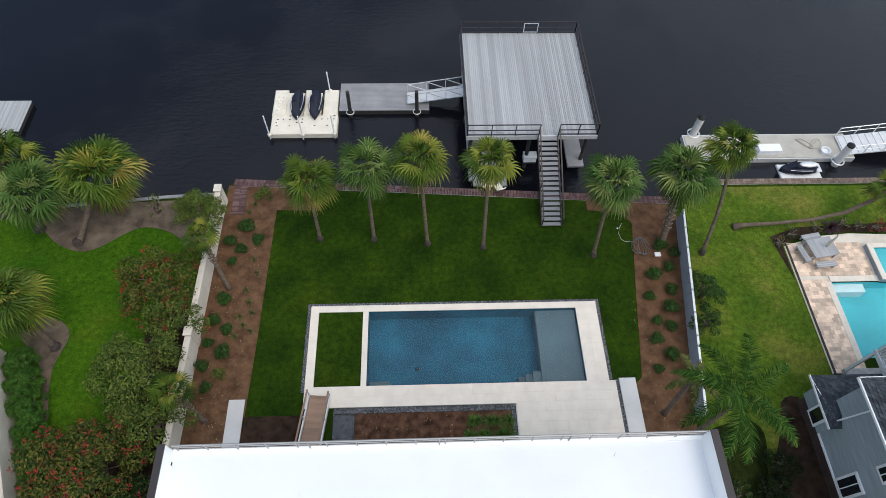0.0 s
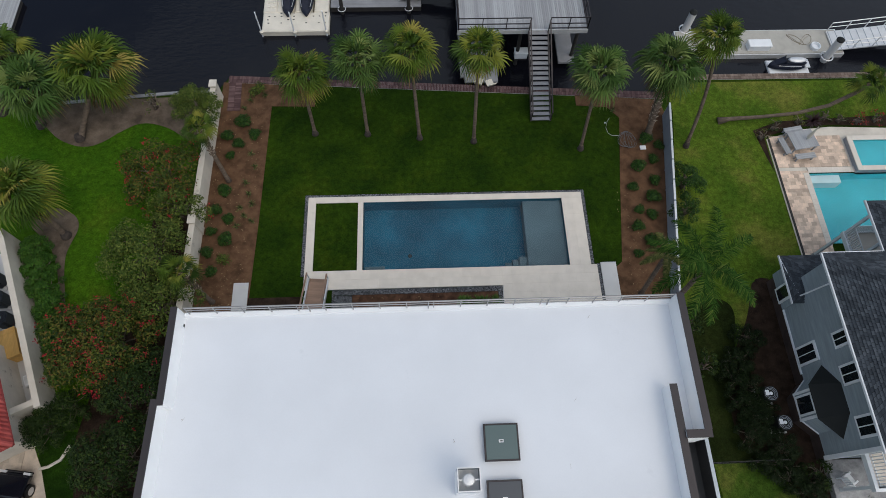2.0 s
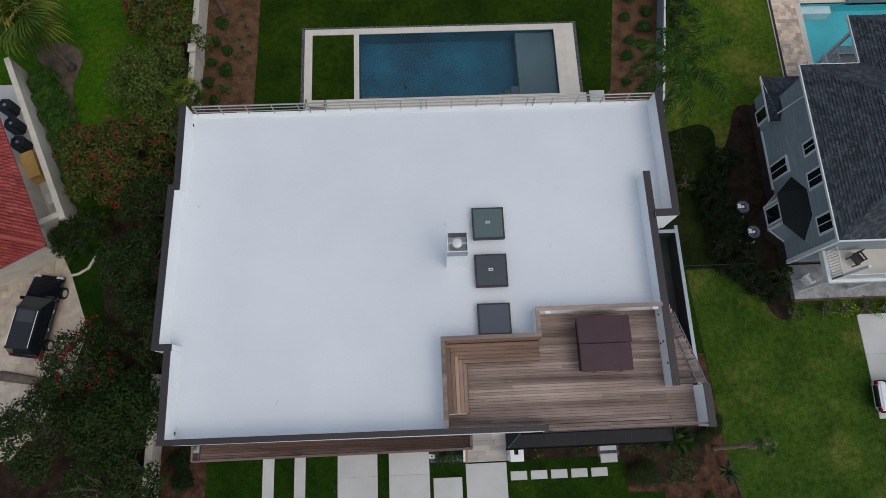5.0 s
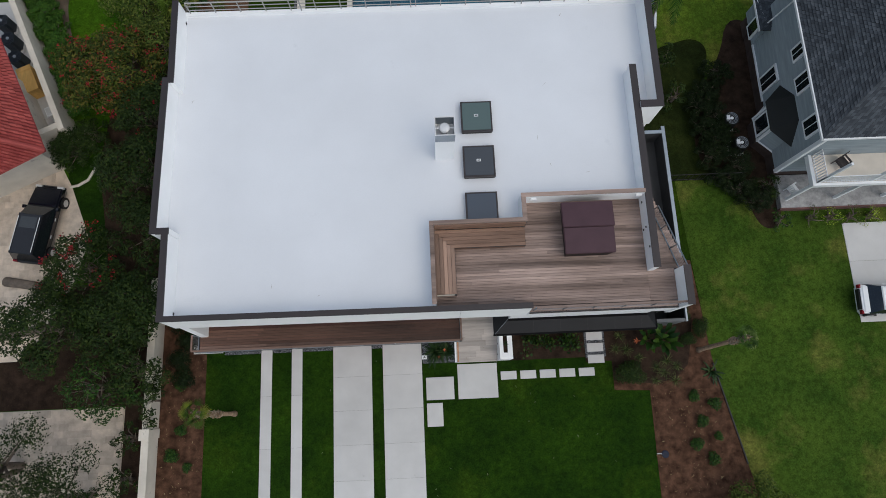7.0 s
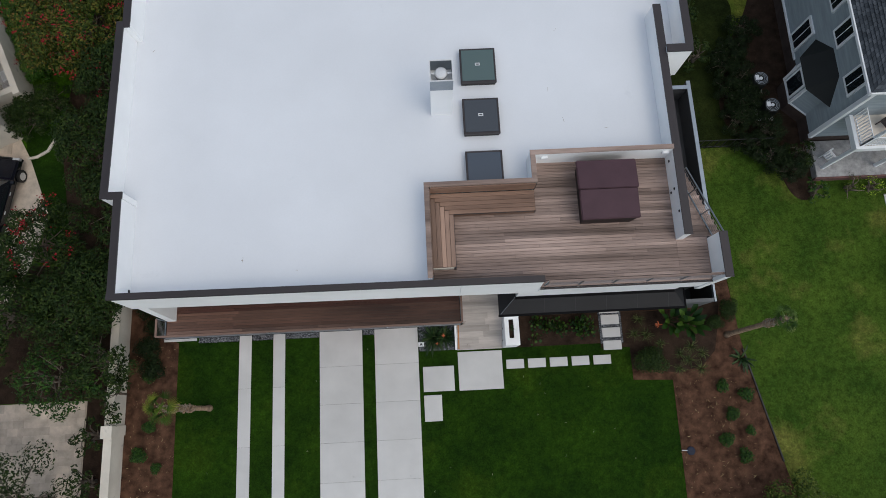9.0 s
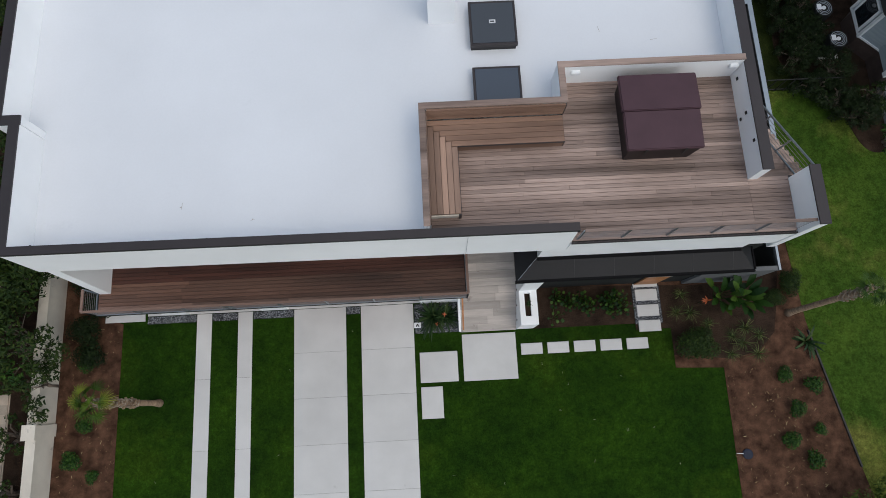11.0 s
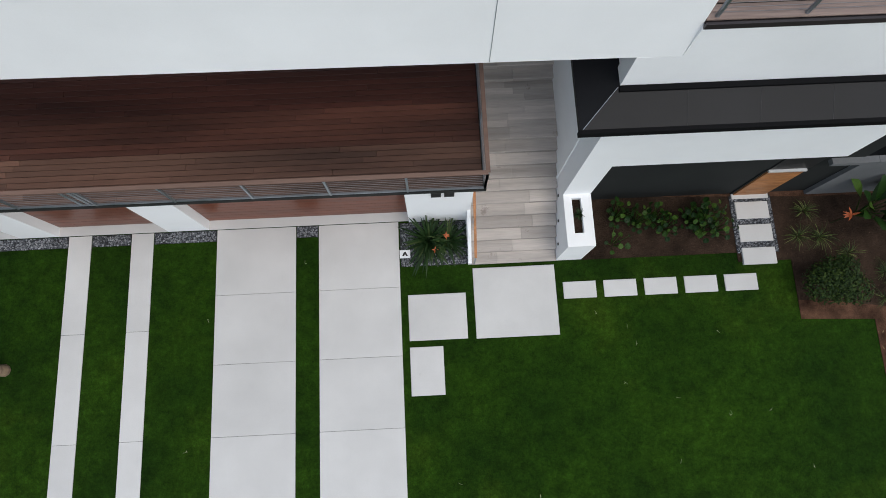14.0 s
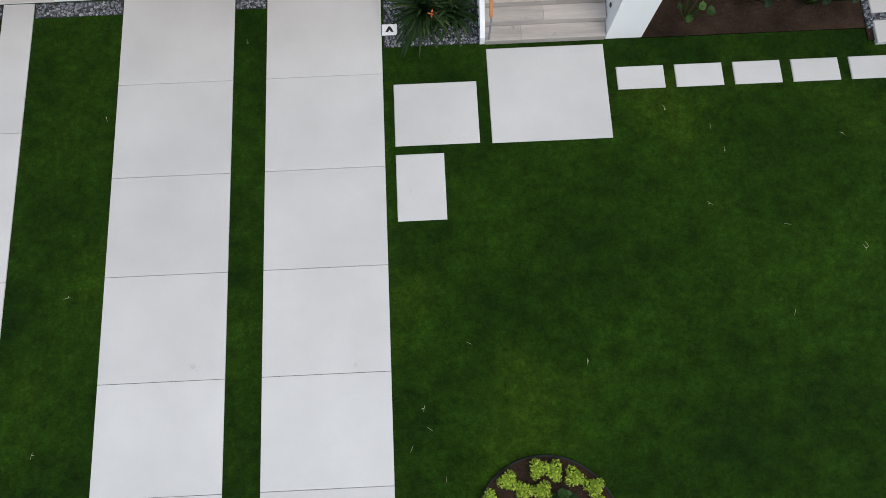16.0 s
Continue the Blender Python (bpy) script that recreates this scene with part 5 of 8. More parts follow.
feather_palm((14.9, 8.1, 0), (13.95, 7.78, 9.9), 3.3, 41, "tall feathery palm with arching plumed fronds beside the white house")
feather_palm((14.24, 9.96, 0), (13.4, 9.75, 6.95), 1.7, 43, "leaning brown-trunked palm with a few yellowing fronds by the fence", 8, 0.15, -20, 55, 0.14, FEATHER_DRY)


def leaf(bm, c, n, size, rnd, aspect=0.5):
    """A small folded leaf."""
    n = Vector(n).normalized()
    s, u = frame_of(n)
    a = rnd.uniform(0, math.tau)
    d = s * math.cos(a) + u * math.sin(a)
    w = n.cross(d)
    c = Vector(c)
    h = size * aspect
    v = [bm.verts.new(c - d * size * 0.5), bm.verts.new(c + w * h * 0.5 - n * size * 0.1), bm.verts.new(c + d * size * 0.5), bm.verts.new(c - w * h * 0.5 - n * size * 0.1)]
    bm.faces.new((v[0], v[1], v[2]))
    bm.faces.new((v[0], v[2], v[3]))


def leaf_clumps(bm, rnd, clumps, per, size, aspect=0.5, flat=0.75):
    """Leaves through the outer shell of each clump (centre, radius)."""
    for c, r in clumps:
        for _ in range(int(per * r * r)):
            z = rnd.uniform(-0.5, 1)
            a = rnd.uniform(0, math.tau)
            k = math.sqrt(max(0, 1 - z * z))
            n = Vector((k * math.cos(a), k * math.sin(a), z))
            p = Vector(c) + Vector((n.x * r, n.y * r, n.z * r * flat)) * rnd.uniform(0.55, 1.08)
            leaf(bm, p, n + Vector((rnd.uniform(-0.7, 0.7), rnd.uniform(-0.7, 0.7), rnd.uniform(0, 0.8))), size * rnd.uniform(0.7, 1.35), rnd, aspect)


def broad_tree(name, at, height, spread, seed, label, material, clumps=16, per=520, size=0.19, flowers=0, trunk_r=0.11, stems=3, aspect=0.45):
    """A small tree: forking stems, limbs to every clump, a crown of loose leaves."""
    rnd = random.Random(seed)
    tree = thing(name, label, "tree" if "tree" in name else "shrub", "", "", at)
    cl = []
    for k in range(clumps):
        a = k * 2.399 + rnd.uniform(-0.4, 0.4)
        f = math.sqrt((k + 0.5) / clumps)
        rr = spread * f * rnd.uniform(0.75, 1.05)
        z = height * (0.92 - 0.45 * f * f) + rnd.uniform(-0.3, 0.3)
        cl.append((Vector((rr * math.cos(a), rr * math.sin(a), z)), spread * rnd.uniform(0.2, 0.36)))
    bm = bmesh.new()
    for s in range(stems):
        a = s * math.tau / stems + 0.4
        fork = Vector((math.cos(a) * spread * 0.22, math.sin(a) * spread * 0.22, height * 0.4))
        tube(bm, [(math.cos(a) * 0.12, math.sin(a) * 0.12, -0.05), fork * 0.55, fork], [trunk_r, trunk_r * 0.85, trunk_r * 0.65], 7)
        for c, r in cl[s::stems]:
            m = fork.lerp(c, 0.5) + Vector((rnd.uniform(-0.2, 0.2), rnd.uniform(-0.2, 0.2), 0.1))
            tube(bm, [fork, m, c], [trunk_r * 0.5, trunk_r * 0.3, trunk_r * 0.12], 5)
    part("trunk", bm, BARK, tree, smooth=True)
    bm = bmesh.new()
    leaf_clumps(bm, rnd, cl, per, size, aspect)
    part("crown", bm, material, tree)
    if flowers:
        bm = bmesh.new()
        for _ in range(int(flowers * 1.4)):
            c, r = rnd.choice(cl)
            a, z = rnd.uniform(0, math.tau), rnd.uniform(0.1, 1)
            k = math.sqrt(1 - z * z)
            p = c + Vector((k * math.cos(a) * r, k * math.sin(a) * r, z * r * 0.8)) * 1.05
            for _ in range(7):
                leaf(bm, p + Vector((rnd.uniform(-0.16, 0.16), rnd.uniform(-0.16, 0.16), rnd.uniform(-0.1, 0.14))), (rnd.uniform(-1, 1), rnd.uniform(-1, 1), 1), 0.13, rnd, 0.6)
        tagged(part("blossom", bm, FLOWER, tree, "red bottlebrush flowers"), kind="stuff")
    return tree


broad_tree("flowering_tree", (-17.3, 18.4, 0), 3.6, 2.6, 51, "bottlebrush shrub with red flowers against the wall", LEAF_BRONZE, 18, flowers=34)
broad_tree("flowering_tree", (-16.0, 16.3, 0), 3.2, 2.0, 52, "dark bottlebrush shrub with few flowers", LEAF_OLIVE, 14, flowers=6)
broad_tree("small_tree", (-17.2, 12.5, 0), 4.4, 2.8, 53, "olive-green small tree behind the garden wall", LEAF_OLIVE, 20)
broad_tree("small_tree", (-15.9, 9.6, 0), 3.8, 2.2, 54, "leafy small tree against the garden wall", LEAF_OLIVE, 16)
broad_tree("flowering_tree", (-18.5, 6.9, 0), 4.6, 3.3, 55, "large bottlebrush tree with many red flowers", LEAF_BRONZE, 26, flowers=75)
broad_tree("flowering_tree", (-16.2, 4.2, 0), 4.4, 2.6, 56, "bottlebrush tree with dark leaves beside the house", LEAF, 20, flowers=14)
broad_tree("small_tree", (-16.6, 0.3, 0), 4.2, 2.7, 57, "dark green tree beside the white house", LEAF, 18)
broad_tree("small_tree", (-15.4, -3.4, 0), 4.4, 2.3, 58, "dark green tree beside the white house", LEAF, 16)
broad_tree("flowering_tree", (-19.4, -5.6, 0), 4.2, 2.6, 59, "bottlebrush tree with scattered red flowers", LEAF, 20, flowers=28)
broad_tree("small_tree", (-17.3, -8.6, 0), 4.4, 2.5, 60, "dark leafy tree at the drive edge", LEAF, 18)
broad_tree("small_tree", (-18.4, -12.4, 0), 3.6, 2.2, 61, "green leafy tree leaning over the cream wall", LEAF_SHRUB, 15, per=300)
broad_tree("small_tree", (-15.9, -7.6, 0), 4.3, 2.3, 161, "dark leafy tree leaning over the cream wall", LEAF, 18)
broad_tree("small_tree", (-16.4, -11.4, 0), 3.4, 1.7, 162, "dark leafy tree leaning over the cream wall", LEAF, 16, per=520)
broad_tree("small_tree", (-21.0, -9.0, 0), 5.0, 2.8, 62, "dark leafy tree beside the paved drive", LEAF, 20)
broad_tree("oak_tree", (-23.5, -16.5, 0), 6.2, 3.2, 63, "oak with sparse dark clumps over the paved drive", LEAF, 30, per=420, size=0.15, trunk_r=0.2)
broad_tree("oak_tree", (-19.2, -18.3, 0), 5.2, 2.8, 64, "oak with sparse dark clumps over the paved drive", LEAF, 24, per=420, size=0.15, trunk_r=0.16)
broad_tree("shrub", (-15.9, -13.2, 0), 2.3, 1.2, 163, "leafy green shrub growing over the cream wall", LEAF, 12)
broad_tree("shrub", (-17.0, -15.2, 0), 1.5, 0.9, 65, "low dark shrub at the foot of the cream wall", LEAF, 8)
broad_tree("shrub", (-17.1, -17.5, 0), 1.6, 1.0, 66, "low dark shrub at the foot of the cream wall", LEAF, 8)
broad_tree("small_tree", (-15.9, 24.4, 0), 3.0, 1.7, 67, "light olive bush at the end of the wall", LEAF_OLIVE, 24, per=1300, size=0.14)
broad_tree("shrub", (-19.5, 25.6, 0), 1.6, 0.9, 68, "thin grey-green bush at the water", LEAF_OLIVE, 8, per=160)
broad_tree("small_tree", (18.5, 17.9, 0), 2.0, 1.3, 69, "rounded green shrub against the fence", LEAF_SHRUB, 16, per=900, size=0.15)
broad_tree("shrub", (18.0, 15.6, 0), 1.7, 1.1, 70, "rounded green shrub against the fence", LEAF_SHRUB, 14, per=900, size=0.15)
broad_tree("shrub", (16.4, 7.6, 0), 1.6, 1.3, 71, "dark green shrub under the feathery palm", LEAF, 10)
broad_tree("shrub", (17.2, 5.0, 0), 1.3, 1.0, 72, "dark green shrub beside the white house", LEAF, 8)
broad_tree("small_tree", (18.4, -21.2, 0), 2.6, 2.2, 73, "yellow-green bushy tree at the lot edge", LEAF_OLIVE, 20, per=700, size=0.16)


# ---- small garden shrubs ----
def small_shrub(radius, height, seed, label, material, per=700, size=0.11):
    rnd = random.Random(seed)
    sh = thing("garden_shrub", label, "shrub")
    bm = bmesh.new()
    cl = []
    for k in range(6):
        a = k * 2.4
        f = math.sqrt(k / 6)
        c = Vector((radius * 0.6 * f * math.cos(a), radius * 0.6 * f * math.sin(a), height * (0.62 - 0.2 * f)))
        cl.append((c, radius * rnd.uniform(0.42, 0.6)))
        tube(bm, [(0, 0, 0), c], [0.02, 0.008], 5)
    part("stem", bm, BARK, sh)
    bm = bmesh.new()
    leaf_clumps(bm, rnd, cl, per, size, 0.6)
    part("foliage", bm, material, sh)
    return sh


kinds = [small_shrub(0.66, 0.95, 81, "small glossy green shrub in the mulch bed", LEAF_SHRUB, 1500, 0.125),
         small_shrub(0.56, 0.8, 82, "small glossy green shrub in the mulch bed", LEAF_SHRUB, 1500, 0.125),
         small_shrub(0.56, 0.75, 83, "small yellow-green shrub in the mulch bed", LEAF_OLIVE)]
spots = [(-12.84, 24.02), (-13.87, 22.84), (-11.98, 22.9), (-13.06, 22.12), (-13.51, 21.17), (-13.57, 18.25), (-14.08, 16.73), (-13.17, 16.07),
         (-14.18, 15.15), (-13.11, 14.47), (-14.3, 13.64), (-13.84, 12.24), (17.41, 21.31), (15.59, 19.51), (16.82, 20.17),
         (14.97, 17.9), (16.57, 18.38), (16.2, 17.01), (15.12, 16.08), (15.94, 15.65), (14.76, 14.79), (15.48, 13.68), (14.5, 12.74),
         (16.01, -14.31), (17.2, -14.76), (16.3, -15.73), (17.19, -16.66), (15.81, -17.04), (16.71, -17.87), (-14.31, -14.88), (-13.91, -16.98), (-14.8, -16.31), (-14.4, -12.3)]
for k, (x, y) in enumerate(spots[1:]):
    sz = (0.8 if y > 0 else 0.66) + 0.12 * math.sin(k * 1.7)
    o = copy_thing(kinds[k % 2], pose(x, y, 0.03, 0, 0, k * 77) @ Matrix.Diagonal((sz, sz, sz, 1)))
    tagged(o, group="shrubs in the mulch beds")
kinds[0].matrix_basis = pose(*spots[0], 0.03)
kinds[1].matrix_basis = pose(16.5, 21.9, 0.03, 0, 0, 40)
kinds[2].matrix_basis = pose(-13.14, 13.05, 0.03)
for k in range(2):
    tagged(kinds[k], group="shrubs in the mulch beds")
copy_thing(kinds[2], pose(-12.3, 26.7, 0.03, 0, 0, 50)), copy_thing(kinds[2], pose(-11.9, 27.1, 0.03, 0, 0, 150))


round_shrub = small_shrub(0.95, 1.25, 84, "rounded clipped shrub with glossy dark leaves", LEAF, 2600, 0.09)
round_shrub.matrix_basis = pose(12.3, -12.75, 0.03)
for x, y, sz in ((16.85, -10.2, 0.7), (16.1, -10.9, 0.55), (15.9, -9.3, 0.6)):
    o = copy_thing(round_shrub, pose(x, y, 0.03, 0, 0, x * 90) @ Matrix.Diagonal((sz, sz, sz, 1)))
    tagged(o, "dark low shrub with small leaves in the front bed")
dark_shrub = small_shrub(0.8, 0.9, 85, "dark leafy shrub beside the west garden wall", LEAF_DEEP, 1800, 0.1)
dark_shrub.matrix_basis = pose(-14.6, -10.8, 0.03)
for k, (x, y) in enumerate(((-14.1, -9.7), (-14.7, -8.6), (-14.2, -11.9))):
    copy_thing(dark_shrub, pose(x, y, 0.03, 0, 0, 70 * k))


def tuft(at, count, length, width, seed, label, material, name="grass_tuft", droop=1.2, low=30):
    rnd = random.Random(seed)
    t = thing(name, label, "plant", "", "", at)
    bm = bmesh.new()
    for k in range(count):
        a, e = rnd.uniform(0, math.tau), radians(rnd.uniform(low, 85))
        d = Vector((math.cos(a) * math.cos(e), math.sin(a) * math.cos(e), math.sin(e)))
        blade(bm, d * 0.05, d, length * rnd.uniform(0.6, 1.1), width, droop * rnd.uniform(0.6, 1.2), 4)
    part("foliage", bm, material, t)
    return t


GRASSY = island_surface("grassy_leaves", ((0.0, (0.026, 0.070, 0.010)), (0.6, (0.060, 0.130, 0.020)), (1.0, (0.13, 0.21, 0.045))), 0.6)
PALESTRAP = island_surface("pale_strappy_leaves", ((0.0, (0.02, 0.036, 0.011)), (0.6, (0.06, 0.09, 0.022)), (1.0, (0.20, 0.22, 0.075))), 0.5)
STRAP = island_surface("strappy_leaves", ((0.0, (0.0095, 0.0255, 0.0076)), (0.7, (0.0224, 0.0478, 0.0140)), (1.0, (0.0574, 0.0829, 0.0287))), 0.4)
tuft((0.75, -10.95, 0.04), 150, 1.1, 0.075, 91, "strappy dark green clump in a pebble bed", STRAP, "strappy_plant", 1.5, 15)
tuft((1.3, -11.0, 0.04), 90, 0.9, 0.07, 92, "strappy dark green clump in a pebble bed", STRAP, "strappy_plant", 1.5, 15)
for k in range(3):
    rnd = random.Random(200 + k)
    a = rnd.uniform(0, 6.28)
    bl = thing("flower_head", "small orange bird-of-paradise bloom among strappy leaves", "flower", "", "", (0.85 + 0.4 * math.cos(a), -11.05 + 0.3 * math.sin(a), 0.0))
    bm = bmesh.new()
    tube(bm, [(0, 0, 0.03), (0.03, 0, 0.6)], [0.012, 0.01], 5)
    part("stalk", bm, STRAP, bl)
    bm = bmesh.new()
    for j in range(4):
        blade(bm, (0.03, 0, 0.6), (math.cos(j * 1.5), math.sin(j * 1.5), 0.7), 0.11, 0.035, 0.4, 2)
    part("petals", bm, CORAL, bl)
for k, (x, y) in enumerate(((11.96, -10.55), (11.65, -11.32), (12.3, -11.36), (13.05, -11.9), (14.03, -12.52), (14.66, -12.16), (15.24, -12.48), (14.49, -12.83), (15.07, -13.33), (13.87, -13.27))):
    tuft((x, y, 0.03), 60, 0.5 + 0.2 * (k * 0.37 % 1), 0.014, 300 + k, "arching thin-leaved tuft in the mulch bed", PALESTRAP, "strappy_plant", 1.8, 15)
tuft((17.3, -12.9, 0.03), 17, 1.0, 0.13, 320, "broad-leaved plant at the lot edge", STRAP, "broad_leaf_plant", 1.6, 20)
for k in range(20):
    x, y = 2.2 + (k % 5) * 0.56 + 0.2 * (k % 2), 7.2 + (k // 5) * 0.85
    tuft((x, y, 0.06), 120, 0.5 if k % 7 else 0.85, 0.03, 330 + k, "bright green grassy plant in the terrace bed", GRASSY, "strappy_plant")
for k, (x, y) in enumerate(((-12.5, 17.0), (-12.2, 16.4), (-12.6, 15.6), (-11.8, 20.3), (-12.0, 18.1), (-11.7, 17.3), (-12.9, 16.2), (-12.3, 19.0), (-11.6, 16.0), (-12.1, 21.4), (-12.6, 26.1), (-11.6, 26.6), (-13.0, 25.4), (13.0, 25.0), (14.6, 24.7))):
    tuft((x, y, 0.03), 34, 0.36, 0.03, 340 + k, "low pale green tuft in the mulch bed", PALESTRAP, "grass_tuft", 1.6, 15)
tuft((4.84, -10.8, 1.66), 45, 0.22, 0.02, 350, "thin grass in the slot planter", STRAP, "grass_tuft", 1.6)


# round-leaved plants by the charcoal wall and the bird of paradise
def round_leaf(bm, p, d, size, rnd):
    d = Vector(d).normalized()
    s, u = frame_of(d)
    c = Vector(p)
    vs = []
    for k in range(9):
        g = k * math.tau / 9
        vs.append(bm.verts.new(c + s * math.cos(g) * size * 0.5 + u * (math.sin(g) * 0.5 + 0.18 * (math.sin(g) > 0.9)) * size - d * 0.3 * abs(math.cos(g)) * size * (0.6 + 0.4 * abs(math.sin(g)))))
    bm.faces.new(vs)


def big_leaf_plant(at, count, size, height, seed, label, spread=0.45):
    rnd = random.Random(seed)
    pl = thing("broad_leaf_plant", label, "plant", "", "", at)
    stems, leaves = bmesh.new(), bmesh.new()
    for k in range(count):
        a = k * 2.4
        r = spread * math.sqrt((k + 0.5) / count)
        p = Vector((r * math.cos(a), r * math.sin(a), height * rnd.uniform(0.45, 1.0)))
        tube(stems, [(p.x * 0.2, p.y * 0.2, 0), p], [0.012, 0.008], 5)
        round_leaf(leaves, p, (math.cos(a) * 0.6 + rnd.uniform(-0.7, 0.7), math.sin(a) * 0.6 + rnd.uniform(-0.9, 0.4), 0.8), size * rnd.uniform(0.7, 1.2), rnd)
    part("stem", stems, LEAF_SHRUB, pl)
    part("foliage", leaves, ROUND, pl)
    return pl


ROUND = island_surface("round_leaves", ((0.0, (0.0074, 0.0244, 0.0049)), (0.75, (0.0186, 0.0501, 0.0077)), (1.0, (0.0557, 0.1075, 0.0156))), 0.4)
for k, (x, y, n) in enumerate(((6.3, -10.5, 22), (6.9, -10.7, 22), (7.45, -10.6, 16), (7.7, -10.9, 18), (8.5, -10.7, 24), (8.95, -10.55, 24), (8.7, -11.05, 18), (6.15, -11.3, 9), (9.2, -11.0, 14))):
    big_leaf_plant((x, y, 0.03), n, 0.15, 0.8, 360 + k, "round-leaved green plant against the charcoal wall")


def paddle_plant(at, count, length, seed, label):
    rnd = random.Random(seed)
    pl = thing("paddle_leaf_plant", label, "plant", "", "", at)
    stems, leaves = bmesh.new(), bmesh.new()
    for k in range(count):
        a = k * 2.4
        e = radians(rnd.uniform(62, 86))
        d = Vector((math.cos(a) * math.cos(e), math.sin(a) * math.cos(e), math.sin(e)))
        p = d * length * rnd.uniform(0.6, 1.0)
        tube(stems, [d * 0.05, p], [0.02, 0.012], 5)
        s, u = frame_of(d)
        last = (leaves.verts.new(p), leaves.verts.new(p))
        q, dd = p, d
        for j in range(1, 6):
            dd = (dd + Vector((math.cos(a) * 0.16, math.sin(a) * 0.16, -0.07))).normalized()
            q = q + dd * 0.19
            w = 0.15 * math.sin(math.pi * j / 5.4)
            now = (leaves.verts.new(q - s * w), leaves.verts.new(q + s * w))
            leaves.faces.new((last[0], last[1], now[1], now[0]))
            last = now
    part("stem", stems, LEAF_SHRUB, pl)
    part("foliage", leaves, ROUND, pl)
    return pl


paddle_plant((14.3, -10.9, 0.03), 16, 1.35, 380, "tall paddle-leaved plant beside the charcoal wall")
paddle_plant((13.5, -10.75, 0.03), 13, 1.0, 381, "paddle-leaved plant beside the charcoal wall")
bloom = thing("flower_head", "large orange and yellow bloom in the front bed", "flower", "", "", (12.75, -10.95, 0))
bm = bmesh.new()
tube(bm, [(0, 0, 0), (0.05, 0, 0.9)], [0.015, 0.012], 5)
part("stalk", bm, STRAP, bloom)
bm = bmesh.new()
for j in range(6):
    blade(bm, (0.05, 0, 0.9), (math.cos(j) - 0.8, math.sin(j) * 0.6, 0.5), 0.26, 0.07, 0.5, 3)
part("petals", bm, CORAL, bloom)

# flower ring in the front lawn
ring_bed = thing("flower_bed_ring", "round mulch bed with metal edging in the front lawn", "flower bed", kind="structure")
bm = bmesh.new()
prism(bm, [(2.47 + 1.28 * math.cos(k * math.tau / 40), -21.05 + 1.28 * math.sin(k * math.tau / 40)) for k in range(40)], -0.05, 0.05)
part("mulch", bm, SOIL, ring_bed)
bm = bmesh.new()
tube(bm, [(2.47 + 1.29 * math.cos(k * math.tau / 48), -21.05 + 1.29 * math.sin(k * math.tau / 48), 0.05) for k in range(49)], 0.02, 5, False)
part("edging", bm, CHARCOAL, ring_bed)
lime = small_shrub(0.19, 0.28, 395, "small rounded lime-green plant in the ring bed", LEAF_LIME, 12000, 0.042)
LIMES = [(1.82, -20.13), (2.36, -19.97), (2.64, -20.02), (3.0, -20.13), (3.33, -20.3), (1.5, -20.42), (2.08, -20.3), (2.4, -20.32), (3.4, -20.62)]
LIMES += [(2.47 + 0.95 * math.cos(a), -21.05 + 0.95 * math.sin(a)) for a in (2.9, 3.35, 3.8, 4.3, 4.75, 5.2, 5.65, 6.1)]
LIMES += [(2.47 + 0.5 * math.cos(a), -21.05 + 0.5 * math.sin(a)) for a in (0.3, 2.5, 3.5, 4.5, 5.5)]
for j, (x, y) in enumerate(LIMES):
    tagged(copy_thing(lime, pose(x, y, 0.04, 0, 0, j * 50)), group="lime plants in the ring bed")
lime.matrix_basis = pose(2.47, -21.05, 0.04)
tagged(lime, group="lime plants in the ring bed")
big_leaf_plant((2.78, -20.5, 0.04), 10, 0.2, 0.3, 396, "silvery broad-leaved plant in the ring bed", 0.2)

# drain cover and pipe in the front bed
dr = thing("drain_cover", "round dark blue drain cover in the mulch", "drain cover", "", "", (13.95, -17.53, 0.03))
part("cover", lathe(bmesh.new(), [(0.22, 0), (0.22, 0.05), (0.16, 0.07), (0.05, 0.075)], 18), NAVY, dr)
bm = bmesh.new()
tube(bm, [(-0.2, 0.03, 0.05), (-0.5, 0.06, 0.08)], 0.02, 6)
part("pipe", bm, ALU, dr)

# rocks and utility box in the east bed

ub = thing("utility_box", "small white utility box in the mulch bed", "utility box", "", "", (16.3, 21.25, 0))
part("box_body", slab(-0.2, 0.2, -0.15, 0.15, 0.0, 0.12, 0.03), TRIM, ub)
part("lid", slab(-0.21, 0.21, -0.16, 0.16, 0.12, 0.15, 0.01), TRIM, ub)


# ---- garden walls and fence ----
def masonry_wall(name, p, q, height, wide, posts, label, material=WALLSTONE):
    w = thing(name, label, "wall", kind="structure")
    p, q = Vector((*p, 0)), Vector((*q, 0))
    d = (q - p).normalized()
    s = Vector((-d.y, d.x, 0))

    def quad(a, b, half):
        return [tuple(v[:2]) for v in (a - s * half, b - s * half, b + s * half, a + s * half)]
    part("wall_body", prism(bmesh.new(), quad(p, q, wide / 2), 0, height - 0.06), material, w)
    part("coping", prism(bmesh.new(), quad(p, q, wide / 2 + 0.05), height - 0.06, height), material, w)
    for c in posts:
        m = p + d * c
        part("wall_post", prism(bmesh.new(), quad(m - d * 0.26, m + d * 0.26, wide / 2 + 0.07), 0, height + 0.12), material, w)
        part("post_cap", prism(bmesh.new(), quad(m - d * 0.31, m + d * 0.31, wide / 2 + 0.12), height + 0.12, height + 0.2), material, w)
    return w


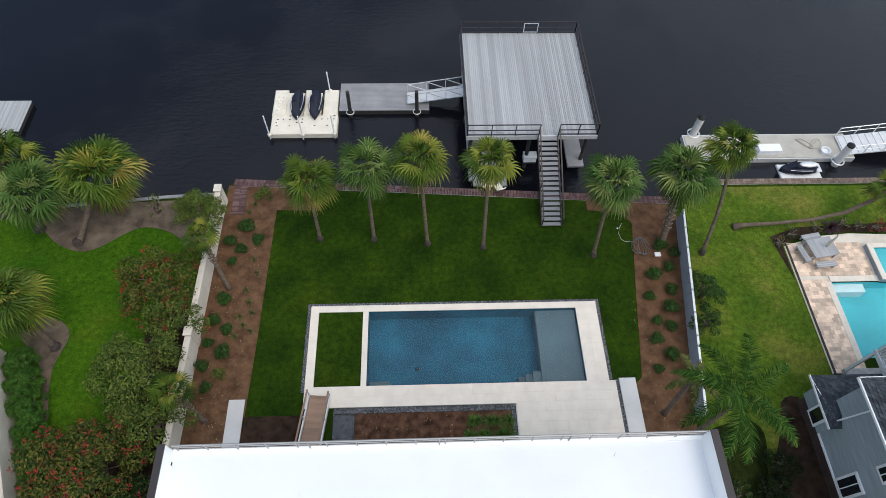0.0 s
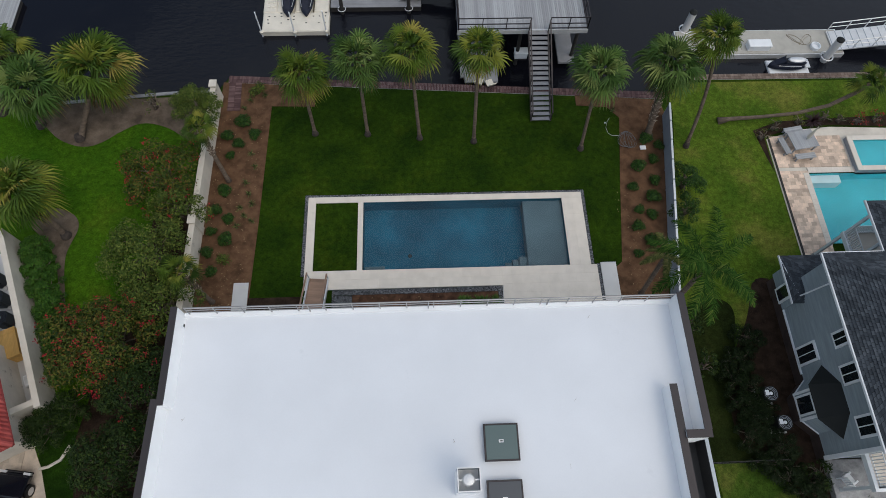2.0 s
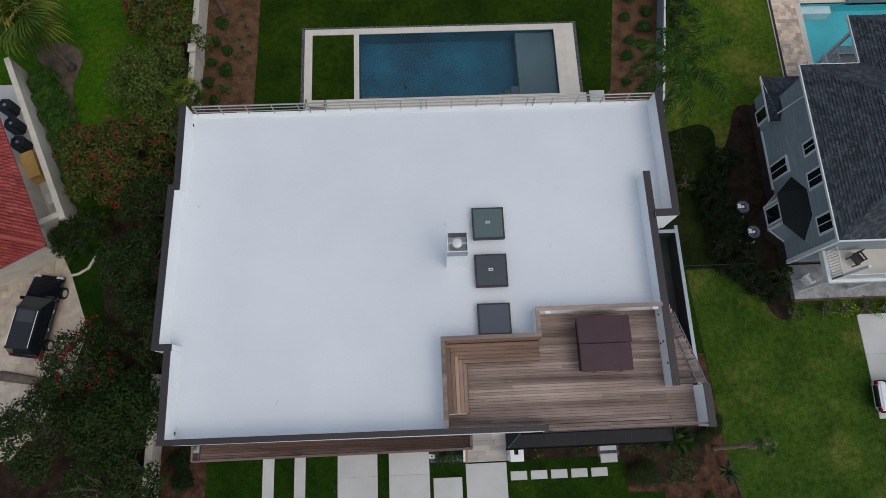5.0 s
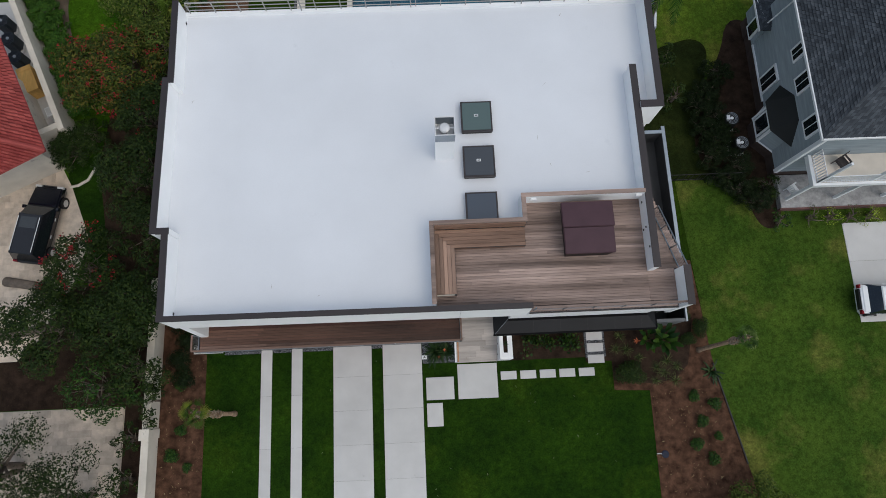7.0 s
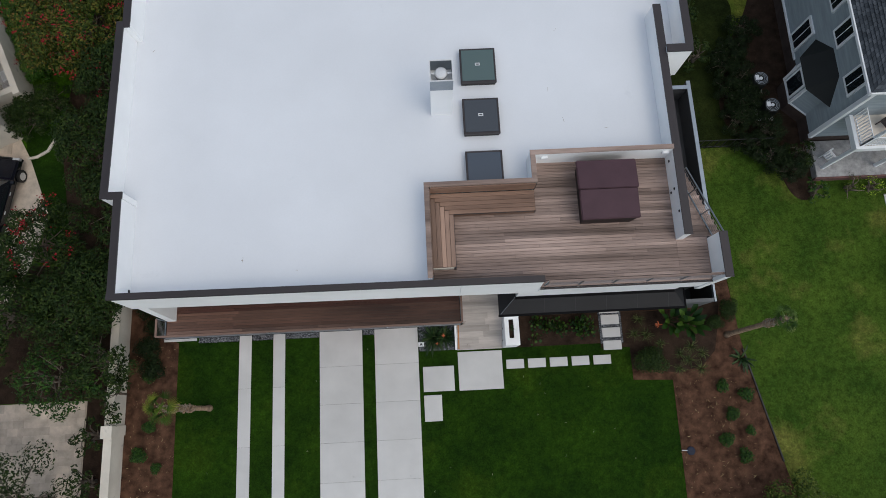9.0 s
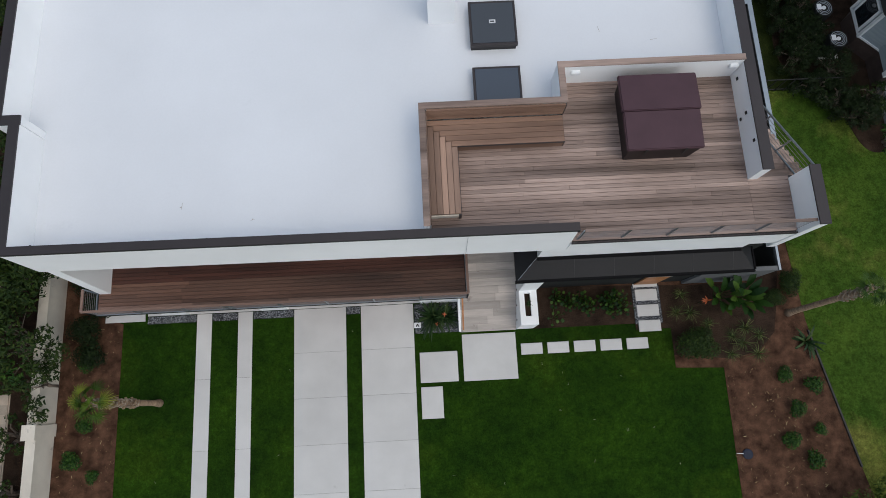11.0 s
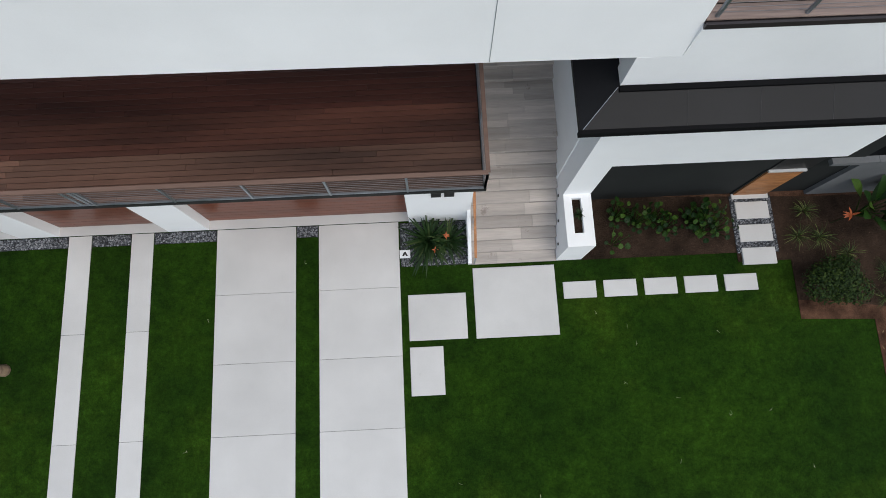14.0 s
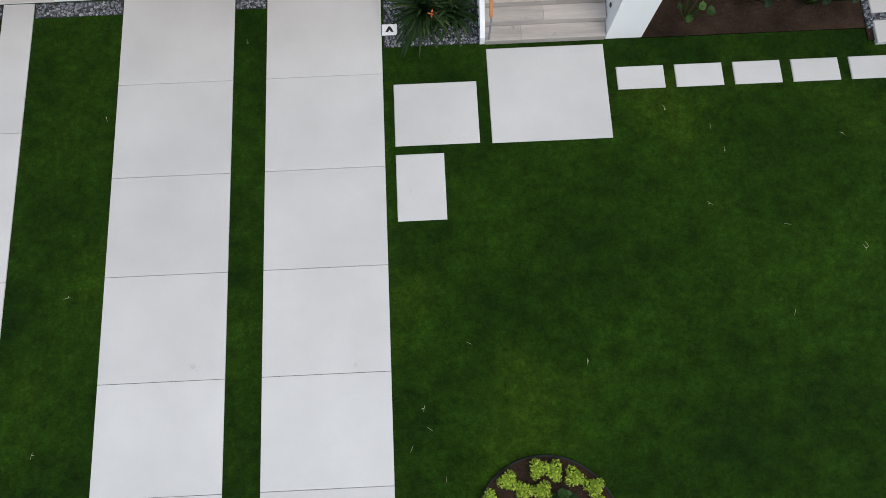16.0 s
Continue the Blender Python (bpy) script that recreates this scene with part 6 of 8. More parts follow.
masonry_wall("garden_wall_west", (-15.0, 5.0), (-14.87, 26.6), 1.7, 0.28, (10.3, 21.3), "cream stucco garden wall with square posts")
masonry_wall("garden_wall_front", (-16.0, -60.0), (-15.85, -6.0), 1.35, 0.32, (45.0, 38.0), "cream stucco garden wall with a square post")
fence = thing("fence_east", "grey panel fence along the garden", "fence", kind="structure")
fp, fq = Vector((16.15, 9.5, 0)), Vector((18.35, 24.2, 0))
for k in range(9):
    a, b = fp.lerp(fq, k / 9), fp.lerp(fq, (k + 1) / 9 - 0.004)
    bm = bmesh.new()
    beam(bm, (a.x, a.y, 0.75), (b.x, b.y, 0.75), 0.06, 1.5)
    part("fence_panel", bm, GREYWALL, fence)
    bm = bmesh.new()
    beam(bm, (a.x, a.y, 0), (a.x, a.y, 1.58), 0.11, 0.11, (0, 1, 0))
    part("fence_post", bm, GREYWALL, fence)
    bm = bmesh.new()
    beam(bm, (a.x, a.y, 1.53), (b.x, b.y, 1.53), 0.14, 0.05)
    part("fence_cap", bm, ALU, fence)
low = thing("fence_low", "low black metal fence across the side yard", "fence", kind="structure")
for k in range(18):
    bm = bmesh.new()
    x = 13.05 + k * 0.45
    beam(bm, (x, -0.72, 0), (x, -0.72, 1.2), 0.04, 0.04, (0, 1, 0))
    part("fence_post", bm, BLACK, low)
for z in (0.2, 1.15):
    bm = bmesh.new()
    beam(bm, (13.0, -0.72, z), (20.8, -0.72, z), 0.04)
    part("fence_bar", bm, BLACK, low)
edging = thing("lawn_edging", "dark edging strip between bed and lawn", "edging", kind="structure")
bm = bmesh.new()
beam(bm, (17.5, -12.4, 0.05), (18.75, -18.3, 0.05), 0.07, 0.12)
part("edging_board", bm, PILING, edging)
bulk = thing("bulkhead_west", "weathered timber bulkhead along the water", "bulkhead", kind="structure")
bpts = [(-15.2, 27.1), (-19, 26.9), (-23, 26.5), (-31, 25.8), (-60, 25.7)]
for a, b in zip(bpts, bpts[1:]):
    bm = bmesh.new()
    beam(bm, (*a, -1.3), (*b, -1.3), 0.15, 2.6)
    part("bulkhead_board", bm, PILING, bulk)
    bm = bmesh.new()
    beam(bm, (*a, 0.05), (*b, 0.05), 0.26, 0.08)
    part("cap_board", bm, DOCKWOOD, bulk)

# ---- the boathouse ----
boat = thing("boathouse", "open boathouse with a grey timber roof terrace on dark piles", "boathouse")
bm = bmesh.new()
box(bm, 3.0, 12.72, 29.93, 41.3, 2.62, 2.94)
part("deck_frame", bm, DOCKWOOD, boat)
part("fascia", slab(2.97, 12.75, 29.87, 29.925, 2.6, 2.98), ALU, boat, "pale edge board")
for x in (3.4, 7.9, 12.3):
    for y in (30.6, 35.5, 40.8):
        bm = bmesh.new()
        tube(bm, [(x, y, -4.4), (x, y, 2.7)], 0.15, 10)
        part("pile", bm, PILING, boat)
for a in ((3.3, 5.0, 28.6, 41.0), (11.2, 12.5, 29.9, 41.0), (5.0, 11.2, 39.6, 41.0), (5.0, 6.5, 29.9, 33.5)):
    part("lower_dock", slab(*a, -0.75, -0.55, 0.02), DOCKWOOD, boat, "grey lower dock")
part("gangway", slab(3.6, 6.2, 27.9, 30.6, -0.5, -0.35, 0.02), DOCKWOOD, boat)


def rail_run(parent, pts, z, h, spacing, mat, bar=0.05, rails=(1.0, 0.12)):
    for p, q in zip(pts, pts[1:]):
        p, q = Vector((*p, z)), Vector((*q, z))
        n = max(1, round((q - p).length / spacing))
        for k in range(n + 1):
            c = p.lerp(q, k / n)
            b = bmesh.new()
            beam(b, c, c + Vector((0, 0, h)), bar, bar, (0, 1, 0))
            part("rail_post", b, mat, parent)
        for f in rails:
            b = bmesh.new()
            beam(b, p + Vector((0, 0, h * f)), q + Vector((0, 0, h * f)), bar)
            part("rail_bar", b, mat, parent)


rail_run(boat, [(8.35, 29.95), (3.04, 29.95), (3.04, 41.25), (12.68, 41.25), (12.68, 29.95), (9.8, 29.95)], 2.98, 1.12, 1.6, CAP, 0.06, (1.0, 0.5, 0.1))
for a in ((8.3, 9.5, 3.95, 4.0), (8.3, 9.5, 3.1, 3.15), (8.3, 8.36, 3.15, 3.95), (9.44, 9.5, 3.15, 3.95)):
    part("gate_bar", slab(a[0], a[1], 41.2, 41.24, a[2], a[3]), ALU, boat)
bst = thing("boathouse_stairs", "straight grey timber stairs from the lawn to the boathouse terrace", "stairs")
for k in range(18):
    f = k / 17
    y, z = 23.95 + (29.75 - 23.95) * f, 0.14 + (2.78 - 0.14) * f
    part("tread", slab(8.36, 9.7, y - 0.15, y + 0.15, z, z + 0.05, 0.01), DOCKWOOD, bst)
    part("riser", slab(8.38, 9.68, y + 0.13, y + 0.15, z - 0.12, z), CAP, bst)
for x in (8.3, 9.76):
    bm = bmesh.new()
    beam(bm, (x, 23.8, 0.05), (x, 29.9, 2.83), 0.08, 0.28)
    part("stringer", bm, CAP, bst)
    bm = bmesh.new()
    beam(bm, (x, 23.8, 1.05), (x, 29.9, 3.95), 0.09, 0.06)
    part("hand_rail", bm, CAP, bst)
    for k in range(6):
        f = k / 5
        bm = bmesh.new()
        beam(bm, (x, 23.85 + 6.0 * f, 0.0 + 2.8 * f), (x, 23.85 + 6.0 * f, 1.05 + 2.85 * f), 0.07, 0.07, (0, 1, 0))
        part("rail_post", bm, CAP, bst)
cab = thing("dock_box", "white fibreglass dock box on the lower dock", "dock box", "", "", (8.2, 30.6, -0.55))
part("box_body", slab(-0.5, 0.5, -0.3, 0.3, 0, 0.55, 0.03), TRIM, cab)
part("lid", slab(-0.53, 0.53, -0.33, 0.33, 0.55, 0.62, 0.03), TRIM, cab)
part("box_stand", slab(-0.48, 0.48, -0.28, 0.28, -0.2, 0.0), CAP, cab)


def folding_chair(at, turn):
    c = thing("beach_chair", "folded pale canvas chair with dark legs on the sea wall", "chair", "chairs on the sea wall", "", at, turn)
    part("seat", slab(-0.28, 0.28, -0.3, 0.3, 0.3, 0.35, 0.01), BONE, c)
    bm = bmesh.new()
    prism(bm, [(0.28, 0.33), (0.34, 0.33), (0.62, 0.85), (0.56, 0.87)], -0.28, 0.28, 0)
    part("backrest", bm, BONE, c)
    for x in (-0.26, 0.26):
        for p, q in (((x, -0.3, 0.0), (x, 0.3, 0.33)), ((x, 0.3, 0.0), (x, -0.3, 0.33))):
            bm = bmesh.new()
            beam(bm, p, q, 0.04)
            part("leg", bm, CAP, c)
    return c


folding_chair((5.4, 27.15, 0.09), 200)
folding_chair((4.6, 27.3, 0.09), 160)

# ---- floating docks ----
dock = thing("floating_dock", "grey boarded floating dock beside the boathouse", "dock")
part("float", slab(-7.2, 0.4, 36.5, 39.7, -1.7, -1.08), PILING, dock)
for k in range(22):
    y = 36.5 + k * 0.1455
    part("dock_board", slab(-7.2, 0.4, y, y + 0.138, -1.08, -1.02, 0.004), DOCKWOOD, dock)
for x, y in ((-6.25, 36.3), (-0.65, 36.3)):
    pl = thing("mooring_pile", "dark mooring pile with a hoop beside the dock", "pile", "mooring piles at the dock", "", (x, y, 0))
    bm = bmesh.new()
    tube(bm, [(0, 0, -4.4), (0, 0, 1.3)], [0.17, 0.15], 12)
    part("shaft", bm, PILING, pl)
    bm = bmesh.new()
    tube(bm, [(0.32 * math.cos(k * math.tau / 16), 0.32 * math.sin(k * math.tau / 16), -1.0) for k in range(17)], 0.035, 6, False)
    part("hoop", bm, ALU, pl)
gang = thing("gangway", "white aluminium gangway with truss rails to the floating dock", "gangway")
bm = bmesh.new()
prism(bm, [(-1.5, -0.95), (-1.5, -0.85), (3.4, 0.0), (3.4, -0.12)], 37.1, 38.3, 1)
part("walkway", bm, ALU, gang)
for y in (37.08, 38.32):
    for p, q in (((-1.4, y, 0.1), (3.4, y, 1.0)), ((-1.4, y, -0.85), (3.4, y, 0.0)), ((-1.4, y, -0.85), (-1.4, y, 0.1)), ((0.2, y, -0.55), (0.2, y, 0.4)), ((1.8, y, -0.3), (1.8, y, 0.7)), ((-1.4, y, 0.1), (0.2, y, -0.55)), ((0.2, y, 0.4), (1.8, y, -0.3)), ((1.8, y, 0.7), (3.4, y, 0.0))):
        bm = bmesh.new()
        beam(bm, p, q, 0.05)
        part("truss_bar", bm, ALU, gang)

jetdock = thing("jet_ski_dock", "bone plastic drive-on dock for two jet skis", "dock")
bm = bmesh.new()
box(bm, -12.72, -7.25, 33.92, 35.99, -1.65, -0.98, 0.08)
for x0, x1 in ((-12.75, -11.6), (-10.15, -9.7), (-8.55, -7.32)):
    box(bm, x0, x1, 36.0, 38.95, -1.65, -0.98, 0.08)
part("platform", bm, BONE, jetdock)
for k in range(2):
    x = -11.6 + k * 1.5
    part("cradle", slab(x, x + 1.4, 36.0, 38.6, -1.65, -1.0, 0.05), BONE, jetdock)
rnd = random.Random(12)
for i in range(10):
    for j in range(4):
        if rnd.random() < 0.5:
            x, y = -12.3 + i * 0.52 + rnd.uniform(-0.05, 0.05), 34.75 + j * 0.36
            part("lug", slab(x, x + rnd.uniform(0.09, 0.16), y, y + 0.09, -0.98, -0.955, 0.01), BLACK, jetdock)
for x in (-12.3, -11.9):
    for j in range(4):
        bm = lathe(bmesh.new(), [(0.16, -0.98), (0.14, -0.93), (0.05, -0.9)], 10, (x, 36.6 + j * 0.5, 0))
        part("roller", bm, BONE, jetdock)
for x, y in ((-12.68, 33.84), (-10.0, 33.8), (-7.42, 33.88), (-8.05, 38.75)):
    bm = bmesh.new()
    tube(bm, [(x, y, -4.4), (x - 0.05, y, 1.15)], 0.055, 8)
    part("guide_pole", bm, TRIM, jetdock)
    part("pole_collar", lathe(bmesh.new(), [(0.16, -1.1), (0.17, -0.9), (0.08, -0.85)], 12, (x, y, 0)), BONE, jetdock)


def jet_ski(at, turn, label, cover=True):
    j = thing("jet_ski", label, "jet ski", "", "", at, turn)
    bm = bmesh.new()
    rings = []
    for k in range(13):
        f = k / 12
        y = -1.55 + 3.1 * f
        w = 0.56 * max(0.0, 1 - abs(2 * f - 1) ** 3) ** 0.6 * (1 - 0.5 * max(0, f - 0.5)) + 0.03
        h = 0.42 + 0.12 * math.sin(f * math.pi)
        rings.append([bm.verts.new(p) for p in ((-w * 0.6, y, 0), (-w, y, h * 0.5), (-w * 0.66, y, h), (w * 0.66, y, h), (w, y, h * 0.5), (w * 0.6, y, 0))])
    for a, b in zip(rings, rings[1:]):
        for k in range(6):
            bm.faces.new((a[k], a[(k + 1) % 6], b[(k + 1) % 6], b[k]))
    bm.faces.new(rings[0][::-1]), bm.faces.new(rings[-1])
    part("hull", bm, NAVY, j, smooth=True)
    bm = bmesh.new()
    rings = []
    for k in range(9):
        f = k / 8
        y = -1.3 + 1.7 * f
        w = 0.2 + 0.05 * math.sin(f * math.pi)
        z = 0.62 + 0.2 * math.sin(f * math.pi * 0.9)
        rings.append([bm.verts.new(p) for p in ((-w * 1.3, y, 0.42), (-w, y, z), (w, y, z), (w * 1.3, y, 0.42))])
    for a, b in zip(rings, rings[1:]):
        for k in range(4):
            bm.faces.new((a[k], a[(k + 1) % 4], b[(k + 1) % 4], b[k]))
    bm.faces.new(rings[0][::-1]), bm.faces.new(rings[-1])
    part("seat", bm, NAVY, j, smooth=True)
    if not cover:
        pad = bmesh.new()
        lathe(pad, [(0.02, 0.70), (0.27, 0.72), (0.30, 0.80), (0.24, 0.87), (0.02, 0.89)], 18)
        for v in pad.verts:
            v.co.y = v.co.y * 2.6 - 0.55
        part("seat_pad", pad, ALU, j, "pale grey seat", smooth=True)
        part("rear_platform", slab(-0.42, 0.42, -1.75, -1.3, 0.30, 0.40, 0.04), ALU, j)
    part("cowl", prism(bmesh.new(), [(0.35, 0.45), (1.25, 0.4), (0.8, 0.72), (0.45, 0.95)], -0.26, 0.26, 0), NAVY, j)
    bm = bmesh.new()
    tube(bm, [(-0.4, 0.35, 0.9), (0, 0.5, 0.95), (0.4, 0.35, 0.9)], 0.035, 6)
    part("handlebar", bm, BLACK, j)
    for s in (-1, 1):
        bm = bmesh.new()
        tube(bm, [(s * 0.47, -0.9, 0.5), (s * 0.5, 0.0, 0.54), (s * 0.36, 0.9, 0.5)], 0.03, 5)
        part("side_stripe", bm, ALU, j)
    return j


jet_ski((-10.65, 36.95, -0.97), 180, "navy jet ski parked on the plastic dock")
jet_ski((-9.15, 36.95, -0.97), 180, "navy jet ski parked on the plastic dock")

# neighbouring docks
DOCKTOP = surface("beige_dock_concrete", (0.40, 0.385, 0.345), 0.85, var=0.12, size=0.9, fine=0.04, bump=0.2, depth=0.004, mottle=((0.30, 0.29, 0.26), 0.7, 0.64))
ROPE = surface("tan_rope", (0.24, 0.20, 0.14), 0.9, var=0.2, size=0.2)
ed = thing("floating_dock", "pale concrete floating dock with white edges", "dock")
part("float", slab(21.4, 35.2, 30.8, 33.45, -1.7, -1.05), ALU, ed)
part("dock_top", slab(21.5, 35.1, 30.9, 33.35, -1.05, -0.99, 0.01), DOCKTOP, ed)
for x, y in ((22.4, 33.6), (33.6, 30.5)):
    pl = thing("mooring_pile", "thick grey concrete pile with a dark top", "pile", "concrete piles at the dock", "", (x, y, 0))
    bm = bmesh.new()
    tube(bm, [(0, 0, -4.4), (0, 0, 0.8)], 0.3, 14)
    part("shaft", bm, CONCRETE, pl)
    part("pile_cap", lathe(bmesh.new(), [(0.31, 0.8), (0.31, 0.9), (0.1, 1.05)], 14), CHARCOAL, pl)
    bm = bmesh.new()
    tube(bm, [(0.48 * math.cos(k * math.tau / 16), 0.48 * math.sin(k * math.tau / 16), -1.0) for k in range(17)], 0.06, 6, False)
    part("hoop", bm, ALU, pl)
db = thing("dock_box", "long white fibreglass dock box", "dock box", "", "", (28.0, 31.5, -0.99))
part("box_body", slab(-0.9, 0.9, -0.35, 0.35, 0, 0.5, 0.04), TRIM, db)
part("lid", slab(-0.95, 0.95, -0.4, 0.4, 0.5, 0.58, 0.04), TRIM, db)
lift = thing("jet_ski_float", "white plastic float for a jet ski", "dock", "", "", (30.2, 29.6, -1.5))
part("float", slab(-1.6, 1.75, -0.6, 0.85, -0.15, 0.2, 0.06), TRIM, lift)
jet_ski((30.1, 29.75, -1.29), 90, "dark blue jet ski with a silver seat on a white float", False)
cord = thing("mooring_rope", "loose tan mooring rope lying on the dock", "rope")
bm = bmesh.new()
tube(bm, [(31.0 + 0.8 * math.sin(k * 0.23) + 0.03 * k, 32.3 + 0.55 * math.cos(k * 0.33), -0.97) for k in range(56)], 0.016, 5)
part("rope", bm, ROPE, cord)
bkt = thing("white_tub", "round white tub on the dock", "tub", "", "", (32.8, 31.4, -0.99))
part("tub_body", lathe(bmesh.new(), [(0.36, 0), (0.4, 0.3), (0.33, 0.31), (0.3, 0.1)], 16), TRIM, bkt)
eg = thing("gangway", "pale aluminium gangway with a grid floor", "gangway")
bm = bmesh.new()
prism(bm, [(34.2, -0.95), (34.2, -0.85), (42.0, 0.3), (42.0, 0.15)], 31.0, 33.0, 1)
part("walkway", bm, ALU, eg)
for k in range(14):
    bm = bmesh.new()
    x = 34.3 + k * 0.55
    beam(bm, (x, 31.05, -0.84 + k * 0.081), (x, 32.95, -0.84 + k * 0.081), 0.05, 0.03)
    part("floor_rib", bm, STEEL, eg)
for y in (31.0, 33.0):
    bm = bmesh.new()
    tube(bm, [(34.2, y, 0.1), (42.0, y, 1.3)], 0.04, 6)
    part("hand_rail", bm, ALU, eg)
    bm = bmesh.new()
    tube(bm, [(34.2, y, -0.35), (42.0, y, 0.8)], 0.03, 6)
    part("hand_rail", bm, ALU, eg)
    for k in range(6):
        x = 34.2 + k * 1.5
        z = -0.9 + (x - 34.2) * 0.15
        bm = bmesh.new()
        beam(bm, (x, y, z), (x, y, z + 1.05), 0.05, 0.05, (0, 1, 0))
        part("rail_post", bm, ALU, eg)
wd = thing("floating_dock", "weathered grey timber dock at the west", "dock")
part("float", slab(-40.0, -33.0, 34.5, 37.9, -1.7, -1.1), PILING, wd)
for k in range(24):
    x = -36.4 + k * 0.1455
    part("dock_board", slab(x, x + 0.138, 34.5, 37.9, -1.1, -1.03, 0.004), GREYWOOD, wd)
pl = thing("mooring_pile", "slim pale pile with a hoop at the dock", "pile", "", "", (-34.0, 34.2, 0))
bm = bmesh.new()
tube(bm, [(0, 0, -4.4), (0, 0, 0.2)], 0.12, 10)
part("shaft", bm, ALU, pl)
bm = bmesh.new()
tube(bm, [(0.3 * math.cos(k * math.tau / 16), 0.3 * math.sin(k * math.tau / 16), -1.0) for k in range(17)], 0.04, 6, False)
part("hoop", bm, ALU, pl)

# ---- the neighbouring house to the east ----
SOILBRICK = surface("stained_foundation_brick", (0.055, 0.036, 0.03), 0.9, var=0.35, size=0.6, fine=0.05, bump=0.4, depth=0.006)
nh = thing("neighbour_house", "slate-blue clapboard house with a dark shingle roof and white trim", "house")
bm = bmesh.new()
box(bm, 22.7, 40.0, -0.75, 9.4, 1.15, 6.95)
part("wall", bm, SLATE, nh)
part("side_wall", slab(22.6, 26.2, 8.2, 10.6, 1.15, 3.2), SLATE, nh)
part("foundation", slab(22.82, 39.9, -0.7, 9.39, 0.0, 1.149), SOILBRICK, nh, "dark brick foundation")
part("foundation", slab(22.75, 26.1, 9.391, 10.5, 0.0, 1.149), SOILBRICK, nh, "dark brick foundation")
bay = [(22.8, 3.8), (21.88, 2.9), (21.9, 1.42), (22.85, 0.5)]
part("bay_wall", prism(bmesh.new(), bay, 1.1, 3.2), SLATE, nh)
part("bay_base", prism(bmesh.new(), [(22.9, 3.7), (22.0, 2.85), (22.02, 1.47), (22.9, 0.6)], 0.0, 1.099), SOILBRICK, nh)
bm = bmesh.new()
ring = [bm.verts.new((x, y, 3.2)) for x, y in ((22.72, 4.2), (21.6, 3.1), (21.6, 1.2), (22.72, 0.05))]
apex = [bm.verts.new((22.72, 2.9, 4.4)), bm.verts.new((22.72, 1.3, 4.4))]
bm.faces.new((ring[0], ring[1], apex[0])), bm.faces.new((ring[1], ring[2], apex[1], apex[0])), bm.faces.new((ring[2], ring[3], apex[1])), bm.faces.new(ring[::-1]), bm.faces.new((ring[3], ring[0], apex[0], apex[1]))
part("bay_roof", bm, CHARCOAL, nh, "dark bay roof")
part("base_trim", slab(22.62, 22.7, 4.1, 8.2, 1.1, 1.22), TRIM, nh)
for p, q in zip(bay, bay[1:]):
    bm = bmesh.new()
    beam(bm, (*p, 1.14), (*q, 1.14), 0.08, 0.1)
    part("base_trim", bm, TRIM, nh)
for x, y in bay[1:3]:
    bm = bmesh.new()
    beam(bm, (x, y, 1.1), (x, y, 3.19), 0.14, 0.14, (0, 1, 0))
    part("corner_board", bm, TRIM, nh)
for y in (-0.75, ):
    part("corner_board", slab(22.6, 22.8, y - 0.08, y + 0.16, 1.15, 6.95), TRIM, nh)


def wall_window(y0, y1, z0, z1):
    w = part("window", slab(22.6, 22.7, y0, y1, z0, z1), TRIM, nh, "white framed sash window")
    ym = (y0 + y1) / 2
    for a, b in ((y0 + 0.14, ym - 0.03), (ym + 0.03, y1 - 0.14)):
        part("pane", slab(22.59, 22.597, a, b, z0 + 0.14, z1 - 0.14), PANE, w)
    return w


for a in ((4.5, 5.65, 1.3, 3.25), (4.65, 5.55, 4.9, 6.2), (2.65, 3.75, 4.7, 6.5), (-0.1, 1.05, 4.7, 6.5)):
    wall_window(*a)
w = part("window", slab(22.5, 22.6, 8.6, 9.6, 1.1, 2.9), TRIM, nh, "white framed sash window")
part("pane", slab(22.49, 22.497, 8.74, 9.46, 1.24, 2.76), PANE, w)
bw = part("window", slab(21.81, 21.88, 1.58, 2.74, 1.25, 2.85), TRIM, nh, "white framed bay window")
part("pane", slab(21.80, 21.809, 1.71, 2.61, 1.37, 2.73), PANE, bw)
bm = bmesh.new()
tube(bm, [(22.6, 8.0, 6.9), (22.45, 8.3, 3.5), (22.0, 10.8, 3.3)], 0.05, 6)
part("downspout", bm, TRIM, nh)


